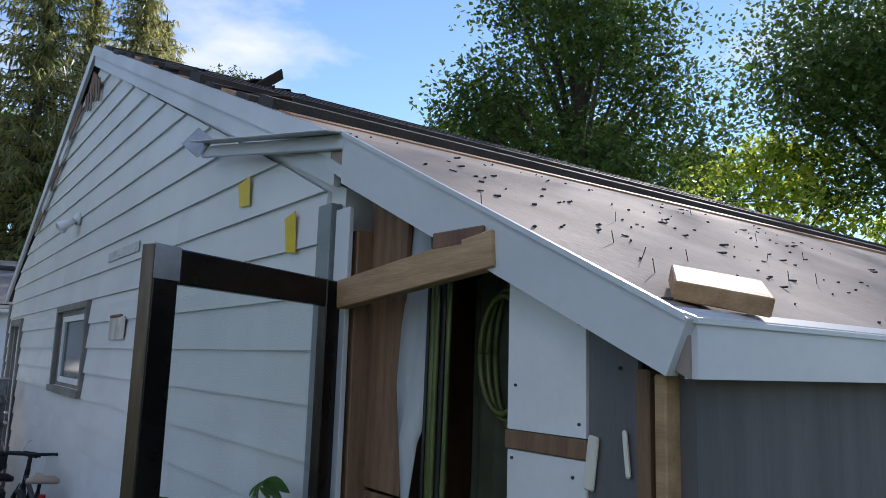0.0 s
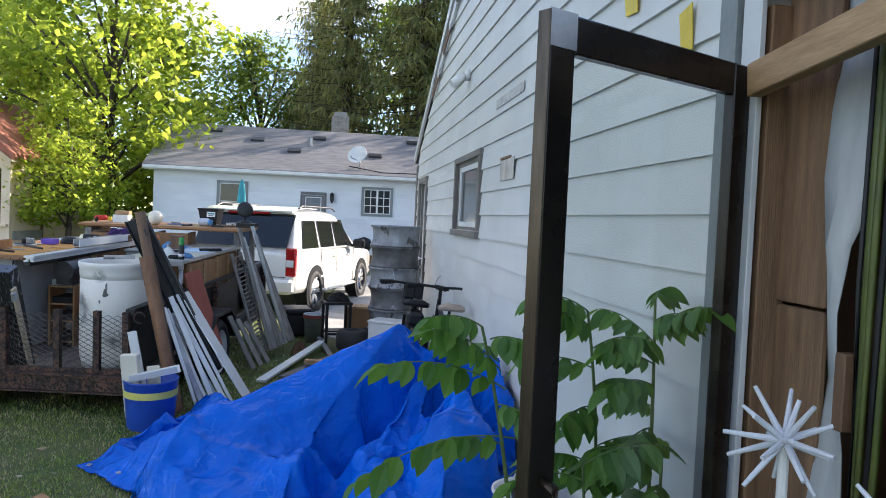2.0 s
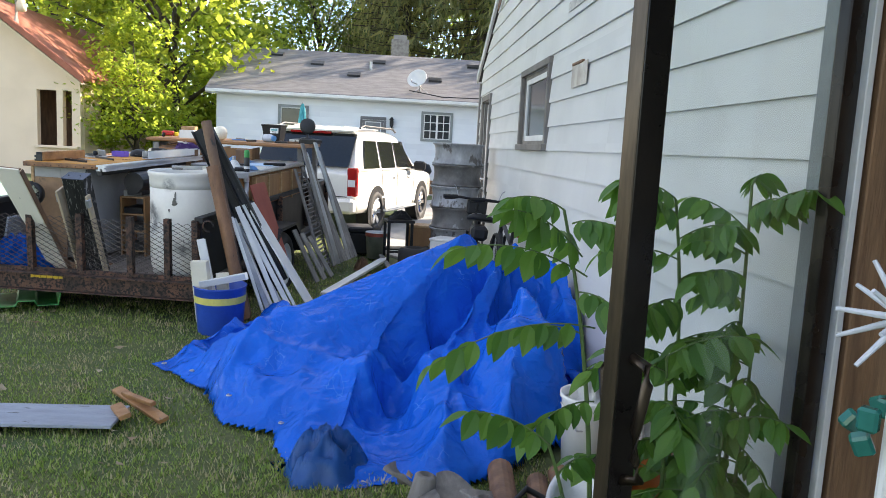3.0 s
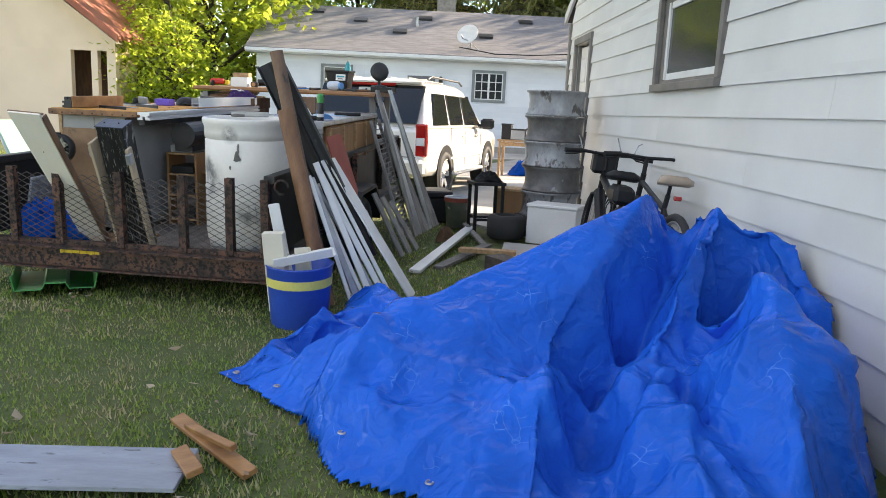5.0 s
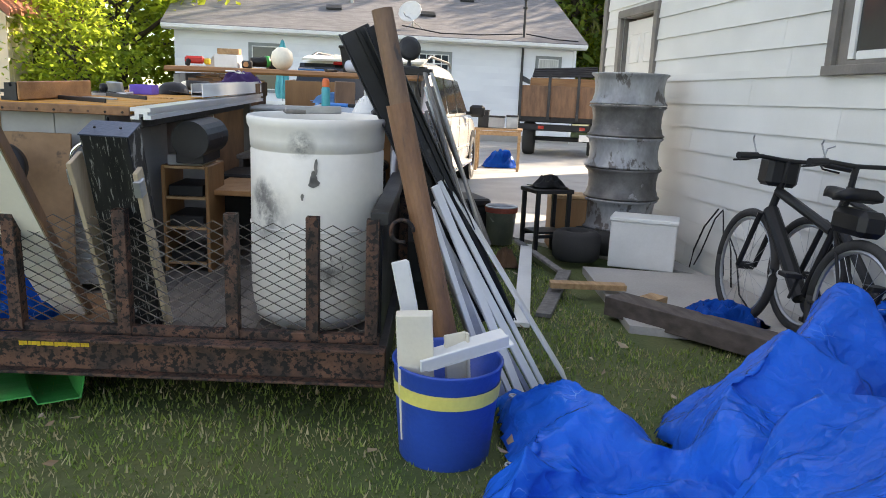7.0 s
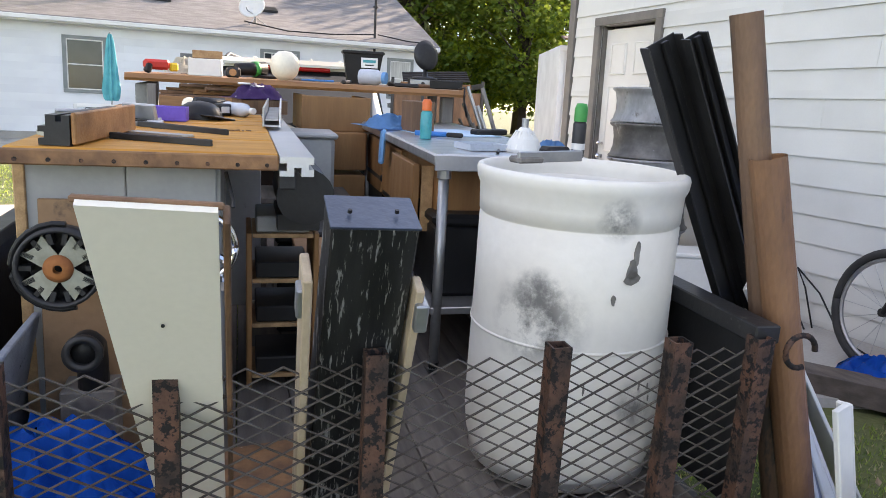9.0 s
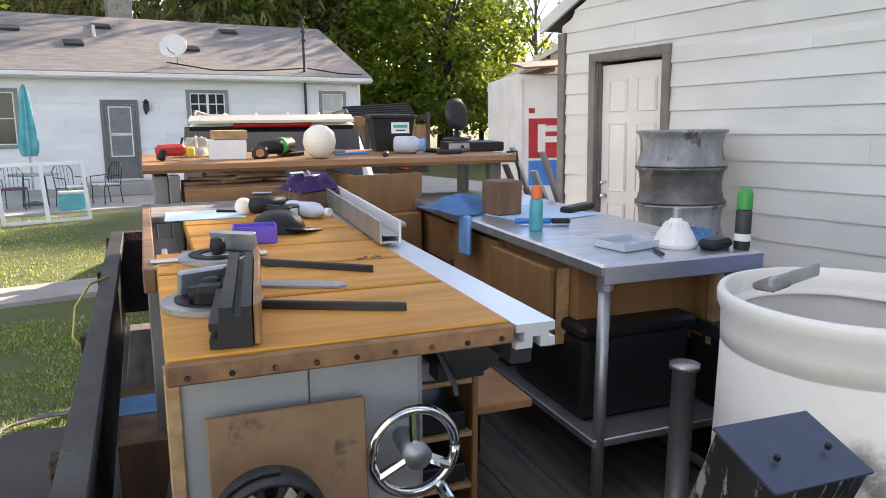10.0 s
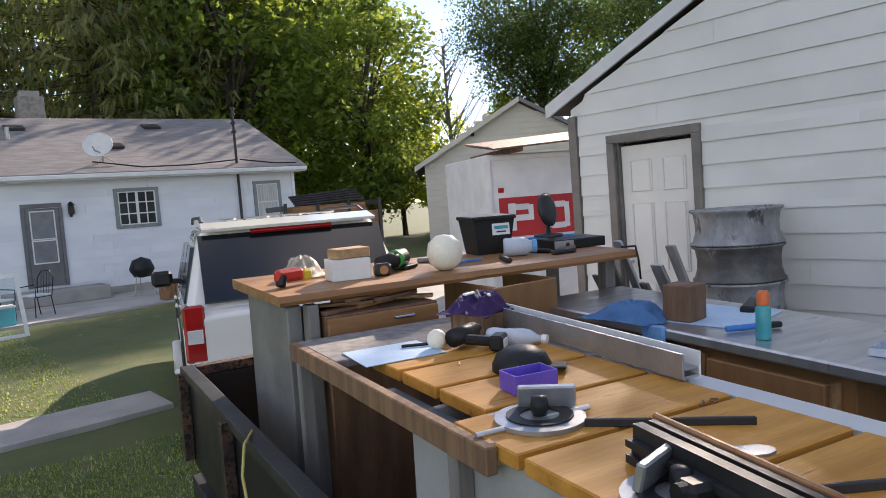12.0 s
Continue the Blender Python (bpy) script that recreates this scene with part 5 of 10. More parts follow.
def container():
    """White storage container with a red sign panel; its lettering is a mark, drawn as plain blocks."""
    c = thing("storage_container", pose(3.75, 16.3, 0.04, 0, 0, -22), "white storage container with a red sign panel and a blue band", "container")
    part("body", B((4.9, 2.4, 2.5), (2.45, 1.2, 1.25), bevel=0.02), M_VINYL, c)
    part("sign_panel", B((2.7, 0.012, 0.66), (1.55, -0.008, 1.44), bevel=0), mat("sign_red", (0.50, 0.025, 0.03), (0.42, 0.02, 0.025), 3, 0.5), c, "red sign panel")
    for i in range(4):
        x = 0.42 + i * 0.66
        part("white_block", B((0.13, 0.008, 0.46), (x, -0.02, 1.44), bevel=0), M_VINYL, c)
        if i < 3:
            for z in (1.6, 1.42 if i == 0 else 1.24):
                part("white_block", B((0.26, 0.008, 0.10), (x + 0.18, -0.02, z), bevel=0), M_VINYL, c)
            part("white_block", B((0.09, 0.008, 0.26 if i == 0 else 0.42), (x + 0.34, -0.021, 1.5 if i == 0 else 1.42), bevel=0), M_VINYL, c)
    part("blue_band", B((4.6, 0.012, 0.42), (2.5, -0.009, 0.86), bevel=0), M_BLUEPAINT, c)
    part("top_rail", B((4.92, 0.05, 0.08), (2.45, -0.02, 2.44), bevel=0.005), M_VINYL, c)
    part("corner_post", B((0.08, 0.05, 2.4), (0.04, -0.02, 1.2), bevel=0.005), M_VINYL, c)
    part("marker", B((0.1, 0.01, 0.08), (0.25, -0.008, 1.9), bevel=0), M_RED, c)
    r = thing("carport_roof", pose(3.5, 16.0, 2.6, 0, 0, -22), "rusty brown ribbed roof panels above the container", "roof panels")
    for i in range(9):
        part("roof_panel", K((0.1 + 0.05 * i, 0.0 + 0.3 * i, 0.02 + 0.03 * i), (5, 0.0 + 0.3 * i, 0.30 + 0.03 * i), 0.28, 0.03, (0, 1, 0.2)), M_RUSTPIPE, r)
    for x in (0.6, 3.5):
        part("bearer", B((0.06, 2.6, 0.10), (x, 1.2, -0.005)), M_OLDWOOD, r)


container()


# ---- trees ----
def leaf_cloud(rng, clumps, leaves, size):
    """Leaves as small bent quads in clumps round the given centres (x, y, z, radius)."""
    verts, faces = [], []
    for cx, cy, cz, cr in clumps:
        k = int(leaves * rng.uniform(0.45, 1.0))
        for _ in range(k):
            a, b = rng.random() * math.tau, math.acos(rng.uniform(-1, 1))
            r = cr * rng.random() ** 0.45
            p = Vector((cx + r * math.sin(b) * math.cos(a), cy + r * math.sin(b) * math.sin(a), cz + 0.75 * r * math.cos(b)))
            q = Euler((rng.uniform(-1.0, 1.0), rng.uniform(-1.0, 1.0), rng.random() * math.tau)).to_matrix()
            s = size * rng.uniform(0.6, 1.4)
            i = len(verts)
            for u, v, w in ((-0.5, 0, 0.06), (0, -0.32, 0), (0.6, 0, 0.1), (0, 0.32, 0)):
                verts.append(p + q @ Vector((u * s, v * s, w * s)))
            faces.append((i, i + 1, i + 2, i + 3))
    return verts, faces


def raw(name, verts, faces, m, parent):
    me = bpy.data.meshes.new(name)
    me.from_pydata(verts, [], faces)
    me.materials.append(m)
    ob = new(name, me)
    ob.parent = parent
    return ob


def broad_tree(seed, m, height, spread, leaf_m, label, leaves=110, size=0.34, base=0.22, n=70):
    rng = random.Random(seed)
    t = thing("tree", m, label, "tree")
    bm = bmesh.new()
    th = height * 0.45
    tube(bm, [(0, 0, -0.3), (0.05, 0.02, th * 0.4), (-0.06, 0.08, th), (0.1, 0.0, height * 0.72)], height * 0.024, 10, 0.3)
    clumps = []
    for i in range(n):
        zf = rng.uniform(base, 1.0)
        env = math.sin(math.pi * min(1, (zf - base) / (1 - base) * 0.86 + 0.12)) ** 0.7
        a = rng.random() * math.tau
        r = spread * env * rng.uniform(0.35, 1.0)
        c = (r * math.cos(a), r * math.sin(a), height * zf + rng.uniform(-0.3, 0.3), rng.uniform(0.09, 0.17) * height * (0.6 + 0.4 * env))
        clumps.append(c)
        if i % 4 == 0:
            z0 = max(th * 0.35, height * zf * 0.62)
            p1 = (c[0] * 0.5, c[1] * 0.5, (z0 + c[2]) / 2 + 0.1 * height * 0.2)
            tube(bm, [(0, 0, z0), p1, c[:3]], height * 0.008, 6, 0.3)
    part("trunk", bm, M_BARK, t, smooth=True)
    v, f = leaf_cloud(rng, clumps, leaves, size)
    raw("crown", v, f, leaf_m, t)
    return t


def spruce(seed, m, height, spread, label):
    rng = random.Random(seed)
    t = thing("tree", m, label, "tree")
    bm = bmesh.new()
    tube(bm, [(0, 0, -0.3), (0, 0, height * 0.5), (0, 0, height)], height * 0.016, 8, 0.1)
    verts, faces = [], []
    z = height * 0.10
    while z < height * 0.985:
        k = rng.randint(4, 6)
        f = 1 - z / height
        ln = spread * (f ** 0.8) * rng.uniform(0.55, 1.25) + 0.2
        for j in range(k):
            a = (j + rng.random()) * math.tau / k
            l2 = ln * rng.uniform(0.45, 1.15)
            d = Vector((math.cos(a), math.sin(a), 0))
            side = Vector((-d.y, d.x, 0))
            pts = []
            for q in range(9):
                u = q / 8
                pts.append(d * (l2 * u) + Vector((0, 0, z - 0.32 * l2 * u + 0.26 * l2 * u * u)))
            tube(bm, [pts[0], pts[4], pts[8]], 0.035, 4, 0.3)
            for q in range(1, 9):
                for s in range(5):
                    b = pts[q] + side * rng.uniform(-0.12, 0.12) * l2 + Vector((0, 0, rng.uniform(-0.05, 0.05)))
                    dn = (side * rng.uniform(-0.8, 0.8) + d * rng.uniform(-0.1, 0.6) + Vector((0, 0, rng.uniform(-1.5, -0.25)))).normalized()
                    le = rng.uniform(0.3, 0.75) * (0.5 + 0.6 * f)
                    w = dn.cross(Vector((rng.uniform(-1, 1), rng.uniform(-1, 1), 0.3))).normalized() * le * 0.13
                    i = len(verts)
                    verts += [b - w, b + w, b + dn * le + w * 0.3, b + dn * le - w * 0.3]
                    faces.append((i, i + 1, i + 2, i + 3))
        z += rng.uniform(0.22, 0.42) * (0.6 + 0.6 * f)
    part("trunk", bm, M_BARK, t)
    raw("crown", verts, faces, M_NEEDLE, t)
    return t


def trees():
    a = broad_tree(11, pose(-9.5, 33, 0), 12.5, 5.2, M_LEAF, "sunlit green maple beside the neighbour house", 150, 0.30, 0.14, 95)
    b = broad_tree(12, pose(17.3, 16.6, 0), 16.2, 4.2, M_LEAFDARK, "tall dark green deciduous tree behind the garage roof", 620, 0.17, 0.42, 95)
    c = broad_tree(13, pose(11, 44, 0), 17, 5.5, M_LEAFMID, "tall green deciduous tree behind the houses", 150, 0.38, 0.1, 90)
    d = broad_tree(14, pose(-9.2, 27.2, 0), 5.4, 2.0, M_LEAF, "young bright green maple at the neighbour's porch", 120, 0.16, 0.18, 60)
    s = spruce(21, pose(4.6, 44, 0), 29, 7.4, "tall dark spruce with drooping branches behind the house")
    s2 = spruce(22, pose(10.2, 47, 0), 28, 7.6, "tall spruce with drooping twigs behind the house")
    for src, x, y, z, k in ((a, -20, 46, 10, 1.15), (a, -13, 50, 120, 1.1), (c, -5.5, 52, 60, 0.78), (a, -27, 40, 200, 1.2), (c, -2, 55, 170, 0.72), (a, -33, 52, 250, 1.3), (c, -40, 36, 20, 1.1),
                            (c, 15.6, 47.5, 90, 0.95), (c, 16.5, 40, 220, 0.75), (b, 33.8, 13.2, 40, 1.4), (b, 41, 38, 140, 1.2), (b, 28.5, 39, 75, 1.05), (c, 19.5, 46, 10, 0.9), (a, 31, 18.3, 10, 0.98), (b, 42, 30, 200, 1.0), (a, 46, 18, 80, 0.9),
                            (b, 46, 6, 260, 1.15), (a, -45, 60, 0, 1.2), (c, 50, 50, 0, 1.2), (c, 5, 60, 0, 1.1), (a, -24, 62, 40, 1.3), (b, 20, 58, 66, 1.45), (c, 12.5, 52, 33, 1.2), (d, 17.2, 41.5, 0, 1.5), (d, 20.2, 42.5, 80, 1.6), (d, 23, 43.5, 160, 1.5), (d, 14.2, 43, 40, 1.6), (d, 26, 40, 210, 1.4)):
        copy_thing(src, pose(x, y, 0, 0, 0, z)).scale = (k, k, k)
    for x, y, z, k in ((8.0, 51, 70, 0.9), (0.2, 46, 130, 0.85), (12.2, 49.5, 200, 0.85), (-1.5, 50, 20, 0.7)):
        copy_thing(s, pose(x, y, 0, 0, 0, z)).scale = (k, k, k)
    # a bare dead tree
    rng = random.Random(5)
    t = thing("tree", pose(23.6, 42, 0), "bare grey dead tree among the green ones", "tree")
    bm = bmesh.new()
    tube(bm, [(0, 0, 0), (0.1, 0, 5), (0, 0.1, 11)], 0.2, 8, 0.2)
    for i in range(40):
        z = rng.uniform(4, 11)
        an = rng.random() * math.tau
        ln = (12 - z) * 0.35 + 0.4
        p = Vector((0, 0, z))
        q = p + Vector((math.cos(an) * ln, math.sin(an) * ln, ln * 1.2))
        tube(bm, [p, (p + q) / 2 + Vector((0, 0, -0.1)), q], 0.05, 5, 0.2)
    part("trunk", bm, M_GREYWOOD, t)


trees()

# ---- vehicles ----
def rounded_profile_body(bm, sections, m=None):
    """Skins closed cross sections (lists of points, all of one length) one after another."""
    rows = [[bm.verts.new(p) for p in s] for s in sections]
    k = len(rows[0])
    for a, b in zip(rows, rows[1:]):
        for i in range(k):
            bm.faces.new((a[i], a[(i + 1) % k], b[(i + 1) % k], b[i]))
    bm.faces.new(rows[0])
    bm.faces.new(rows[-1][::-1])
    return bm


def wheel(parent, at, r=0.38, w=0.26, flip=1, rim_m=M_CHROME, spokes=6):
    """A road wheel whose axle runs along x; flip: which way its face looks."""
    ty = part("wheel", L([(r * 0.66, -w / 2), (r * 0.9, -w / 2), (r, -w * 0.3), (r, w * 0.3), (r * 0.9, w / 2), (r * 0.66, w / 2), (r * 0.64, 0), (r * 0.66, -w / 2)], 32, at, (0, 90 * flip, 0)), M_RUBBER, parent, smooth=True)
    part("rim", L([(r * 0.66, w * 0.49), (r * 0.62, w * 0.44), (r * 0.60, w * 0.1), (r * 0.2, w * 0.16), (0, w * 0.16), (0, -w * 0.2), (r * 0.64, -w * 0.4)], 32, at, (0, 90 * flip, 0)), M_DARKMETAL if spokes else rim_m, ty, smooth=True)
    for i in range(spokes):
        a = i * math.tau / spokes
        c, s = math.cos(a), math.sin(a)
        x = flip * w * 0.30
        part("spoke", K((at[0] + x, at[1] + 0.05 * c, at[2] + 0.05 * s), (at[0] + x * 1.25, at[1] + r * 0.63 * c, at[2] + r * 0.63 * s), r * 0.24, 0.035, (0, -s, c), 0.008), rim_m, ty)
    part("hub", L([(0, 0), (r * 0.18, 0), (r * 0.16, 0.04), (0, 0.05)], 16, (at[0] + flip * w * 0.28, at[1], at[2]), (0, 90 * flip, 0)), rim_m, ty, smooth=True)
    return ty


def eased(ob, width):
    """Rounds the sharp edges of a body panel."""
    bv = ob.modifiers.new("rounded", "BEVEL")
    bv.width, bv.segments, bv.limit_method, bv.angle_limit, bv.harden_normals = width, 3, "ANGLE", radians(22), True
    return ob


def suv():
    """Local axes: y ahead, x to its right, origin under the middle of the rear bumper."""
    head = -17.0
    rc = Vector((-0.66, 12.28, 0))
    rt = Matrix.Rotation(radians(head), 4, "Z")
    o = rc - (rt @ Vector((0.98, 0.05, 0)))
    v = thing("white_suv", Matrix.Translation((o.x, o.y, 0.03)) @ rt @ Matrix.Diagonal((1, 1, 0.925, 1)), "large white sport utility vehicle with dark windows, parked before the trailer", "car")
    W = 0.99

    def sec(y, zb, zt, w, crown=0.02):
        pts = []
        for x, z in ((-w * 0.94, zb), (-w, zb + 0.1), (-w, zt - 0.16), (-w * 0.965, zt - 0.03), (-w * 0.88, zt), (0, zt + crown), (w * 0.88, zt), (w * 0.965, zt - 0.03), (w, zt - 0.16), (w, zb + 0.1), (w * 0.94, zb)):
            pts.append((x, y, z))
        return pts
    bm = bmesh.new()
    rounded_profile_body(bm, [sec(0.06, 0.48, 1.12, W * 0.95), sec(0.16, 0.42, 1.17, W), sec(1.0, 0.38, 1.18, W), sec(2.6, 0.36, 1.17, W), sec(3.6, 0.36, 1.15, W), sec(4.3, 0.38, 1.12, W * 0.99), sec(4.95, 0.42, 1.06, W * 0.94), sec(5.1, 0.5, 0.98, W * 0.88)])
    body = part("body", bm, M_CAR, v, smooth=True)
    eased(body, 0.035)
    bm = bmesh.new()

    def cab(y, zt, w, zb=1.16):
        wt = w * 0.84
        return [(-w, y, zb), (-wt * 1.01, y, zt - 0.12), (-wt * 0.96, y, zt - 0.04), (-wt * 0.82, y, zt), (0, y, zt + 0.035), (wt * 0.82, y, zt), (wt * 0.96, y, zt - 0.04), (wt * 1.01, y, zt - 0.12), (w, y, zb)]
    rounded_profile_body(bm, [[(p[0], y0 if i in (0, 8) else y1, p[2]) for i, p in enumerate(cab(0, zt, w))] for y0, y1, zt, w in ((0.16, 0.52, 1.80, W * 0.93), (0.25, 0.62, 1.88, W * 0.965), (1.6, 1.6, 1.92, W * 0.97), (2.4, 2.4, 1.90, W * 0.97), (3.1, 2.75, 1.86, W * 0.965), (3.75, 3.0, 1.74, W * 0.95))])
    eased(part("cabin", bm, M_CAR, v, smooth=True), 0.07)
    # rear glass
    part("rear_window", P([(0.16, 1.22), (0.525, 1.80), (0.505, 1.815), (0.135, 1.235)], "x", -0.80, 0.80), M_CARGLASS, v)
    part("roof_spoiler", P([(0.45, 1.845), (0.70, 1.90), (0.70, 1.93), (0.44, 1.872)], "x", -0.76, 0.76), M_CAR, v)
    part("brake_light", P([(0.455, 1.80), (0.50, 1.835), (0.47, 1.845), (0.44, 1.82)], "x", -0.36, 0.36), M_RED, v, "red high brake light")
    for i in range(4):
        part("roof_rib", B((0.03, 1.8, 0.02), (-0.45 + 0.3 * i, 1.7, 1.945), bevel=0.006), M_CAR, v)
    # side windows and roof rails
    for s in (-1, 1):
        for ya, yb, yt, yu in ((0.48, 1.30, 0.72, 1.30), (1.42, 2.22, 1.42, 2.22), (2.32, 3.42, 2.32, 2.80)):
            bm = bmesh.new()
            q = [(s * (W * 0.967), ya, 1.21), (s * (W * 0.967), yb, 1.21), (s * (W * 0.865), yu, 1.71), (s * (W * 0.865), yt, 1.71)]
            a = [bm.verts.new(p) for p in q]
            b = [bm.verts.new((p[0] - s * 0.03, p[1], p[2])) for p in q]
            bm.faces.new(a)
            bm.faces.new(b[::-1])
            for i in range(4):
                bm.faces.new((a[i], a[(i + 1) % 4], b[(i + 1) % 4], b[i]))
            part("side_window", bm, M_CARGLASS, v)
        part("roof_rail", T([(s * 0.74, 0.8, 1.93), (s * 0.74, 1.0, 1.98), (s * 0.74, 2.6, 1.98), (s * 0.74, 2.8, 1.92)], 0.018), M_DARKMETAL, v)
        mi = part("wing_mirror", B((0.24, 0.12, 0.2), (s * 1.13, 3.30, 1.24), bevel=0.04), M_BLACK, v, "black wing mirror")
        part("arm", B((0.1, 0.06, 0.06), (s * 1.0, 3.32, 1.2), bevel=0.01), M_BLACK, mi)
        for y in (2.25, 1.35):
            h = part("door_handle", B((0.03, 0.17, 0.035), (s * (W + 0.014), y + 0.75, 1.02), bevel=0.01), M_CAR, v)
        for y in (1.36, 2.27, 3.40):
            part("door_seam", B((0.006, 0.012, 0.74), (s * (W + 0.0005), y, 0.80), bevel=0), M_BLACK, v)
        part("side_trim", B((0.02, 2.5, 0.05), (s * (W + 0.006), 2.3, 0.66), bevel=0.008), M_CAR, v)
        part("running_board", B((0.16, 1.9, 0.06), (s * (W + 0.02), 2.35, 0.40), bevel=0.02), M_CAR, v)
        t = part("tail_light", B((0.17, 0.10, 0.50), (s * 0.90, 0.10, 0.98), bevel=0.02), M_RED, v, "red tail light")
        part("reverse_lens", B((0.12, 0.02, 0.12), (s * 0.90, 0.045, 0.96), bevel=0.004), M_LAMPWHITE, t)
        for y in (1.08, 4.03):
            part("wheel_arch", L([(0.36, -0.012), (0.47, -0.012), (0.47, 0.012), (0.36, 0.012)], 32, (s * (W + 0.001), y, 0.42), (0, 90, 0)), M_BLACK, v)
            wheel(v, (s * (W - 0.115), y, 0.40), 0.40, 0.27, s)
    part("tailgate_seam", B((1.66, 0.012, 0.012), (0, 0.055, 0.72), bevel=0), M_BLACK, v)
    part("rear_bumper", B((1.94, 0.22, 0.26), (0, 0.03, 0.56), bevel=0.05), M_CAR, v)
    part("number_plate", B((0.34, 0.014, 0.17), (0, 0.045, 0.92), bevel=0.004), M_VINYL, v)
    part("hitch", R((0, -0.2, 0.42), (0, 0.3, 0.42), 0.035), M_RUST, v)
    part("windscreen", P([(3.74, 1.18), (3.10, 1.72), (3.12, 1.74), (3.77, 1.19)], "x", -0.78, 0.78), M_CARGLASS, v)
    part("wiper", T([(0.05, 0.14, 1.2), (-0.25, 0.2, 1.33)], 0.01), M_BLACK, v)


suv()


def dump_trailer():
    """The dark stake-sided truck bed with plywood and metal chairs, beyond the car."""
    t = thing("stake_truck", pose(3.75, 21.5, 0.04, 0, 0, -18), "dark stake-bed truck loaded with plywood and scrap", "truck")
    part("bed", B((2.1, 3.6, 0.16), (0, 1.8, 0.92), bevel=0.02), M_BLACK, t)
    part("tailboard", B((2.1, 0.06, 0.75), (0, 0, 1.35), bevel=0.01), M_OLDWOOD, t, "weathered brown plywood tailboard")
    for x in (-1.05, -0.35, 0.35, 1.05):
        part("stake", B((0.07, 0.07, 1.1), (x, -0.06, 1.45), bevel=0.005), M_DARKMETAL, t)
    for z in (1.05, 1.35, 1.65, 1.9):
        part("side_slat", B((0.05, 3.5, 0.12), (1.05, 1.8, z), bevel=0.005), M_DARKMETAL, t)
        part("side_slat", B((0.05, 3.5, 0.12), (-1.05, 1.8, z), bevel=0.005), M_DARKMETAL, t)
    part("bumper", B((2.1, 0.12, 0.16), (0, -0.02, 0.72), bevel=0.02), M_BLACK, t)
    part("lamp", B((0.14, 0.03, 0.08), (0.5, -0.09, 0.72), bevel=0.005), M_RED, t)
    part("lamp", B((0.14, 0.03, 0.08), (-0.5, -0.09, 0.72), bevel=0.005), M_RED, t)
    part("number_plate", B((0.32, 0.012, 0.16), (0.6, -0.1, 0.5), bevel=0.003), M_VINYL, t)
    part("load_box", B((1.7, 1.6, 0.35), (0, 1.2, 1.75), bevel=0.02), M_SHELFWOOD, t)
    for i in range(5):
        part("load_bar", T([(-0.8, 0.3 + 0.2 * i, 1.95 + 0.05 * i), (0.8, 0.35 + 0.2 * i, 2.0 + 0.06 * i)], 0.03, 6), M_DARKMETAL, t)
    part("wheel_hub", R((-0.9, 0.8, 0.42), (0.9, 0.8, 0.42), 0.06), M_DARKMETAL, t)
    for s in (-1, 1):
        wheel(t, (s * 0.82, 0.8, 0.42), 0.42, 0.3, s, M_DARKMETAL, 0)


dump_trailer()

# ---- utility trailer ----
TR = pose(-1.64, 6.57, 0, 0, 0, -8.5) @ pose(0, 0, 0, 2.2, 0, 0)
FL = 0.28


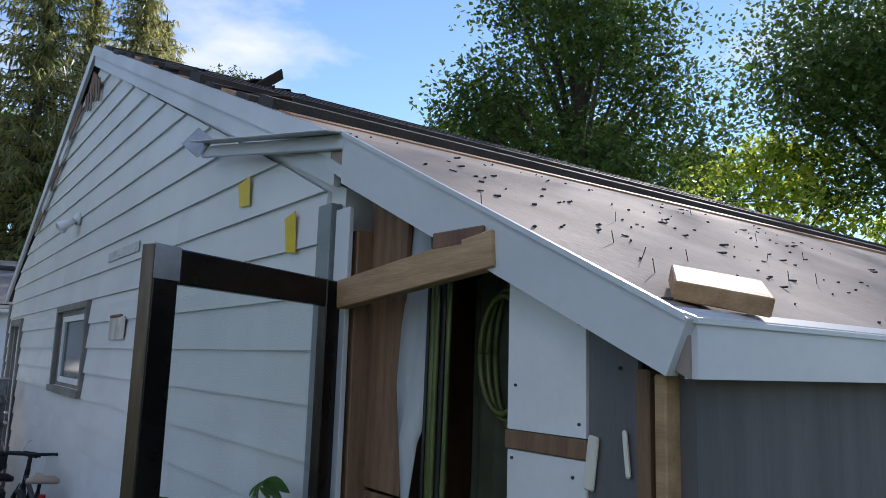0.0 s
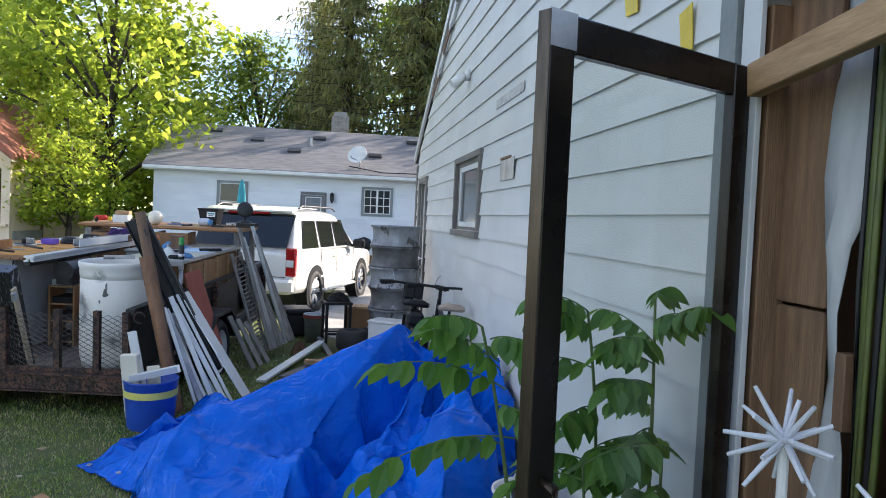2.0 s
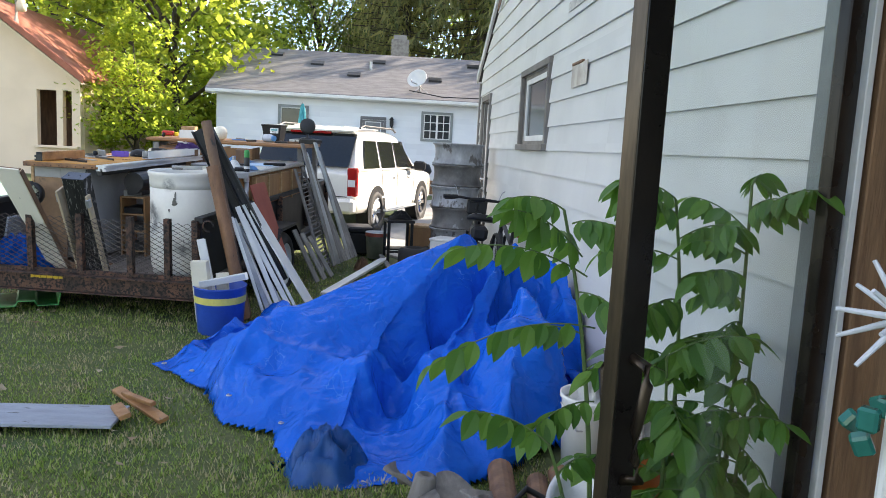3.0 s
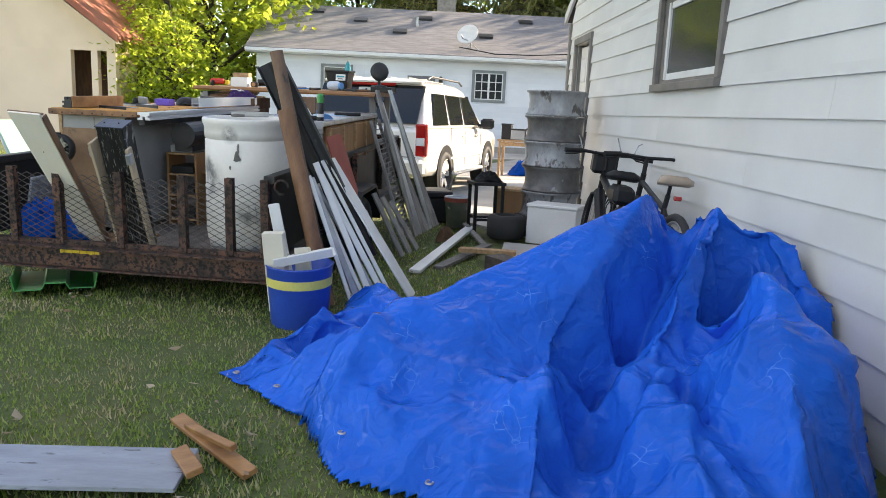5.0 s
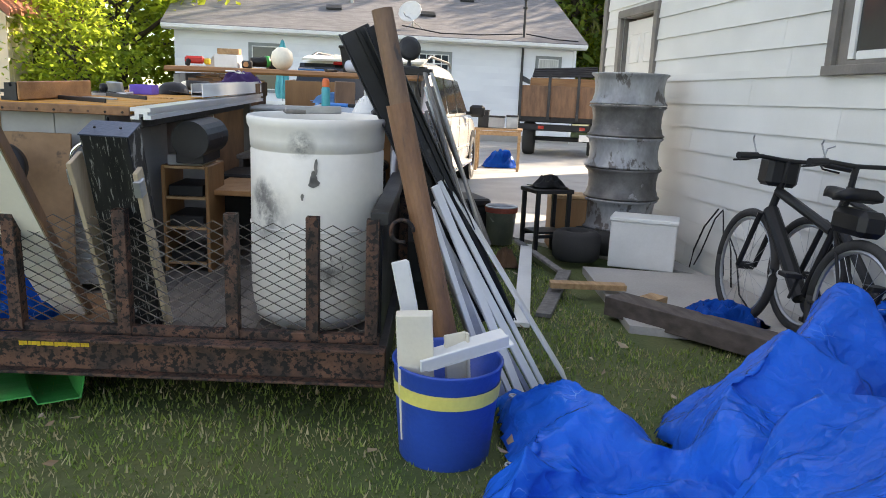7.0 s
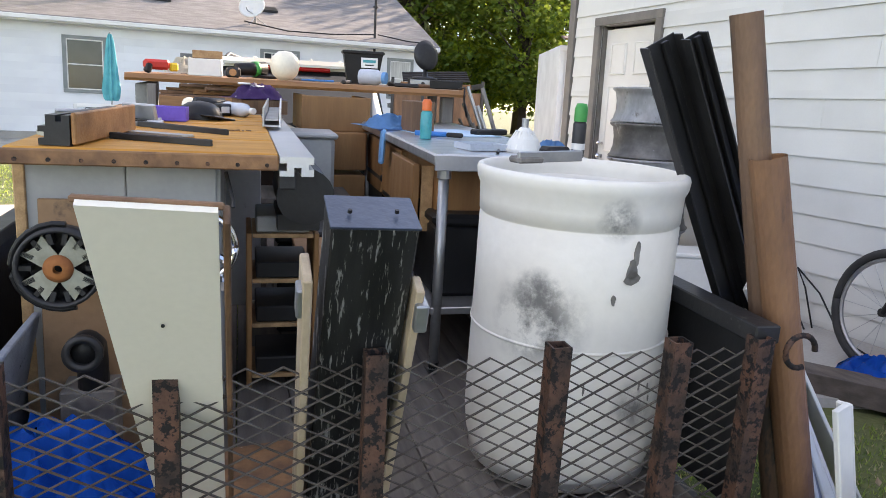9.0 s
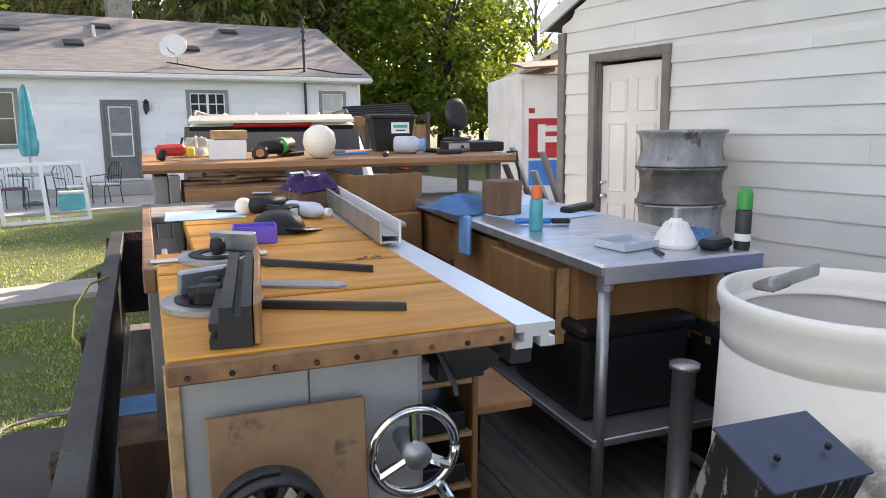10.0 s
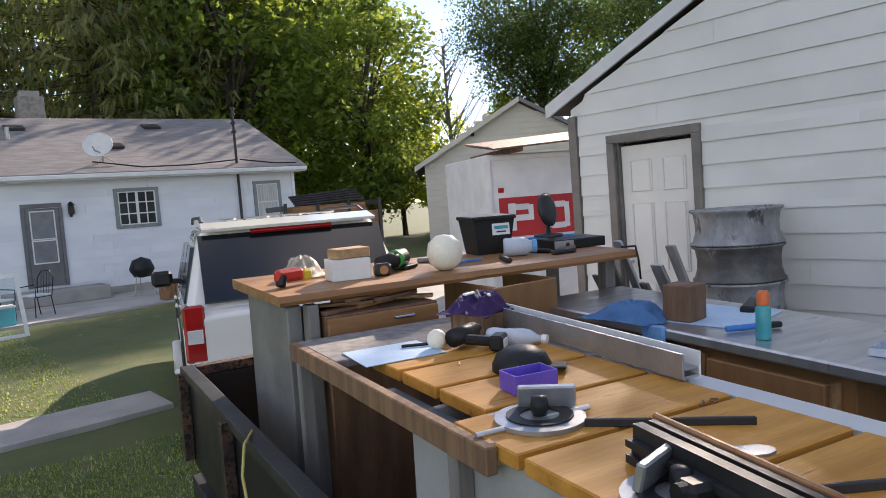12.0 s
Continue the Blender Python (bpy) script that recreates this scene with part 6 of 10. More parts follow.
def trailer():
    t = thing("utility_trailer", TR, "rusty black utility trailer with a mesh tailgate, heaped with tools", "trailer")
    for i in range(11):
        part("floor_plank", B((0.186, 4.2, 0.04), (-2.0 + 0.19 * i, 2.14, FL - 0.02), bevel=0.003), M_TRAILERWOOD, t)
    bm = B((2.2, 0.06, 0.13), (-1.06, -0.06, 0.275), bevel=0.004)
    beam = part("rear_beam", bm, M_RUST, t)
    part("flange", B((2.2, 0.07, 0.012), (-1.06, -0.10, 0.346), bevel=0.002), M_RUST, beam)
    part("flange", B((2.2, 0.07, 0.012), (-1.06, -0.10, 0.206), bevel=0.002), M_RUST, beam)
    for i in range(16):
        part("yellow_mark", B((0.013 if i % 3 else 0.018, 0.003, 0.02 if i % 4 else 0.026), (-1.42 + 0.0175 * i, -0.0925, 0.318), bevel=0), mat("yellow_print", (0.75, 0.5, 0.03), None, 6, 0.5) if i == 0 else bpy.data.materials["yellow_print"], beam)
    for x in (-2.12, 0.0):
        s = part("side_panel", B((0.02, 4.2, 0.52), (x, 2.14, 0.60), bevel=0.002), M_BLACK, t)
        part("top_rail", B((0.075, 4.28, 0.05), (x, 2.14, 0.86), bevel=0.004), M_DARKMETAL, s)
        part("side_beam", B((0.06, 4.22, 0.14), (x, 2.14, FL - 0.08), bevel=0.004), M_DARKMETAL, s)
        for y in (1.1, 2.1, 3.2, 4.2):
            part("stake", B((0.05, 0.05, 0.48), (x + (0.04 if x > -1 else -0.04), y, 0.62), bevel=0.003), M_RUST, s)
        k = 1 if x > -1 else -1
        for y in (1.60,):
            wheel(t, (x + k * 0.16, y, 0.20), 0.34, 0.2, k, M_VINYL, 0)
        bm = bmesh.new()
        prof = [(1.14, 0.28), (1.18, 0.50), (1.34, 0.62), (1.86, 0.62), (2.02, 0.50), (2.06, 0.28)]
        inn = [(2.03, 0.28), (1.99, 0.48), (1.84, 0.59), (1.36, 0.59), (1.21, 0.48), (1.17, 0.28)]
        prism(bm, prof + inn, "x", min(x + k * 0.05, x + k * 0.3), max(x + k * 0.05, x + k * 0.3))
        part("fender", bm, M_BLACK, t, "black wheel fender")
    part("front_panel", B((2.1, 0.03, 0.46), (-1.06, 4.22, 0.60), bevel=0.002), M_BLACK, t)
    part("front_rail", B((2.04, 0.07, 0.05), (-1.06, 4.24, 0.86), bevel=0.003), M_RUST, t)
    part("tongue", K((-2.0, 4.24, FL - 0.1), (-1.05, 5.55, FL - 0.08), 0.06, 0.12, (1, 0.8, 0)), M_RUST, t)
    part("tongue", K((-0.1, 4.24, FL - 0.1), (-1.0, 5.55, FL - 0.08), 0.06, 0.12, (-1, 0.8, 0)), M_RUST, t)
    part("jack", R((-0.75, 5.5, 0.0 - 0.2), (-0.75, 5.5, 0.75), 0.035), M_DARKMETAL, t)
    gate = part("tailgate", B((2.14, 0.04, 0.04), (-1.06, -0.0, 0.355), bevel=0.003), M_RUST, t, "rusty square-tube tailgate with expanded mesh")
    for x in (-0.025, -0.265, -0.59, -1.03, -1.47, -1.80, -2.1):
        h = 0.51
        bm = bmesh.new()
        for dx, dy, sx, sy in ((0, -0.0225, 0.05, 0.005), (0, 0.0225, 0.05, 0.005), (-0.0225, 0, 0.005, 0.04), (0.0225, 0, 0.005, 0.04)):
            box(bm, (sx, sy, h), (x + dx, -0.005 + dy, 0.35 + h / 2))
        part("gate_post", bm, M_RUST, gate, "hollow square steel post")
    # expanded metal: diamonds 80 x 42 mm
    verts, faces = [], []
    dw, dh, r = 0.080, 0.0210, 0.0015
    nx, nz = int(2.1 / dw), int(0.475 / dh)
    for i in range(nx):
        for j in range(nz):
            x0, z0 = -2.11 + i * dw + (dw / 2 if j % 2 else 0), 0.36 + j * dh
            top = 0.5 + 0.5 * noise.noise((x0 * 3, 0, 7))
            for sx in (-1, 1):
                a, b = Vector((x0, 0.022, z0)), Vector((x0 + sx * dw / 2, 0.022, z0 + dh))
                d = (b - a).normalized()
                nrm = Vector((-d.z, 0, d.x)) * r
                q = Vector((0, 0.003, 0))
                k = len(verts)
                for p in (a - nrm - q, a + nrm - q, a + nrm + q, a - nrm + q, b - nrm - q, b + nrm - q, b + nrm + q, b - nrm + q):
                    verts.append(p)
                for f in ((0, 1, 5, 4), (1, 2, 6, 5), (2, 3, 7, 6), (3, 0, 4, 7)):
                    faces.append(tuple(k + v for v in f))
    me = bpy.data.meshes.new("expanded_mesh")
    me.from_pydata(verts, [], faces)
    me.materials.append(M_MESH)
    ob = new("expanded_mesh", me)
    ob.parent = gate
    tagged(ob, "dark diamond-shaped expanded metal mesh", kind="stuff")
    ring = [(0.09 + 0.045 * math.cos(a), -0.02, 0.82 + 0.045 * math.sin(a)) for a in [i * math.tau / 20 for i in range(17)]]
    part("ring_hook", T(ring, 0.008), M_RUST, gate, smooth=True)


trailer()


def drum():
    b = thing("plastic_drum", TR @ Matrix.Translation((-0.33, 0.50, FL)), "white plastic drum with scuffs standing open on the trailer", "drum")
    H = 0.945
    prof = [(0, 0.0), (0.215, 0.0), (0.245, 0.012), (0.268, 0.045), (0.284, 0.10), (0.292, 0.17), (0.291, 0.36), (0.288, 0.60), (0.287, 0.795), (0.281, 0.799), (0.281, 0.803), (0.288, 0.808), (0.290, 0.85), (0.291, 0.885), (0.300, 0.905), (0.303, 0.93), (0.299, 0.942), (0.290, H), (0.283, 0.940), (0.276, 0.91), (0.274, 0.6), (0.272, 0.03), (0, 0.02)]
    prof = [(r * 1.04, z) for r, z in prof]
    part("shell", L(prof, 56), M_BARREL, b, smooth=True)
    part("rim_ring", L([(0.288, 0.88), (0.262, 0.872), (0.262, 0.88), (0.288, 0.89)], 56), M_BARREL, b, smooth=True)
    part("seam", L([(0.3023, 0.46), (0.306, 0.463), (0.306, 0.467), (0.3023, 0.47)], 56), M_BARREL, b, smooth=True)
    part("lever", K((-0.17, 0.10, 0.958), (0.08, 0.18, 0.962), 0.035, 0.014, (0, 0, 1)), M_GALV, b)
    part("rag", B((0.1, 0.06, 0.02), (-0.13, 0.13, 0.95), (0, 0, 20), bevel=0.006), M_GREYWOOD, b)
    m_patch = mat("scuff_paint", (0.20, 0.19, 0.175), (0.12, 0.115, 0.105), 14, 0.7)
    # chipped marks on the shell, slightly proud
    for ang, z, w, h in ((-84, 0.705, 0.03, 0.06), (-82, 0.75, 0.015, 0.07), (-70, 0.36, 0.006, 0.03), (-62, 0.35, 0.006, 0.02), (-84, 0.685, 0.045, 0.045), (-93, 0.62, 0.012, 0.03), (-60, 0.31, 0.006, 0.02), (-104, 0.36, 0.006, 0.035)):
        a = radians(ang)
        bm = bmesh.new()
        prism(bm, [(0.5 * w * math.cos(k) * (1 + 0.3 * math.sin(3 * k + z * 40)), 0.5 * h * math.sin(k)) for k in [i * math.tau / 12 for i in range(12)]], "y", -0.3045, -0.299, Matrix.Translation((0, 0, z)))
        bmesh.ops.rotate(bm, verts=bm.verts, cent=(0, 0, 0), matrix=Matrix.Rotation(a + math.pi / 2, 3, "Z"))
        part("chip", bm, m_patch, b)


drum()


def saw_table():
    s = thing("table_saw", TR, "old table saw with an orange varnished board top and grey cabinet", "table saw")
    z = 1.225
    ys = [0.60, 1.00, 1.34, 1.65, 1.93, 2.18, 2.42]
    for a, b in zip(ys, ys[1:]):
        lx = -1.915 if a < 1.5 else -1.80
        part("top_board", B((-1.216 - lx, b - a - 0.026, 0.04), ((lx - 1.216) / 2, (a + b) / 2, z - 0.02), bevel=0.004), M_ORANGEWOOD, s)
    part("front_edge", B((0.70, 0.016, 0.042), (-1.566, 0.592, z - 0.024), bevel=0.004), M_EDGEWOOD, s, "chipped worn front edge")
    for i in range(9):
        part("screw", R((-1.88 + 0.079 * i, 0.586, z - 0.03), (-1.88 + 0.079 * i, 0.58, z - 0.03), 0.006, seg=8), M_RUST, s)
    # cabinet
    part("cabinet_panel", B((0.26, 0.012, 0.86), (-1.765, 0.72, 0.75), bevel=0.003), M_CAB, s)
    part("cabinet_panel", B((0.245, 0.012, 0.86), (-1.51, 0.72, 0.75), bevel=0.003), M_CAB, s)
    part("cabinet_side", B((0.02, 1.2, 0.88), (-1.885, 1.32, 0.75), bevel=0.003), M_CAB, s)
    part("cabinet_edge", B((0.03, 0.02, 0.86), (-1.905, 0.715, 0.75), bevel=0.003), M_LUMBER, s)
    part("cabinet_side", B((0.02, 0.75, 0.88), (-1.385, 1.1, 0.75), bevel=0.003), M_CAB, s)
    part("cabinet_back", B((0.6, 0.02, 0.8), (-1.53, 1.9, 0.78), bevel=0.003), M_CAB, s)
    for k in range(5):
        part("louvre", B((0.16, 0.012, 0.02), (-1.5, 0.708, 0.45 + 0.045 * k), (20, 0, 0), bevel=0.003), M_CAB, s)
    part("motor", R((-1.1, 1.05, 1.03), (-1.1, 1.42, 1.03), 0.10, seg=20), M_DARKMETAL, s)
    part("motor_foot", B((0.15, 0.3, 0.06), (-1.12, 1.25, 0.93)), M_DARKMETAL, s)
    part("under_rail", B((0.05, 1.8, 0.05), (-1.19, 1.5, 1.15)), M_DARKMETAL, s)
    hw = part("hand_wheel", T([(-1.43 + 0.095 * math.cos(a), 0.63, 0.95 + 0.095 * math.sin(a)) for a in [i * math.tau / 32 for i in range(33)]], 0.012), M_CHROME, s, "polished steel hand wheel", smooth=True)
    part("hub", R((-1.43, 0.60, 0.95), (-1.43, 0.72, 0.95), 0.03, 0.022, 16), M_GALV, hw, smooth=True)
    for k in range(3):
        a = radians(90 + 120 * k)
        part("spoke", T([(-1.43, 0.62, 0.95), (-1.43 + 0.09 * math.cos(a), 0.63, 0.95 + 0.09 * math.sin(a))], 0.012, 8), M_CHROME, hw)
    part("crank_knob", R((-1.37, 0.63, 0.86), (-1.37, 0.57, 0.85), 0.014), M_CHROME, hw)
    part("lever", T([(-1.36, 0.68, 1.16), (-1.34, 0.62, 1.09), (-1.34, 0.61, 1.07)], 0.006), M_DARKMETAL, s)
    # aluminium rail along the right edge: a T-slot section
    sec = [(0, 0), (0.095, 0), (0.095, -0.02), (0.08, -0.02), (0.08, -0.035), (0.095, -0.035), (0.095, -0.055), (0.06, -0.055), (0.06, -0.03), (0.04, -0.03), (0.04, -0.055), (0, -0.055), (0, -0.04), (0.02, -0.04), (0.02, -0.018), (0, -0.018)]
    part("slot_rail", P([(x - 1.213, v + z - 0.005) for x, v in sec], "y", 0.585, 2.75), mat("anodised_aluminium", (0.68, 0.69, 0.70), (0.6, 0.61, 0.62), 3, 0.35, metal=0.4, bump=0.02, grain=0.05), s, "white aluminium slot rail")
    # outfeed extension frame at the far left
    part("frame_bar", B((0.035, 1.45, 0.07), (-1.935, 2.15, z - 0.035)), M_STUD, s)
    part("frame_bar", B((0.06, 0.035, 0.06), (-1.90, 1.46, z - 0.03)), M_LUMBER, s)
    part("outfeed_board", B((0.72, 0.42, 0.03), (-1.56, 2.66, z - 0.015), bevel=0.004), M_GREYWOOD, s)
    part("slide_rod", R((-1.93, 1.50, z + 0.004), (-1.6, 1.48, z + 0.012), 0.008), M_STEEL, s)
    part("slide_rod", R((-1.92, 1.62, z - 0.02), (-1.62, 1.62, z + 0.01), 0.01), M_STEEL, s)
    for x, y in ((-1.92, 2.8), (-1.92, 1.6), (-1.25, 2.8)):
        part("leg", B((0.05, 0.05, 0.88), (x, y, 0.74)), M_GREYWOOD, s)
    # added black strip stands in for the shade down in the open gap
    part("dark_gap", B((0.08, 0.5, 0.02), (-1.875, 1.9, z - 0.05)), M_BLACK, s)
    part("inner_shelf", B((0.3, 0.5, 0.03), (-0.95, 1.5, 0.72)), M_DRAWER, s)


saw_table()


def steel_bench():
    t = thing("steel_bench", TR, "stainless steel work bench with tube legs on the trailer", "bench")
    z = 1.185
    part("top", B((0.64, 1.97, 0.045), (-0.30, 2.13, z - 0.0225), bevel=0.008), M_STEEL, t)
    part("lip", B((0.64, 0.012, 0.06), (-0.30, 1.14, z - 0.032), bevel=0.003), M_STEEL, t)
    for x, y in ((-0.56, 1.22), (-0.03, 1.22), (-0.56, 3.02), (-0.03, 3.02)):
        lg = part("leg", R((x, y, FL + 0.02), (x, y, z - 0.05), 0.021, seg=16), M_GALV, t, smooth=True)
        part("collar", R((x, y, z - 0.10), (x, y, z - 0.045), 0.028, seg=16), M_STEEL, lg)
        part("foot", R((x, y, FL), (x, y, FL + 0.05), 0.018, 0.024, 12), M_BLACK, lg)
    part("under_shelf", B((0.58, 1.85, 0.03), (-0.30, 2.13, 0.55), bevel=0.004), M_GALV, t)
    c = thing("drawer_cabinet", TR, "brown plywood drawer cabinet under the steel bench", "cabinet")
    part("body", B((0.52, 1.62, 0.34), (-0.27, 2.24, z - 0.225), bevel=0.004), M_DRAWER, c)
    for i, y in enumerate((1.72, 2.26, 2.80)):
        d = part("drawer", B((0.03, 0.48, 0.29), (-0.548 - (0.06 if i == 0 else 0), y, z - 0.225), bevel=0.004), M_DRAWER, c)
        part("dovetail_edge", B((0.05, 0.012, 0.28), (-0.53 - (0.03 if i == 0 else 0), y - 0.235, z - 0.225), bevel=0), M_LUMBER, d)
    for i in range(4):
        part("right_panel", B((0.03, 0.36, 0.30), (0.0, 1.55 + 0.42 * i, z - 0.22), bevel=0.004), M_DRAWER, c)
        part("divider", B((0.04, 0.03, 0.33), (0.008, 1.34 + 0.42 * i, z - 0.225), bevel=0.002), M_LUMBER, c)
    for i, (y, h) in enumerate(((1.6, 0.36), (2.2, 0.30), (2.8, 0.36))):
        bx = thing("black_storage_tote", TR @ Matrix.Translation((-0.32, y, 0.566)), "black plastic storage tote under the steel bench", "storage box", group="totes under the bench")
        part("body", B((0.46, 0.52, h - 0.05), (0, 0, (h - 0.05) / 2), bevel=0.02), M_BLACK, bx)
        part("lid", B((0.49, 0.55, 0.05), (0, 0, h - 0.03), bevel=0.015), M_BLACK, bx)


steel_bench()


def front_shelf():
    s = thing("slab_shelf", TR, "thick stained wooden slab shelf across the trailer front", "shelf")
    bm = bmesh.new()
    n = 24
    z0, z1 = 1.345, 1.392
    rows = []
    for i in range(n + 1):
        x = -1.94 + 1.98 * i / n
        w = 0.02 * noise.noise((x * 3, 1, 1)) + 0.012 * noise.noise((x * 11, 2, 1))
        rows.append([bm.verts.new(p) for p in ((x, 3.0 + w, z0 + 0.006), (x, 2.99 + w, z0 + 0.022), (x, 3.005 + w, z1), (x, 3.8, z1), (x, 3.8, z0))])
    for a, b in zip(rows, rows[1:]):
        for k in range(5):
            bm.faces.new((a[k], a[(k + 1) % 5], b[(k + 1) % 5], b[k]))
    bm.faces.new(rows[0])
    bm.faces.new(rows[-1][::-1])
    part("slab", bm, M_SHELFWOOD, s)
    part("end_panel", B((0.07, 0.62, 1.05), (-1.86, 3.38, 0.81), bevel=0.006), mat("grey_sheet_metal", (0.24, 0.24, 0.235), (0.17, 0.17, 0.168), 4, 0.5, metal=0.3, grain=0.3), s, "grey metal end panel")
    part("end_post", B((0.05, 0.07, 0.96), (-1.80, 3.03, 0.86)), M_GREYWOOD, s)
    part("right_post", B((0.07, 0.07, 0.97), (-0.04, 3.16, 0.86)), M_GREYWOOD, s)
    part("right_post", B((0.06, 0.06, 0.97), (0.0, 3.7, 0.86)), M_GREYWOOD, s)
    d = thing("tool_chest", TR, "long brown wooden tool chest below the slab shelf", "chest")
    part("body", B((0.54, 0.36, 0.11), (-1.49, 3.15, 1.232)), M_OLDWOOD, d)
    part("drawer_front", B((0.53, 0.02, 0.085), (-1.49, 2.96, 1.235)), M_SHELFWOOD, d)
    part("pull", B((0.10, 0.02, 0.012), (-1.40, 2.945, 1.245), bevel=0.004), M_CHROME, d)
    part("stand", B((0.52, 0.34, 0.896), (-1.49, 3.15, 0.728)), M_OLDWOOD, d)
    c = thing("wooden_crate", TR, "open brown plywood crate beside the steel bench", "crate")
    part("front", B((0.40, 0.02, 0.20), (-0.78, 2.90, 1.22), (0, 0, 6)), M_DRAWER, c)
    part("side", B((0.02, 0.4, 0.20), (-0.97, 3.1, 1.22), (0, 0, 6)), M_DRAWER, c)
    part("side", B((0.02, 0.4, 0.20), (-0.60, 3.12, 1.22), (0, 0, 6)), M_DRAWER, c)
    part("bottom", B((0.38, 0.4, 0.02), (-0.79, 3.1, 1.13), (0, 0, 6)), M_DRAWER, c)
    for k in range(3):
        part("drawer", B((0.4, 0.3, 0.22), (-0.80, 2.99, 0.56 + 0.25 * k - 0.05), bevel=0.006), M_DRAWER, c)


front_shelf()


# ---- tarpaulin heap ----
def seg_dist(x, y, ax, ay, bx, by):
    """Distance to the segment, and how far along it the nearest point lies (arrays)."""
    dx, dy = bx - ax, by - ay
    t = np.clip(((x - ax) * dx + (y - ay) * dy) / (dx * dx + dy * dy), 0, 1)
    return np.hypot(x - ax - t * dx, y - ay - t * dy), t


def facets(u, v, cell, seed, power=2.2):
    """Crisp folds: the upper envelope of many small tilted patches, about -1 to 1."""
    rng = np.random.default_rng(seed)
    n = 64
    off, hgt, gr = rng.random((n, n, 2)), rng.uniform(-1, 1, (n, n)), rng.uniform(-1.15, 1.15, (n, n, 2))
    iu, iv = np.floor(u / cell).astype(int), np.floor(v / cell).astype(int)
    best = np.full_like(u, -9.0)
    for di in range(-2, 3):
        for dj in range(-2, 3):
            a, b = (iu + di) % n, (iv + dj) % n
            du, dv = u / cell - (iu + di + off[a, b, 0]), v / cell - (iv + dj + off[a, b, 1])
            best = np.maximum(best, hgt[a, b] + gr[a, b, 0] * du + gr[a, b, 1] * dv - power * (du * du + dv * dv))
    return best


# ridges of the heap: from, to (x, y, height), reach on either side of the line
RIDGES = ((-0.70, 4.90, 0.42, 0.58, 5.44, 0.98, 1.10, 0.62), (0.58, 5.44, 0.98, 1.14, 5.20, 0.74, 0.85, 0.60), (0.86, 4.98, 0.76, 0.62, 4.05, 0.42, 0.55, 0.62), (-1.10, 6.42, 0.20, -0.62, 6.16, 0.30, 0.42, 0.42),
          (-0.66, 4.86, 0.38, -1.25, 5.18, 0.16, 0.55, 0.45), (-0.1, 4.62, 0.36, -0.28, 3.85, 0.14, 0.42, 0.40), (-0.35, 6.05, 0.36, 0.85, 6.75, 0.52, 0.55, 0.55), (-1.45, 5.35, 0.10, -1.10, 6.0, 0.20, 0.30, 0.35),
          (0.40, 4.60, 0.34, 0.25, 3.80, 0.20, 0.34, 0.34))


def heap_height(x, y):
    """The heap under the sheet: one long taut slope up to a peak, lobes by the wall, gullies between."""
    h = np.full_like(x, 0.02)
    for ax, ay, az, bx, by, bz, front, back in RIDGES:
        d, t = seg_dist(x, y, ax, ay, bx, by)
        side = (bx - ax) * (y - ay) - (by - ay) * (x - ax)
        r = np.where(side > 0, back, front)
        h = np.maximum(h, (az + (bz - az) * t) * np.maximum(0, 1 - (d / r) ** 1.12))
    for ax, ay, bx, by, deep, wide in ((0.66, 5.40, 0.34, 4.98, 0.42, 0.15), (0.34, 4.98, 0.10, 4.66, 0.30, 0.16), (0.10, 4.66, -0.05, 4.15, 0.16, 0.16), (0.90, 5.2, 0.74, 4.85, 0.34, 0.12), (0.95, 5.1, 0.98, 4.3, 0.26, 0.12), (-0.98, 5.62, -0.66, 5.72, 0.22, 0.2), (0.40, 4.45, 0.50, 3.8, 0.12, 0.10)):
        d, t = seg_dist(x, y, ax, ay, bx, by)
        h = h - deep * np.maximum(0, 1 - d / wide)
    return np.maximum(h, 0.015)


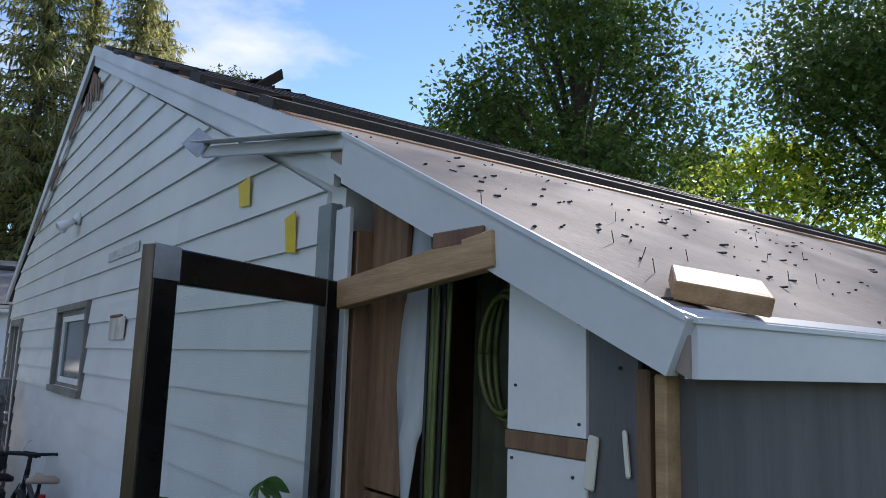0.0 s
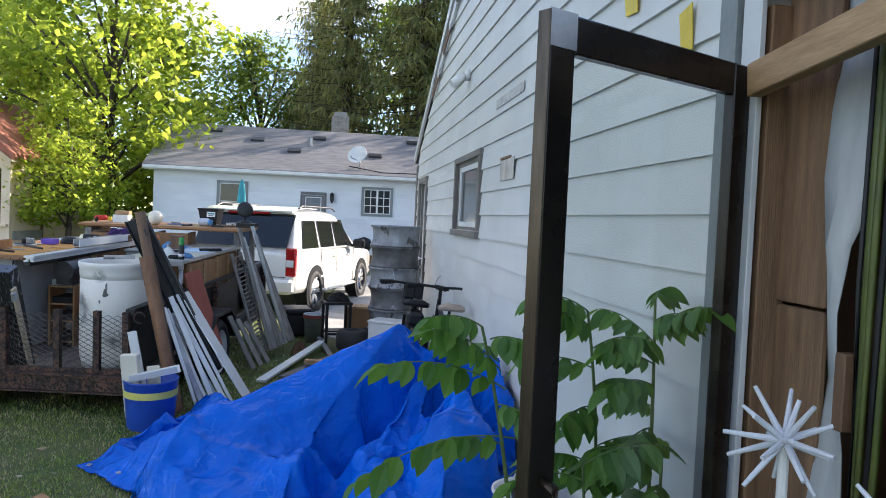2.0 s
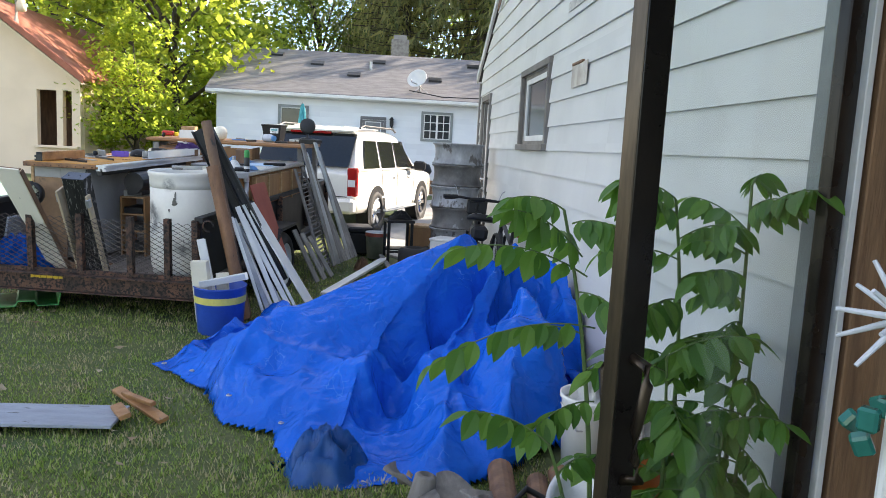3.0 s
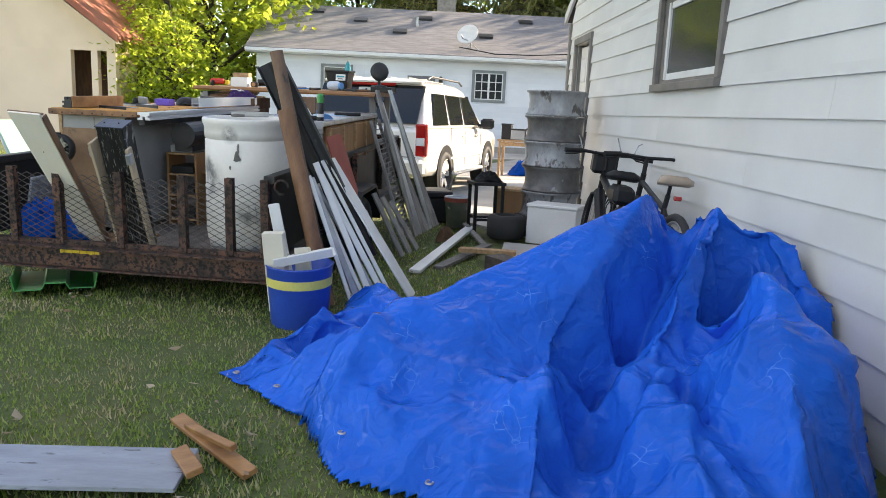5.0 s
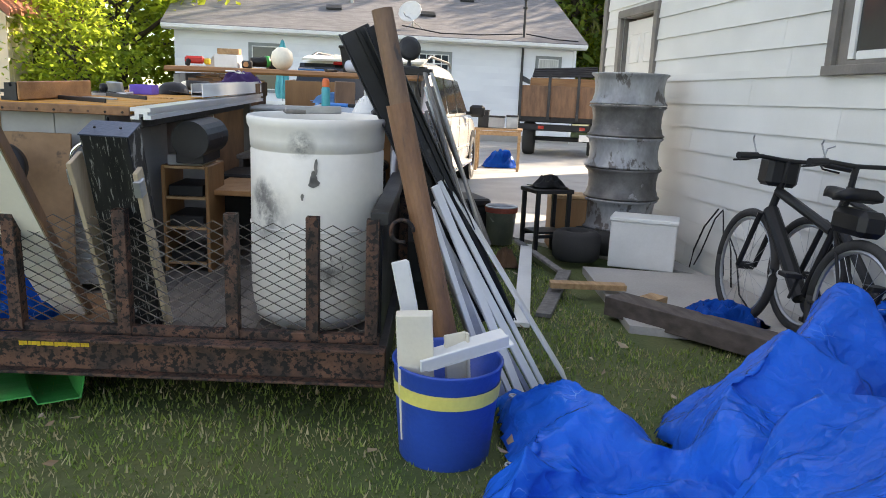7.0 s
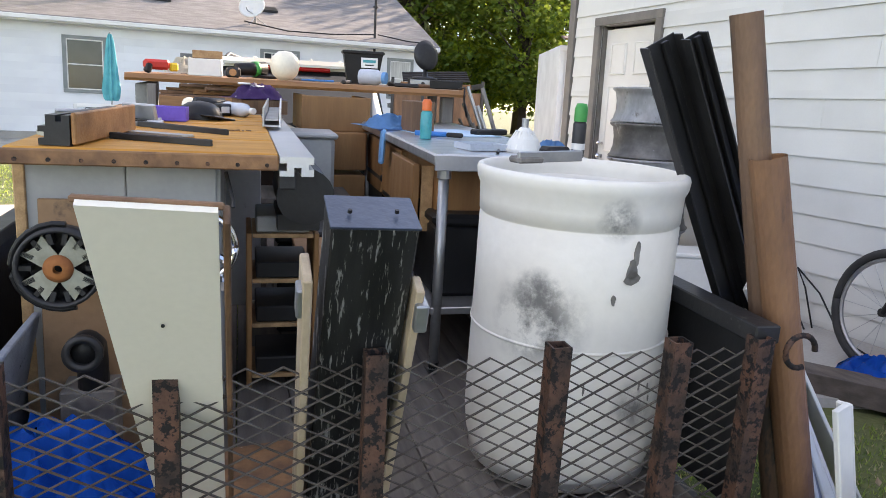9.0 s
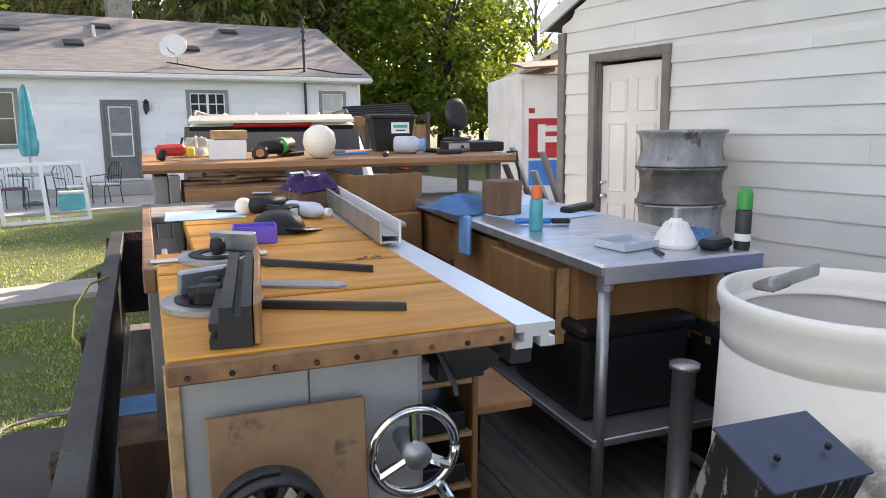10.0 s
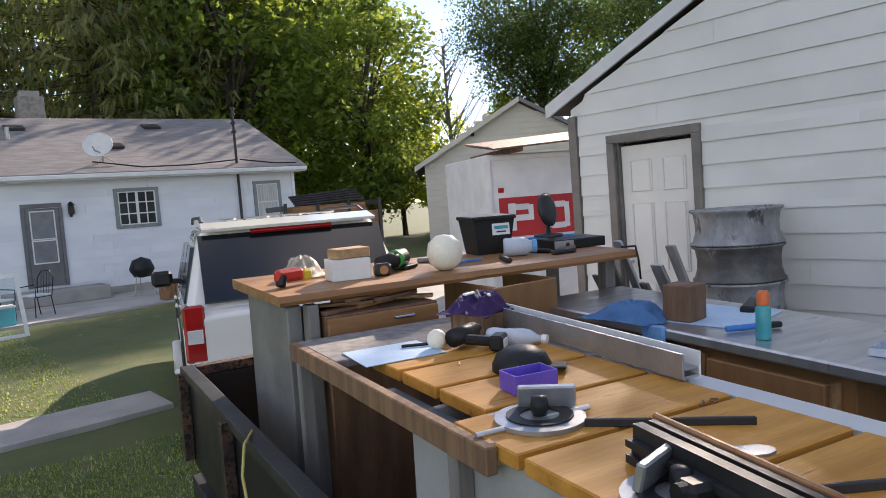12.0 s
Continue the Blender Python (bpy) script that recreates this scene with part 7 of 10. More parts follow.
def tarp():
    """The sheet over the heap: taut on the long slope, in crisp folds that run out from the peak elsewhere."""
    st = 0.014
    x0, y0, nx, ny = -1.78, 3.32, 217, 282
    gx, gy = np.meshgrid(x0 + st * np.arange(nx), y0 + st * np.arange(ny), indexing="ij")
    edge = [(-1.64, 5.26), (-1.40, 5.02), (-1.12, 4.62), (-0.92, 4.20), (-0.62, 4.05), (-0.52, 3.62), (-0.25, 3.46), (0.02, 3.55), (0.3, 3.48), (0.56, 3.65), (0.9, 4.0), (1.15, 4.35), (1.2, 4.5), (1.2, 7.1), (0.75, 7.15), (0.3, 6.75), (-0.1, 6.55), (-0.42, 6.42), (-0.6, 6.02), (-0.78, 6.42), (-1.15, 6.62), (-1.22, 6.2), (-1.38, 5.75), (-1.5, 5.5)]
    wx = gx + 0.03 * facets(gx, gy, 0.30, 31)
    wy = gy + 0.03 * facets(gx, gy, 0.30, 32)
    ins = np.zeros_like(gx, bool)
    rim = np.full_like(gx, 9.0)
    for (ax, ay), (bx, by) in zip(edge, edge[1:] + edge[:1]):
        ins ^= ((ay > wy) != (by > wy)) & (wx < (bx - ax) * (wy - ay) / (by - ay + 1e-9) + ax)
        if not (ax > 1.1 and bx > 1.1):
            rim = np.minimum(rim, seg_dist(wx, wy, ax, ay, bx, by)[0])
    d1, t1 = seg_dist(gx, gy, -0.42, 4.88, 0.40, 5.18)
    loose = 0.10 + 0.90 * np.clip((d1 - 0.14) / 0.24, 0, 1)
    an, rr = np.arctan2(gy - 5.44, gx - 0.58), np.hypot(gx - 0.58, gy - 5.44)
    radial = facets(an * 0.50, rr * 0.16, 0.15, 33, 1.1)
    radial2 = facets(an * 0.62 + 3, rr * 0.25 + 2, 0.15, 34, 1.1)
    along, across = gx * -0.93 + gy * 0.36, gx * 0.36 + gy * 0.93
    left = facets(along * 0.42, across, 0.17, 35, 1.1)
    left2 = facets(along + 2, across * 0.55, 0.19, 41, 1.1)
    wl = np.clip((-0.45 - gx) / 0.4, 0, 1)
    fold = (1 - wl) * np.clip(rr / 0.8, 0.08, 1) * (-0.06 * radial - 0.075 * radial2) + wl * (-0.050 * left2 - 0.065 * left)
    crush = -0.055 * facets(gx, gy, 0.31, 36, 1.0) - 0.036 * facets(gx + 5, gy, 0.17, 37, 1.0) - 0.011 * facets(gx, gy + 3, 0.08, 38, 1.2)
    z = heap_height(gx, gy) + 0.06 + loose * (fold + crush) - 0.010 * facets(gx, gy * 0.6, 0.30, 39, 1.2)
    hem = np.clip(rim / 0.16, 0, 1) ** 0.7
    z = 0.012 + np.maximum(0, z * hem + 0.008 * (1 - hem) * (1 + facets(gx, gy, 0.30, 40)))
    # folds lean over downhill
    lean = 0.6 * loose * (fold + crush)
    gzx, gzy = np.gradient(heap_height(gx, gy), st)
    P = np.stack([np.minimum(gx - np.clip(gzx, -1, 1) * lean, 1.222), gy - np.clip(gzy, -1, 1) * lean, z], axis=2)
    index = np.where(ins, np.cumsum(ins.ravel()).reshape(ins.shape) - 1, -1)
    verts = P[ins].tolist()
    faces = [(int(index[i, j]), int(index[i + 1, j]), int(index[i + 1, j + 1]), int(index[i, j + 1])) for i in range(nx - 1) for j in range(ny - 1) if ins[i, j] and ins[i + 1, j] and ins[i + 1, j + 1] and ins[i, j + 1]]
    me = bpy.data.meshes.new("tarpaulin")
    me.from_pydata(verts, [], faces)
    me.materials.append(M_TARP)
    for p in me.polygons:
        p.use_smooth = True
    ob = new("tarpaulin", me)
    ob.modifiers.new("thick", "SOLIDIFY").thickness = 0.003
    for ex, ey in ((-1.56, 5.27), (-1.30, 5.0), (-0.92, 4.38), (-0.58, 4.1), (-1.08, 6.46), (-1.2, 6.1)):
        k = int(np.argmin(np.where(ins, np.hypot(gx - ex, gy - ey), 9)))
        q = P.reshape(-1, 3)[k]
        part("grommet", L([(0.008, 0), (0.018, 0), (0.016, 0.005), (0.01, 0.005), (0.008, 0)], 16, (q[0], q[1], q[2] + 0.004)), M_GALV, ob, "small metal eyelet")
    return tagged(ob, "crumpled bright blue tarpaulin draped over a heap by the garage wall", "tarpaulin")


tarp()


# ---- stack of rims ----
def rim_stack():
    H = 0.272
    base = 0.26
    prof = [(0.25, 0.0), (0.335, 0.0), (0.338, 0.012), (0.318, 0.03), (0.312, 0.06), (0.302, 0.085), (0.30, 0.16), (0.306, 0.20), (0.312, 0.235), (0.338, 0.255), (0.336, 0.268), (0.305, 0.27), (0.29, 0.24), (0.262, 0.15), (0.25, 0.0)]
    for i in range(5):
        r = thing("truck_wheel", pose(0.765 + 0.008 * math.sin(i * 2.2), 10.04 + 0.008 * math.cos(i * 1.7), base + i * (H + 0.002), 0, 0, 40 * i), "dull grey steel truck rim in a tall stack", "wheel rim", group="stacked rims")
        part("barrel", L(prof, 44), (M_RIM, M_RIMDARK)[1 if i in (1, 3) else 0], r, smooth=True)
        part("disc", L([(0.08, 0.10), (0.2, 0.11), (0.27, 0.16), (0.27, 0.17), (0.2, 0.125), (0.08, 0.115), (0.08, 0.10)], 44), M_RIM, r, smooth=True)
    t = thing("tyre", pose(0.72, 10.05, 0.04), "worn black tyre lying under the stacked rims", "tyre")
    part("tread", L([(0.2, 0.0), (0.34, 0.0), (0.39, 0.04), (0.40, 0.11), (0.39, 0.18), (0.34, 0.22), (0.2, 0.22), (0.2, 0.0)], 44), M_RUBBER, t, smooth=True)
    c = thing("white_cabinet", pose(0.42, 9.33, 0.045, 0, 0, -27), "small white metal cabinet beside the rims", "cabinet")
    part("body", B((0.52, 0.32, 0.38), (0.26, 0.16, 0.19), bevel=0.008), M_VINYL, c)
    part("lid", B((0.54, 0.34, 0.035), (0.26, 0.16, 0.398), bevel=0.008), M_VINYL, c)


rim_stack()

# ---- loose things on the trailer ----
M_TEAL = mat("teal_can", (0.03, 0.33, 0.36), (0.02, 0.27, 0.3), 5, 0.35)
M_ORANGE = mat("orange_plastic", (0.7, 0.14, 0.03), None, 5, 0.4)
M_GREEN = mat("green_plastic", (0.02, 0.30, 0.06), None, 5, 0.4)
M_PURPLE = mat("purple_plastic", (0.16, 0.09, 0.52), (0.12, 0.07, 0.43), 5, 0.45)
M_BLUECLOTH = mat("blue_cloth", (0.10, 0.28, 0.55), (0.16, 0.38, 0.66), 7, 0.85, bump=0.3)
M_PALEBLUE = mat("pale_blue_paper", (0.45, 0.60, 0.74), (0.36, 0.52, 0.68), 6, 0.7)
M_GLOBE = mat("white_globe", (0.80, 0.74, 0.60), (0.76, 0.70, 0.56), 3, 0.4, bump=0)
M_PURPLECLOTH = mat("purple_cloth", (0.07, 0.03, 0.14), (0.10, 0.05, 0.19), 8, 0.85, bump=0.3, spot=(0.6, 0.58, 0.6), spot_scale=9, spot_at=0.58)
M_CLEARPLASTIC = mat("cloudy_plastic", (0.48, 0.52, 0.58), (0.38, 0.43, 0.5), 6, 0.25)
WT, ST, SH = 1.225, 1.185, 1.392


def on(x, y, z, turn=0, lean=0, roll=0):
    return TR @ pose(x, y, z, lean, roll, turn)


def one(name, m, bm, material, label, category, group="", smooth=False):
    ob = part(name, bm, material, smooth=smooth)
    ob.matrix_world = m
    return tagged(ob, label, category, group)


def crumple(w, d, h, seed, n=18):
    """A crumpled cloth lying in a heap, about w by d, h high."""
    bm = bmesh.new()
    g = [[None] * (n + 1) for _ in range(n + 1)]
    for i in range(n + 1):
        for j in range(n + 1):
            u, v = i / n * 2 - 1, j / n * 2 - 1
            e = max(0, 1 - (u * u + v * v) ** 1.5)
            q = 1 - 2 * abs(noise.noise((u * 2.2 + seed, v * 2.2, seed)))
            r = 1 + 0.25 * noise.noise((u * 1.5, v * 1.5, seed + 3))
            g[i][j] = bm.verts.new((u * w / 2 * r, v * d / 2 * r, 0.006 + h * (0.35 * e + 0.55 * e * max(0, q) + 0.08 * noise.noise((u * 6, v * 6, seed)) * e)))
    for i in range(n):
        for j in range(n):
            bm.faces.new((g[i][j], g[i + 1][j], g[i + 1][j + 1], g[i][j + 1]))
    bmesh.ops.solidify(bm, geom=list(bm.faces), thickness=0.003)
    return bm


def bench_things():
    f = thing("rip_fence", on(-1.775, 0.63, WT + 0.002, -8), "rip fence of black aluminium extrusion with a brown wooden face", "saw fence")
    part("face_board", B((0.014, 0.56, 0.085), (0.03, 0.28, 0.045)), M_SHELFWOOD, f, "brown wooden face")
    part("extrusion", P([(-0.06, 0.0), (0.02, 0.0), (0.02, 0.08), (0.0, 0.08), (0.0, 0.062), (-0.015, 0.062), (-0.015, 0.08), (-0.04, 0.08), (-0.04, 0.05), (-0.06, 0.05), (-0.06, 0.035), (-0.045, 0.035), (-0.045, 0.018), (-0.06, 0.018)], "y", 0, 0.54), M_DARKMETAL, f)
    part("clamp", B((0.07, 0.06, 0.05), (-0.075, 0.30, 0.03), bevel=0.012), M_BLACK, f)
    part("clamp_knob", R((-0.12, 0.3, 0.035), (-0.09, 0.3, 0.035), 0.02), M_BLACK, f)
    for m, label in ((on(-1.80, 0.98, WT + 0.001, 20), "round mitre gauge with a white protractor disc"), (on(-1.74, 1.50, WT + 0.001, -35), "grey mitre gauge with a sloping plate")):
        g = thing("mitre_gauge", m, label, "mitre gauge", group="mitre gauges")
        part("disc", L([(0, 0), (0.115, 0), (0.115, 0.012), (0.085, 0.014), (0, 0.014)], 36), M_GALV, g, smooth=False)
        part("scale", L([(0.05, 0.0145), (0.085, 0.0145), (0.085, 0.018), (0.05, 0.018), (0.05, 0.0145)], 36), M_BLACK, g)
        part("head", B((0.15, 0.02, 0.06), (0.02, 0.06, 0.045), (12, 0, 0)), M_GALV, g)
        part("knob", L([(0, 0), (0.018, 0), (0.024, 0.02), (0.02, 0.045), (0, 0.05)], 14, (0, 0, 0.016)), M_BLACK, g, smooth=True)
    for a, b in (((-1.70, 0.90), (-1.40, 0.76)), ((-1.68, 1.40), (-1.36, 1.16))):
        one("guide_bar", on(0, 0, 0), K((a[0], a[1], WT + 0.009), (b[0], b[1], WT + 0.009), 0.022, 0.012, (0, 0, 1)), M_DARKMETAL, "flat dark steel guide bar lying on the saw top", "steel bar", "guide bars")
    bm = P([(-0.14, -0.028), (0.12, -0.028), (0.14, -0.015), (0.145, 0), (0.14, 0.015), (0.12, 0.028), (-0.14, 0.028)], "z", 0, 0.006)
    one("throat_plate", on(-1.60, 1.09, WT + 0.001, -24), bm, M_GALV, "worn silver throat plate set in the saw top", "saw plate")
    b = thing("plastic_bin", on(-1.60, 1.74, WT + 0.001, -4), "small open purple plastic bin on the saw top", "bin")
    for s, a in (((0.14, 0.005, 0.055), (0, -0.045, 0.03)), ((0.14, 0.005, 0.055), (0, 0.045, 0.03)), ((0.005, 0.09, 0.055), (-0.068, 0, 0.03)), ((0.005, 0.09, 0.055), (0.068, 0, 0.03))):
        part("side", B(s, a, bevel=0.001), M_PURPLE, b)
    part("bottom", B((0.136, 0.088, 0.005), (0, 0, 0.003), bevel=0), M_PURPLE, b)
    c = thing("dust_mask", on(-1.49, 1.93, WT + 0.001, 20), "black cap-shaped dust mask on the saw top", "mask")
    part("dome", L([(0.095, 0.0), (0.095, 0.02), (0.08, 0.05), (0.05, 0.07), (0, 0.078)], 24), M_BLACK, c, smooth=True)
    part("brim", B((0.14, 0.08, 0.008), (0.05, -0.09, 0.012), (0, 8, 30), bevel=0.004), M_BLACK, c)
    ch = thing("aluminium_channel", on(-1.20, 1.50, WT + 0.001, -3), "silver aluminium channel profile lying across the saw top", "metal profile")
    part("web", B((0.008, 1.15, 0.075), (0.032, 0.575, 0.045), bevel=0.001), M_VINYL, ch)
    part("web", B((0.008, 1.15, 0.075), (-0.032, 0.575, 0.045), bevel=0.001), M_GALV, ch)
    part("base", B((0.056, 1.15, 0.008), (0, 0.575, 0.012), bevel=0.001), M_GALV, ch)
    part("lip", B((0.05, 1.15, 0.006), (0.0, 0.575, 0.035), bevel=0.001), M_GALV, ch)
    one("light_bulb", on(-1.56, 2.36, WT + 0.001), L([(0.0, 0.0), (0.014, 0.003), (0.026, 0.011), (0.034, 0.024), (0.037, 0.037), (0.034, 0.05), (0.026, 0.063), (0.014, 0.071), (0.0, 0.074)], 20), M_GLOBE, "round white light bulb on the saw top", "light bulb", smooth=True)
    d = thing("cordless_drill", on(-1.45, 2.34, WT + 0.001, 30), "black cordless drill lying on its side", "drill")
    part("motor_body", R((-0.09, 0, 0.045), (0.06, 0, 0.045), 0.034, 0.03, 16), M_BLACK, d, smooth=True)
    part("chuck", R((0.06, 0, 0.045), (0.11, 0, 0.045), 0.025, 0.012, 14), M_DARKMETAL, d, smooth=True)
    part("grip", K((-0.05, -0.02, 0.035), (-0.03, -0.13, 0.03), 0.04, 0.034, (1, 0, 0), 0.01), M_BLACK, d)
    part("battery", B((0.08, 0.05, 0.055), (-0.03, -0.15, 0.03), (0, 0, 10), 0.008), M_BLACK, d)
    part("label_plate", B((0.045, 0.003, 0.03), (-0.03, -0.178, 0.03), (0, 0, 10), 0), M_VINYL, d)
    bo = thing("plastic_bottle", on(-1.33, 2.20, WT + 0.034, 35, 0), "clear blue-grey plastic bottle lying down", "bottle")
    part("body", L([(0, -0.1), (0.03, -0.1), (0.034, -0.08), (0.031, -0.03), (0.034, 0.03), (0.03, 0.06), (0.013, 0.09), (0.012, 0.105), (0, 0.105)], 20, (0, 0, 0), (90, 0, 0)), M_CLEARPLASTIC, bo, smooth=True)
    part("cap", R((0, -0.105, 0), (0, -0.125, 0), 0.015), M_VINYL, bo)
    wb = thing("wooden_box", on(-1.22, 2.56, WT + 0.001, 18), "small open wooden box on the saw top", "box")
    for s, a in (((0.24, 0.012, 0.07), (0, -0.08, 0.035)), ((0.24, 0.012, 0.07), (0, 0.08, 0.035)), ((0.012, 0.148, 0.07), (-0.114, 0, 0.035)), ((0.012, 0.148, 0.07), (0.114, 0, 0.035)), ((0.21, 0.146, 0.01), (0, 0, 0.006))):
        part("panel", B(s, a, bevel=0.001), M_STUD, wb)
    cl = one("purple_cloth", on(-1.24, 2.58, WT + 0.07, 30), crumple(0.30, 0.22, 0.09, 2, 24), M_PURPLECLOTH, "purple and white sports cloth heaped on the box", "cloth", smooth=True)
    for k, (x, y, r) in enumerate(((-1.30, 2.55, 20), (-1.22, 2.53, 60), (-1.18, 2.60, 110))):
        one("cloth_stripe", on(x, y, WT + 0.15 - 0.01 * k, r, 14), B((0.07, 0.018, 0.008), (0, 0, 0)), M_VINYL, "white printed stripe lying on the purple cloth", "stripe", "white stripes")
    one("plastic_sheet", on(-1.72, 2.42, WT + 0.002, 4), P([(-0.16, -0.12), (0.15, -0.14), (0.17, 0.1), (-0.13, 0.13)], "z", 0, 0.003), M_PALEBLUE, "pale blue plastic sheet on the outfeed board", "sheet")
    one("screw_driver", on(-1.66, 2.45, WT + 0.012, -20), T([(0, 0, 0), (0.10, 0, 0), (0.105, 0, 0), (0.17, 0, 0)], 0.006), M_BLACK, "thin black screwdriver on the plastic sheet", "screwdriver")
    one("scrap_screw", on(-1.62, 2.1, WT + 0.004, 60), R((0, 0, 0), (0.035, 0, 0), 0.003, seg=6), M_GALV, "loose bright screw on the saw top", "screw")
    for k in range(4):
        one("wood_chip", on(-1.35 + 0.02 * k, 1.33 + 0.015 * (k % 2), WT + 0.004, 50 * k), B((0.02, 0.006, 0.004), bevel=0), M_OLDWOOD, "dark wood chip on the saw top", "wood chip", "wood chips")
    # on the steel bench
    one("blue_rag", on(-0.55, 2.42, ST + 0.001, 10), crumple(0.30, 0.34, 0.08, 5), M_BLUECLOTH, "crumpled blue rag on the steel bench", "rag", smooth=True)
    one("blue_rag", on(-0.625, 2.22, ST - 0.17, 0), K((0, 0, 0), (0.01, 0.02, 0.175), 0.14, 0.02, (0.1, 1, 0), 0.008), M_BLUECLOTH, "blue rag hanging over the bench edge", "rag")
    one("paper_sheet", on(-0.30, 2.2, ST + 0.002, 20), P([(-0.22, -0.2), (0.2, -0.22), (0.24, 0.2), (-0.18, 0.24)], "z", 0, 0.003), M_PALEBLUE, "pale blue paper spread on the steel bench", "paper")
    one("wooden_block", on(-0.44, 2.23, ST + 0.006, 12), B((0.13, 0.13, 0.15), (0, 0, 0.075), bevel=0.004), M_OLDWOOD, "dark brown wooden block on the steel bench", "wooden block")
    s = thing("spray_can", on(-0.50, 1.80, ST + 0.001), "teal spray can with an orange cap", "spray can")
    part("body", L([(0, 0), (0.026, 0), (0.027, 0.004), (0.027, 0.115), (0.02, 0.128), (0, 0.13)], 20), M_TEAL, s, smooth=True)
    part("cap", L([(0.022, 0.128), (0.022, 0.165), (0.017, 0.178), (0, 0.18)], 20), M_ORANGE, s, smooth=True)
    s = thing("spray_can", on(-0.02, 1.20, ST + 0.001), "dark spray can with a bright green cap", "spray can")
    part("body", L([(0, 0), (0.026, 0), (0.027, 0.004), (0.027, 0.13), (0.02, 0.143), (0, 0.145)], 20), M_DARKMETAL, s, smooth=True)
    part("label_band", L([(0.0275, 0.03), (0.0278, 0.03), (0.0278, 0.055), (0.0275, 0.055)], 20), M_VINYL, s)
    part("cap", L([(0.026, 0.14), (0.026, 0.19), (0.02, 0.21), (0, 0.212)], 20), M_GREEN, s, smooth=True)
    h = thing("brush_tool", on(-0.42, 1.92, ST + 0.012, -20), "blue brush with a black grip on the bench", "brush")
    part("handle", T([(-0.1, 0, 0.004), (0.02, 0, 0.004), (0.05, 0, 0.004)], 0.012), M_BLUEPAINT, h, smooth=True)
    part("bristles", B((0.08, 0.03, 0.022), (0.09, 0, 0.004), bevel=0.006), M_BLACK, h)
    one("sanding_block", on(-0.06, 2.2, ST + 0.001, 30), B((0.24, 0.06, 0.03), (0, 0, 0.015), bevel=0.008), M_BLACK, "long black sanding block on the bench", "sanding block")
    t = thing("clear_tray", on(-0.36, 1.38, ST + 0.001, 12), "shallow clear plastic tray on the steel bench", "tray")
    part("base", B((0.19, 0.14, 0.004), (0, 0, 0.003), bevel=0), M_CLEARPLASTIC, t)
    for sz, a in (((0.19, 0.005, 0.025), (0, -0.07, 0.014)), ((0.19, 0.005, 0.025), (0, 0.07, 0.014)), ((0.005, 0.135, 0.025), (-0.093, 0, 0.014)), ((0.005, 0.135, 0.025), (0.093, 0, 0.014))):
        part("edge", B(sz, a, bevel=0), M_CLEARPLASTIC, t)
    l = thing("flood_bulb", on(-0.20, 1.33, ST + 0.001), "white ribbed flood lamp bulb standing on its face", "light bulb")
    part("bowl", L([(0, 0), (0.075, 0), (0.078, 0.012), (0.06, 0.05), (0.032, 0.085), (0.018, 0.1), (0, 0.1)], 32), M_VINYL, l, smooth=False)
    for k in range(16):
        a = k * math.tau / 16
        part("rib", K((0.074 * math.cos(a), 0.074 * math.sin(a), 0.014), (0.034 * math.cos(a), 0.034 * math.sin(a), 0.085), 0.006, 0.008, (-math.sin(a), math.cos(a), 0), 0), M_VINYL, l)
    part("screw_base", R((0, 0, 0.1), (0, 0, 0.135), 0.014), M_GALV, l)
    one("blue_rag", on(-0.05, 1.40, ST + 0.001), crumple(0.15, 0.1, 0.05, 9), M_BLUECLOTH, "small blue rag beside the lamp bulb", "rag", smooth=True)
    one("wallet", on(-0.10, 1.24, ST + 0.001, 15), B((0.12, 0.07, 0.035), (0, 0, 0.018), bevel=0.012), M_BLACK, "black wallet-like pouch on the bench", "pouch")
    one("pocket_knife", on(-0.34, 1.24, ST + 0.008, 70), B((0.11, 0.012, 0.01), bevel=0.003), M_DARKMETAL, "narrow dark knife on the bench", "knife")
    one("jack_stand", on(-0.42, 0.98, FL), L([(0, 0), (0.06, 0), (0.06, 0.01), (0.036, 0.02), (0.036, 0.60), (0.046, 0.60), (0.046, 0.615), (0.02, 0.62), (0, 0.62)], 20), M_GALV, "galvanised steel pipe stand on the trailer floor", "stand", smooth=True)


bench_things()


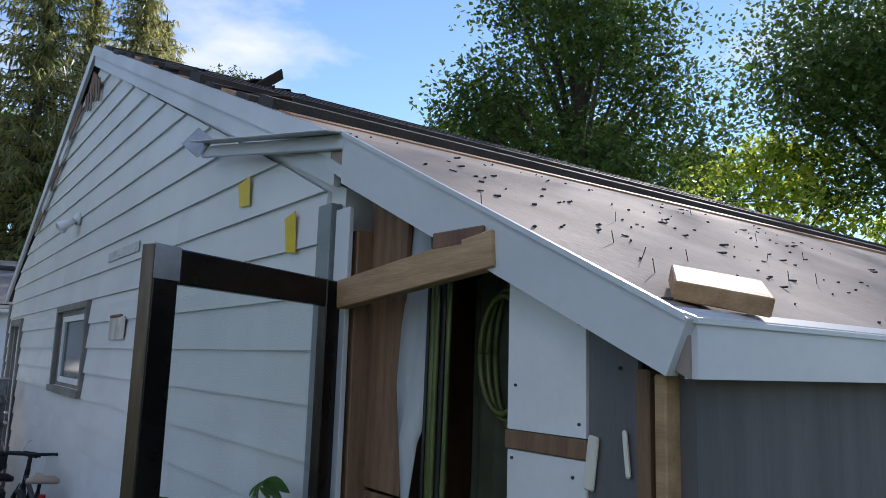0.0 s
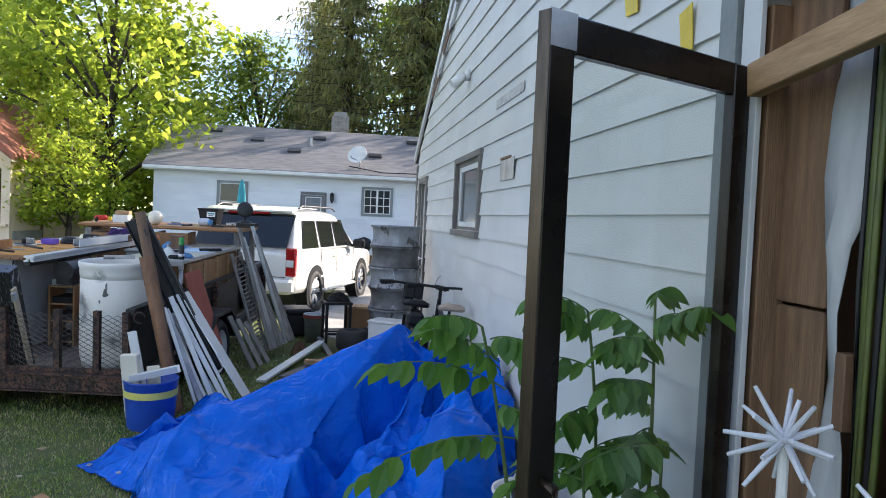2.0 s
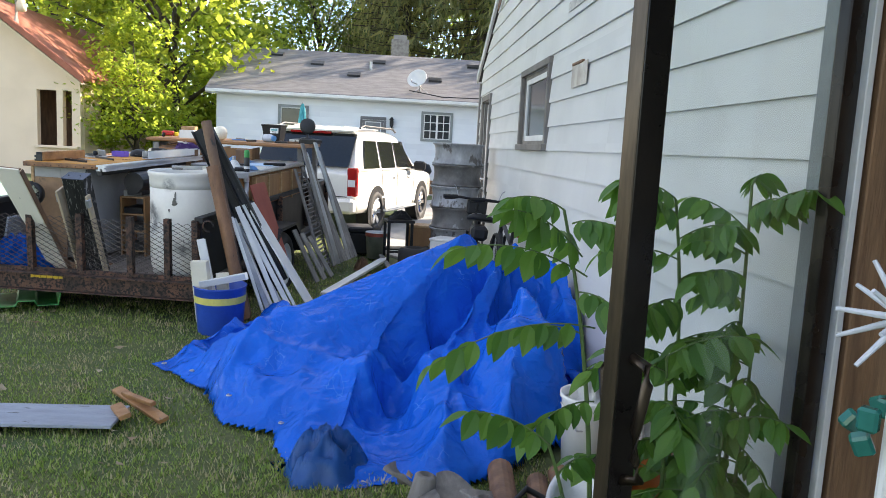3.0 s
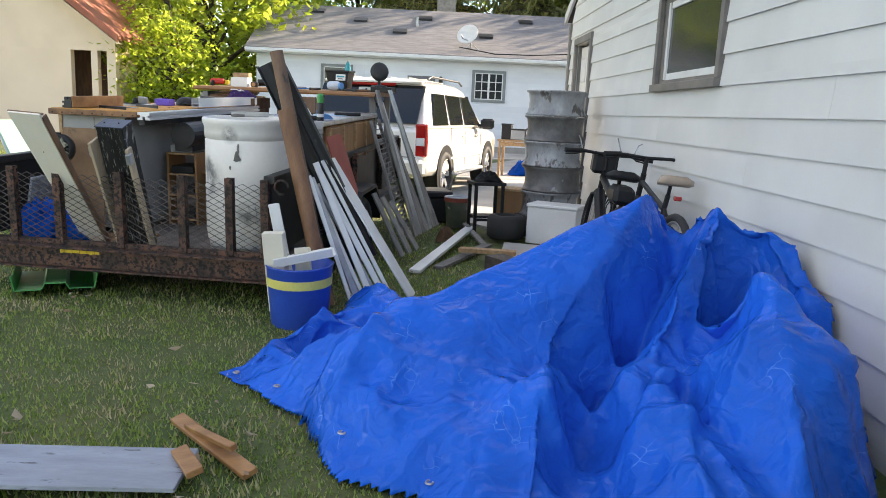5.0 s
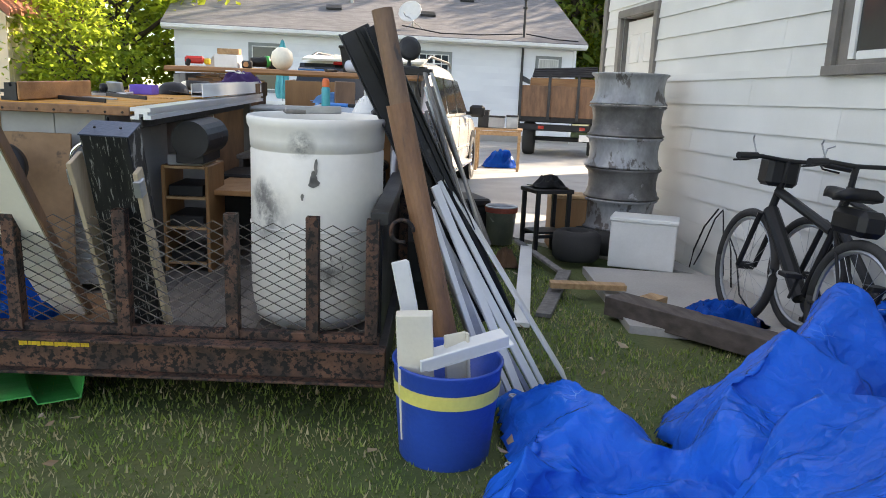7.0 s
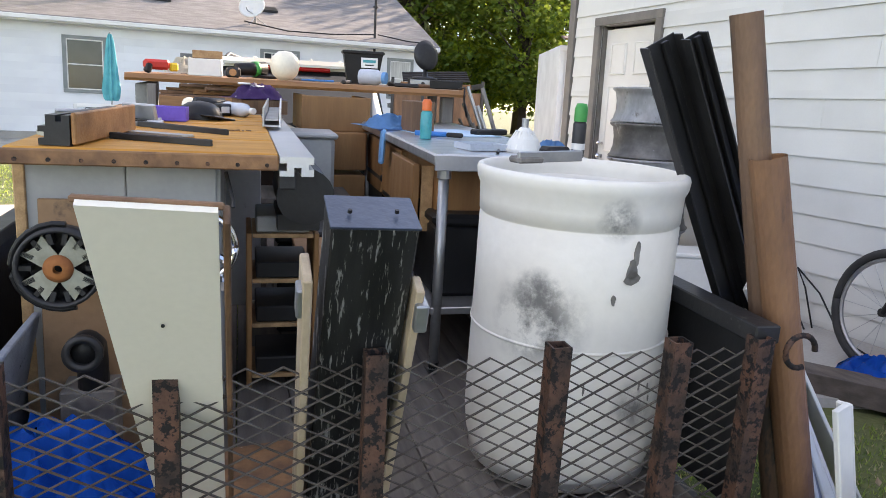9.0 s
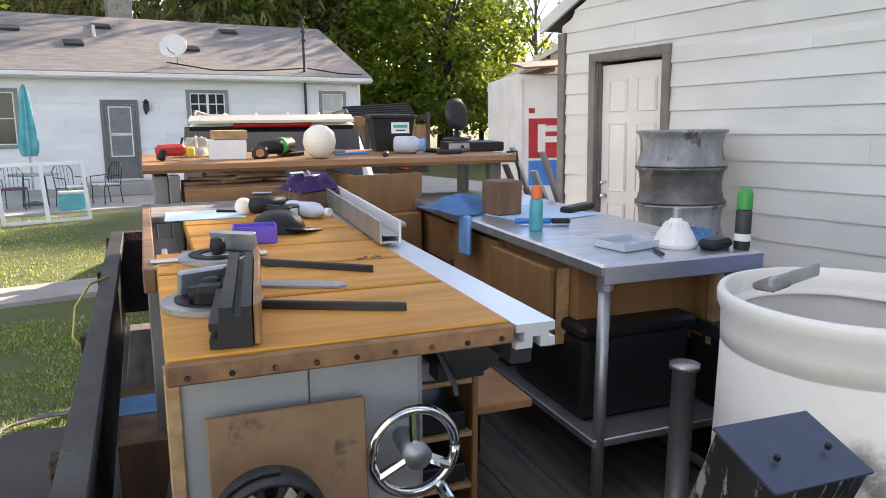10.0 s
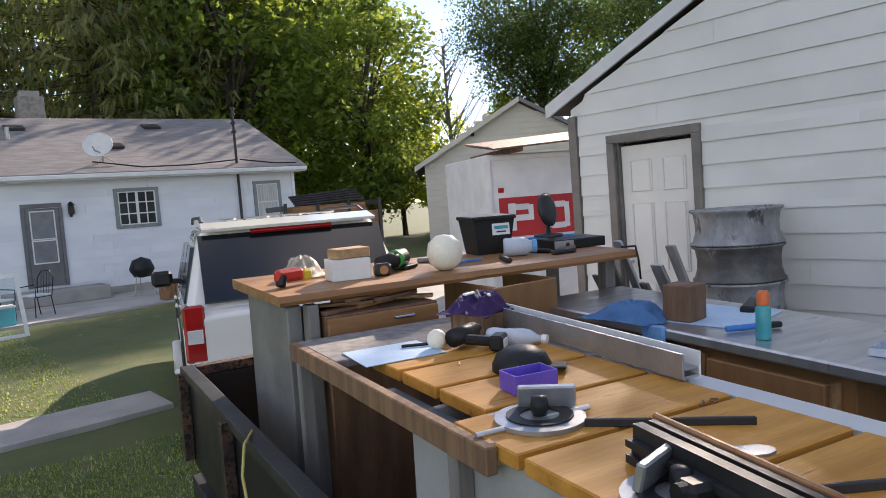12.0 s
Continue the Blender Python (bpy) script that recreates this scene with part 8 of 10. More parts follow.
def shelf_things():
    g = thing("glue_gun", on(-1.80, 3.30, SH + 0.001, 20), "red and yellow power tool on the slab shelf", "power tool")
    part("body", B((0.15, 0.05, 0.06), (0, 0, 0.05), bevel=0.015), mat("tool_red", (0.55, 0.03, 0.02), None, 4, 0.4), g)
    part("grip", B((0.04, 0.045, 0.06), (-0.05, -0.01, 0.03), (0, 20, 0), 0.01), M_BLACK, g)
    part("nose", B((0.05, 0.04, 0.05), (0.1, 0, 0.04), bevel=0.01), mat("tool_yellow", (0.7, 0.5, 0.03), None, 4, 0.4), g)
    one("folded_cloth", on(-1.66, 3.55, SH + 0.001), crumple(0.22, 0.2, 0.12, 12), M_CREAM, "cream cloth bundle on the slab shelf", "cloth", smooth=True)
    one("carton", on(-1.52, 3.28, SH + 0.001, -4), B((0.19, 0.12, 0.10), (0, 0, 0.05), bevel=0.003), M_VINYL, "plain white carton on the slab shelf", "carton")
    one("wood_offcut", on(-1.51, 3.28, SH + 0.102, 4), B((0.17, 0.11, 0.045), (0, 0, 0.0235), bevel=0.003), M_LUMBER, "pale wood offcut lying on the white carton", "wood offcut")
    t = thing("tape_measure", on(-1.36, 3.24, SH + 0.001, -6), "brown and grey tape measure on the shelf", "tape measure")
    part("case", B((0.085, 0.045, 0.06), (0, 0, 0.03), bevel=0.012), M_DARKMETAL, t)
    part("side_disc", R((0, -0.023, 0.03), (0, -0.026, 0.03), 0.022), M_SHELFWOOD, t)
    s = thing("sander", on(-1.24, 3.36, SH + 0.001, 30), "black and green power sander on the shelf", "power tool")
    part("body", R((-0.12, 0, 0.05), (0.08, 0, 0.06), 0.035, 0.045, 16), M_BLACK, s, smooth=True)
    part("band", R((0.0, 0, 0.056), (0.03, 0, 0.058), 0.046, 0.047, 16), M_GREEN, s, smooth=True)
    part("pad", B((0.12, 0.1, 0.02), (0.08, 0, 0.012), bevel=0.004), M_BLACK, s)
    one("lamp_globe", on(-1.06, 3.16, SH + 0.001), L([(0, 0), (0.04, 0.004), (0.075, 0.035), (0.088, 0.085), (0.078, 0.135), (0.04, 0.168), (0, 0.175)], 28), M_GLOBE, "round frosted white lamp globe on the shelf", "lamp globe", smooth=True)
    one("scissors", on(-0.86, 3.3, SH + 0.01, 20), T([(-0.1, 0, 0), (0, 0.01, 0), (0.12, -0.01, 0)], 0.006), M_BLUEPAINT, "blue-handled tool lying on the shelf", "tool")
    f = thing("glass_jar", on(-0.50, 3.34, SH + 0.05, 60), "pale plastic jar lying on its side", "jar")
    part("body", L([(0, -0.08), (0.045, -0.08), (0.05, -0.07), (0.05, 0.04), (0.035, 0.06), (0.034, 0.075), (0, 0.075)], 22, (0, 0, 0), (90, 0, 0)), M_CLEARPLASTIC, f, smooth=True)
    part("lid", R((0, -0.076, 0), (0, -0.1, 0), 0.037), M_BLUECLOTH, f)
    b = thing("black_planter_box", on(-0.52, 3.62, SH + 0.001, -5), "black tapered plastic box with a white label on the shelf", "box")
    bm = bmesh.new()
    lo = [bm.verts.new(p) for p in ((-0.10, -0.08, 0), (0.10, -0.08, 0), (0.10, 0.08, 0), (-0.10, 0.08, 0))]
    hi = [bm.verts.new(p) for p in ((-0.13, -0.1, 0.2), (0.13, -0.1, 0.2), (0.13, 0.1, 0.2), (-0.13, 0.1, 0.2))]
    for i in range(4):
        bm.faces.new((lo[i], lo[(i + 1) % 4], hi[(i + 1) % 4], hi[i]))
    bm.faces.new(lo[::-1])
    bm.faces.new(hi)
    part("body", bm, M_BLACK, b)
    part("rim", B((0.28, 0.22, 0.022), (0, 0, 0.205), bevel=0.006), M_BLACK, b)
    part("label", B((0.11, 0.004, 0.065), (0.04, -0.099, 0.14), (-6, 0, 0), 0), M_VINYL, b)
    part("label_bar", B((0.085, 0.003, 0.018), (0.04, -0.1035, 0.15), (-6, 0, 0), 0), M_TEAL, b)
    part("label_bar", B((0.06, 0.003, 0.008), (0.04, -0.1015, 0.125), (-6, 0, 0), 0), M_DARKMETAL, b)
    r = thing("flat_radio", on(-0.05, 3.45, SH + 0.001, -4), "flat black receiver with a pale front on the shelf", "receiver")
    part("body", B((0.34, 0.22, 0.055), (0, 0, 0.0275), bevel=0.005), M_BLACK, r)
    part("front", B((0.13, 0.006, 0.045), (-0.12, -0.111, 0.028), bevel=0.001), M_GALV, r)
    part("knob", R((-0.1, -0.114, 0.028), (-0.1, -0.12, 0.028), 0.012), M_DARKMETAL, r)
    d = thing("desk_fan", on(-0.08, 3.62, SH + 0.057, 0), "small dark round fan standing on the receiver", "fan")
    part("foot", L([(0, 0), (0.09, 0), (0.085, 0.012), (0.02, 0.02), (0.012, 0.07), (0, 0.07)], 20), M_DARKMETAL, d, smooth=True)
    part("cage", L([(0, -0.03), (0.07, -0.026), (0.10, -0.008), (0.102, 0.008), (0.07, 0.02), (0, 0.024)], 28, (0, 0, 0.16), (80, 0, 25)), M_DARKMETAL, d, smooth=True)
    for k, (x, y, ln, c) in enumerate(((-0.3, 3.2, 0.16, M_DARKMETAL), (-0.2, 3.28, 0.2, M_OLDWOOD), (-0.68, 3.2, 0.18, M_DARKMETAL), (-0.35, 3.35, 0.15, M_BLACK), (-0.93, 3.5, 0.2, M_GREYWOOD))):
        one("loose_tool", on(x, y, SH + 0.013, 35 * k), B((ln, 0.03, 0.024), bevel=0.007), c, "dark hand tool lying on the slab shelf", "hand tool", "tools on the shelf")
    one("black_cable", on(0, 0, 0), T([(0.02, 3.1, SH + 0.01), (0.03, 3.0, SH + 0.02), (0.02, 2.97, SH - 0.05), (0.05, 2.99, SH - 0.16)], 0.006), M_BLACK, "black cable hanging over the shelf edge", "cable", smooth=True)
    rng = random.Random(6)
    for k in range(9):
        one("wood_scrap", on(-1.66 + 0.045 * k, 3.04 + 0.05 * (k % 3), 1.297 + 0.014 * (k % 4), rng.uniform(-40, 40), rng.uniform(-6, 6)), B((rng.uniform(0.12, 0.3), 0.035, 0.016), bevel=0.002), (M_OLDWOOD, M_SHELFWOOD, M_LUMBER)[k % 3], "brown wood scrap heaped on the tool chest", "wood scrap", "wood scraps")
    b = thing("blue_tote", on(-0.98, 2.62, 0.8), "grey-blue plastic tote with clutter behind the saw", "tote")
    part("body", B((0.30, 0.3, 0.32), (0, 0, 0.16), bevel=0.02), M_CAB, b)
    part("rim", B((0.33, 0.33, 0.03), (0, 0, 0.325), bevel=0.01), M_CAB, b)
    s = thing("tote_stand", on(-0.98, 2.62, FL), "dark wooden stand under the tote", "stand")
    part("top", B((0.5, 0.45, 0.03), (0, 0, 0.505)), M_TRAILERWOOD, s)
    for x in (-0.22, 0.22):
        part("side", B((0.03, 0.42, 0.49), (x, 0, 0.245)), M_TRAILERWOOD, s)
    s = thing("black_chest", on(-0.95, 1.95, FL), "black steel tool chest on the trailer floor", "chest")
    part("body", B((0.42, 0.35, 0.42), (0, 0, 0.21), bevel=0.01), M_BLACK, s)
    part("lid", B((0.44, 0.37, 0.05), (0, 0, 0.446), bevel=0.01), M_BLACK, s)
    part("latch", B((0.05, 0.012, 0.05), (0, -0.19, 0.4), bevel=0.003), M_GALV, s)
    rack = thing("parts_rack", on(-1.17, 1.3, FL), "wooden rack with small drawers under the saw rail", "rack")
    part("side", B((0.02, 0.3, 0.6), (-0.12, 0, 0.3)), M_DRAWER, rack)
    part("side", B((0.02, 0.3, 0.6), (0.12, 0, 0.3)), M_DRAWER, rack)
    for z in (0.05, 0.25, 0.42, 0.59):
        part("shelf", B((0.216, 0.3, 0.015), (0, 0, z), bevel=0.001), M_LUMBER, rack)
        part("tray", B((0.19, 0.26, 0.06), (0, -0.01, z + 0.04), bevel=0.005), (M_BLACK, M_CAB)[int(z * 10) % 2], rack)


shelf_things()


def gate_things():
    # beige panel leaning out over the tailgate
    bm = bmesh.new()
    top = [(-1.57, -0.30, 1.235), (-1.355, -0.30, 1.225)]
    bot = [(-1.52, 0.33, FL + 0.005), (-1.36, 0.33, FL + 0.005)]
    f = [bm.verts.new(p) for p in (top[0], top[1], bot[1], bot[0])]
    k = [bm.verts.new((p[0], p[1] + 0.016, p[2] + 0.009)) for p in (top[0], top[1], bot[1], bot[0])]
    bm.faces.new(f)
    bm.faces.new(k[::-1])
    for i in range(4):
        bm.faces.new((f[i], f[(i + 1) % 4], k[(i + 1) % 4], k[i]))
    b = thing("laminate_sheet", TR, "beige laminated panel leaning over the tailgate", "panel")
    part("sheet", bm, M_BEIGE, b)
    part("edge_batten", K((-1.342, -0.275, 1.22), (-1.345, 0.35, FL + 0.01), 0.012, 0.045, (1, 0, 0)), M_OLDWOOD, b)
    part("edge_batten", K((-1.58, -0.278, 1.243), (-1.345, -0.278, 1.232), 0.012, 0.018, (0, 0, 1)), M_OLDWOOD, b)
    part("screw_hole", R((-1.46, -0.136, 0.98), (-1.46, -0.139, 0.978), 0.0035, seg=8), M_BLACK, b)
    c = thing("black_chute", TR, "scratched black steel box chute leaning on the tailgate", "steel box")
    m = Matrix(((1, 0, 0, 0), (0, 1, 0, 0), (0, 0, 1, 0), (0, 0, 0, 1)))
    a0, a1 = Vector((-1.07, 0.30, FL + 0.01)), Vector((-1.05, 0.00, 1.17))
    part("body", plank_between(bmesh.new(), a0, a1, 0.185, 0.13, (1, 0, 0), 0.004), M_SCRATCH, c)
    part("top_plate", plank_between(bmesh.new(), a1, a1 + (a1 - a0).normalized() * 0.006, 0.192, 0.137, (1, 0, 0), 0.001), mat("blue_grey_steel", (0.07, 0.09, 0.13), (0.05, 0.065, 0.095), 4, 0.4, metal=0.5), c)
    for x in (-1.10, -1.0):
        part("bolt", R((x, -0.02, 1.176), (x, -0.022, 1.183), 0.005, seg=8), M_BLACK, c)
    for x, s in ((-1.178, -1), (-0.955, 1)):
        w = thing("plywood_strip", TR, "pale plywood board clamped beside the black chute", "board", group="boards beside the chute")
        part("plank", K((x, 0.26, FL + 0.005), (x + 0.01 * s, -0.02, 1.06 - (0.04 if s > 0 else 0)), 0.02, 0.11 if s < 0 else 0.06, (1, 0, 0)), M_PALEPLY, w)
        part("bracket", B((0.03, 0.05, 0.07), (x + 0.016 * s, -0.02, 0.99 - (0.04 if s > 0 else 0)), (15, 0, 0)), M_GALV, w)
    r = thing("fan_rotor", TR @ pose(-1.76, 0.47, 0.94, 0, 0, 0) @ Matrix.Diagonal((0.62, 0.62, 0.62, 1)), "rusty black fan rotor with four pale vanes", "rotor")
    part("ring", L([(0.135, -0.05), (0.165, -0.05), (0.17, 0.0), (0.165, 0.06), (0.15, 0.06), (0.15, -0.03), (0.135, -0.05)], 36, (0, 0, 0), (90, 0, 0)), M_DARKMETAL, r, smooth=True)
    part("backplate", R((0, 0.05, 0), (0, 0.065, 0), 0.155, seg=32), M_BLACK, r)
    for k in range(4):
        a = radians(45 + 90 * k)
        d, n2 = Vector((math.cos(a), 0, math.sin(a))), Vector((-math.sin(a), 0, math.cos(a)))
        bm = bmesh.new()
        pts = [d * 0.03 + n2 * 0.036, d * 0.135 + n2 * 0.058, d * 0.12, d * 0.135 - n2 * 0.058, d * 0.03 - n2 * 0.036]
        fr = [bm.verts.new(p + Vector((0, -0.045, 0))) for p in pts]
        bk = [bm.verts.new(p + Vector((0, -0.036, 0))) for p in pts]
        bm.faces.new(fr)
        bm.faces.new(bk[::-1])
        for i in range(5):
            bm.faces.new((fr[i], fr[(i + 1) % 5], bk[(i + 1) % 5], bk[i]))
        part("vane", bm, mat("grey_green_paint", (0.33, 0.33, 0.26), (0.24, 0.24, 0.18), 12, 0.7) if k == 0 else bpy.data.materials["grey_green_paint"], r)
    part("hub", L([(0.018, 0), (0.052, 0), (0.058, 0.02), (0.034, 0.035), (0.018, 0.035)], 24, (0, -0.03, 0), (90, 0, 0)), mat("orange_rust", (0.36, 0.13, 0.035), (0.24, 0.08, 0.025), 14, 0.8), r, smooth=True)
    part("strap", T([(0.17 * math.cos(t) * 1.06, -0.02, 0.17 * math.sin(t) * 1.06) for t in [radians(80 + 16 * q) for q in range(14)]], 0.012), M_BLACK, r)
    for k in range(14):
        a = k * math.tau / 14
        part("blade", K((0.10 * math.cos(a), -0.02, 0.10 * math.sin(a)), (0.145 * math.cos(a), -0.02, 0.145 * math.sin(a)), 0.02, 0.05, (-math.sin(a), 0, math.cos(a)), 0), M_DARKMETAL, r)
    p = thing("plywood_sheet", TR, "brown stained plywood panel behind the rotor", "panel")
    part("sheet", K((-1.69, 0.60, FL), (-1.69, 0.66, 1.08), 0.32, 0.014, (1, 0, 0)), mat("stained_plywood", (0.30, 0.175, 0.09), (0.20, 0.115, 0.06), 3, 0.7, bump=0.2, fine=30, grain=0.4, spot=(0.11, 0.07, 0.045), spot_scale=3.5, spot_at=0.56), p)
    e = thing("pipe_elbow", TR @ pose(-1.71, 0.50, 0.72) @ Matrix.Diagonal((0.7, 0.7, 0.7, 1)), "short black pipe elbow below the rotor", "pipe")
    part("bend", T([(0, -0.10, 0), (0, -0.02, 0), (0.0, 0.04, -0.03), (0, 0.06, -0.1), (0, 0.06, -0.2)], 0.058, 18), M_BLACK, e, smooth=True)
    part("collar", L([(0.045, 0), (0.07, 0), (0.07, 0.03), (0.045, 0.03), (0.045, 0)], 24, (0, -0.1, 0), (90, 0, 0)), M_DARKMETAL, e, smooth=True)
    one("pipe_rest", TR @ pose(-1.72, 0.56, FL), B((0.14, 0.12, 0.30), (0, 0, 0.15)), M_TRAILERWOOD, "dark wooden block under the pipe elbow", "block")
    one("blue_bag", TR @ pose(-1.78, 0.28, FL), crumple(0.55, 0.42, 0.36, 21, 26), M_TARP, "crumpled blue plastic bag on the trailer floor", "bag", smooth=True)
    one("floor_sheet", TR @ pose(-1.35, 0.42, FL + 0.002, 0, 0, 10), B((0.5, 0.5, 0.012), (0, 0, 0.007)), M_EDGEWOOD, "rusty brown sheet on the trailer floor", "sheet")
    one("white_board", TR @ pose(-1.98, 0.85, FL + 0.01, 0, 12, 0), B((0.02, 1.1, 0.46), (0, 0, 0.23)), M_FLAKED, "scuffed white board against the trailer side", "board")
    # leaning against the trailer's right side
    one("rusty_pipe", TR, R((-0.03, 0.24, 1.675), (0.345, 0.19, 0.02), 0.043, seg=20), M_RUSTPIPE, "long brown rusted pipe leaning on the tailgate corner", "pipe", smooth=False)
    pp = thing("rusty_pipe", TR, "shorter orange-brown rusted pipe with an open end", "pipe")
    bm = bmesh.new()
    rod(bm, (0.05, 0.17, 1.305), (0.36, 0.10, 0.02), 0.05, seg=20, caps=False)
    rod(bm, (0.05, 0.17, 1.305), (0.36, 0.10, 0.02), 0.044, seg=20, caps=False)
    part("tube", bm, mat("orange_rust_pipe", (0.30, 0.155, 0.08), (0.19, 0.10, 0.06), 5, 0.6, metal=0.25, bump=0.2, stretch=(2, 2, 0.6), grain=0.4, spot=(0.08, 0.06, 0.05), spot_scale=5, spot_at=0.62), pp)
    for k in range(2):
        ch = thing("dark_trim", TR, "dark charcoal folded metal channel leaning in a bundle", "metal trim", group="dark trims")
        a0, a1 = Vector((-0.165 + 0.085 * k, 0.44 - 0.03 * k, 1.60 + 0.02 * k)), Vector((0.50 + 0.085 * k, 0.50 - 0.03 * k, 0.30))
        part("web", K(a0, a1, 0.13 - 0.06 * k, 0.006, (1, 0.25, 0.3), 0.001), M_DARKMETAL, ch)
        for o in (-0.5, 0.5):
            off = Vector((1, 0.25, 0.42)).normalized() * (0.13 - 0.06 * k) * o + Vector((0, -0.02, 0))
            part("flange", K(a0 + off, a1 + off, 0.045, 0.006, (0, 1, 0), 0.001), M_DARKMETAL, ch)
        part("inner_lip", K(a0 + Vector((0.015, -0.012, 0)), a1 + Vector((0.015, -0.012, 0)), 0.022, 0.014, (1, 0.25, 0.3), 0.002), M_BLACK, ch)
    rng = random.Random(9)
    for k in range(7):
        top = Vector((0.19 + 0.006 * k, 0.24 + 0.03 * k, 0.92 + rng.uniform(-0.14, 0.06)))
        foot = Vector((0.52 + 0.040 * k, 0.16 + 0.035 * k, 0.012))
        one("white_trim", TR, K(top, foot, 0.028 + 0.016 * (k % 2), 0.014, (0.8, 0.6, 0.2)), (M_VINYL, M_GALV, M_VINYL)[k % 3], "narrow white metal trim leaning on the trailer", "trim strip", "white trims")
    one("white_board", TR, K((0.255, 0.52, 0.965), (0.88, 0.48, 0.012), 0.19, 0.014, (0, 1, 0)), M_VINYL, "wide white painted board leaning on the trailer", "board")
    one("white_trim", TR, K((0.20, 0.36, 0.80), (0.50, 0.36, 0.012), 0.06, 0.02, (0.8, 1, 0)), M_CREAM, "short cream trim leaning on the pipe", "trim strip", "white trims")
    one("red_board", TR, K((0.10, 1.15, 1.08), (0.35, 1.15, 0.32), 0.42, 0.012, (0, 1, 0)), M_REDBOARD, "dull red board leaning on the trailer side", "board")
    sh = thing("grey_shutter", TR, "weathered grey louvred shutter leaning on the trailer", "shutter")
    a, b2 = Vector((0.10, 2.62, 1.14)), Vector((0.50, 2.42, 0.012))
    ax = (b2 - a)
    for o in (-0.17, 0.17):
        part("stile", K(a + Vector((0, o, 0)), b2 + Vector((0, o, 0)), 0.05, 0.025, (0, 1, 0)), M_GREYWOOD, sh)
    for k in range(24):
        p0 = a + ax * (0.04 + 0.92 * k / 23)
        part("slat", K(p0 + Vector((0.004, -0.15, 0)), p0 + Vector((0.004, 0.15, 0)), 0.034, 0.007, (0.9, 0, 0.2), 0), M_GREYWOOD, sh)
    for k in range(7):
        y = 2.75 + 0.11 * k
        one("grey_board", TR, K((0.08 + 0.01 * k, y + 0.05, 1.42 - 0.11 * (k % 4)), (0.55 + 0.02 * k, y - 0.15, 0.012), 0.08 + 0.03 * (k % 2), 0.018, (0.2, 1, 0)), (M_GREYWOOD, M_GALV, M_GREYWOOD)[k % 3], "weathered grey board leaning on the trailer", "board", "grey boards")
    for k in range(3):
        one("grey_board", TR, K((0.30 + 0.05 * k, 1.75 + 0.12 * k, 0.55 - 0.05 * k), (0.58 + 0.04 * k, 1.70 + 0.16 * k, 0.012), 0.09, 0.016, (0.2, 1, 0)), M_GREYWOOD, "short weathered grey board beside the shutter", "board", "grey boards")
    # blue tub with vinyl offcuts
    t = thing("laundry_tub", TR @ pose(0.29, -0.27, -0.0), "blue plastic tub with a yellow band, full of vinyl offcuts", "tub")
    prof = [(0, 0.0), (0.165, 0.0), (0.175, 0.02), (0.205, 0.385), (0.212, 0.395), (0.205, 0.40), (0.195, 0.39), (0.166, 0.03), (0, 0.02)]
    bp = mat("tub_blue", (0.015, 0.075, 0.42), (0.012, 0.06, 0.34), 4, 0.4)
    part("shell", L(prof, 36), bp, t, smooth=True)
    part("band", L([(0.1985, 0.27), (0.2005, 0.27), (0.2045, 0.325), (0.2025, 0.325), (0.1985, 0.27)], 36), mat("tub_yellow", (0.62, 0.58, 0.16), (0.55, 0.5, 0.13), 4, 0.45), t, "pale yellow band")
    for k, (p0, p1, w) in enumerate((((-0.10, -0.06, 0.1), (-0.13, -0.10, 0.60), 0.13), ((-0.06, 0.06, 0.1), (-0.20, 0.09, 0.74), 0.06), ((0.05, -0.05, 0.1), (0.02, -0.02, 0.50), 0.09))):
        w3 = thing("vinyl_offcut", t.matrix_world @ Matrix.Identity(4), "cream and white vinyl profile offcut sticking out of the tub", "vinyl offcut", group="offcuts in the tub")
        part("face", K(p0, p1, w, 0.055 if k == 0 else 0.016, (1, 0.3 * k, 0)), (M_CREAM, M_VINYL)[k % 2], w3)
        part("flange", K(Vector(p0) + Vector((w * 0.45, 0.02, 0)), Vector(p1) + Vector((w * 0.45, 0.02, 0)), 0.012, 0.04, (1, 0.3 * k, 0)), (M_CREAM, M_VINYL)[k % 2], w3)
    w3 = thing("vinyl_offcut", t.matrix_world, "long white vinyl gutter profile lying across the tub", "vinyl offcut", group="offcuts in the tub")
    part("face", K((-0.1, -0.12, 0.42), (0.22, 0.02, 0.48), 0.11, 0.012, (0.2, 0.9, 0.3)), M_VINYL, w3)
    part("flange", K((-0.1, -0.18, 0.43), (0.22, -0.04, 0.49), 0.012, 0.05, (0.2, 0.9, 0.3)), M_VINYL, w3)


gate_things()


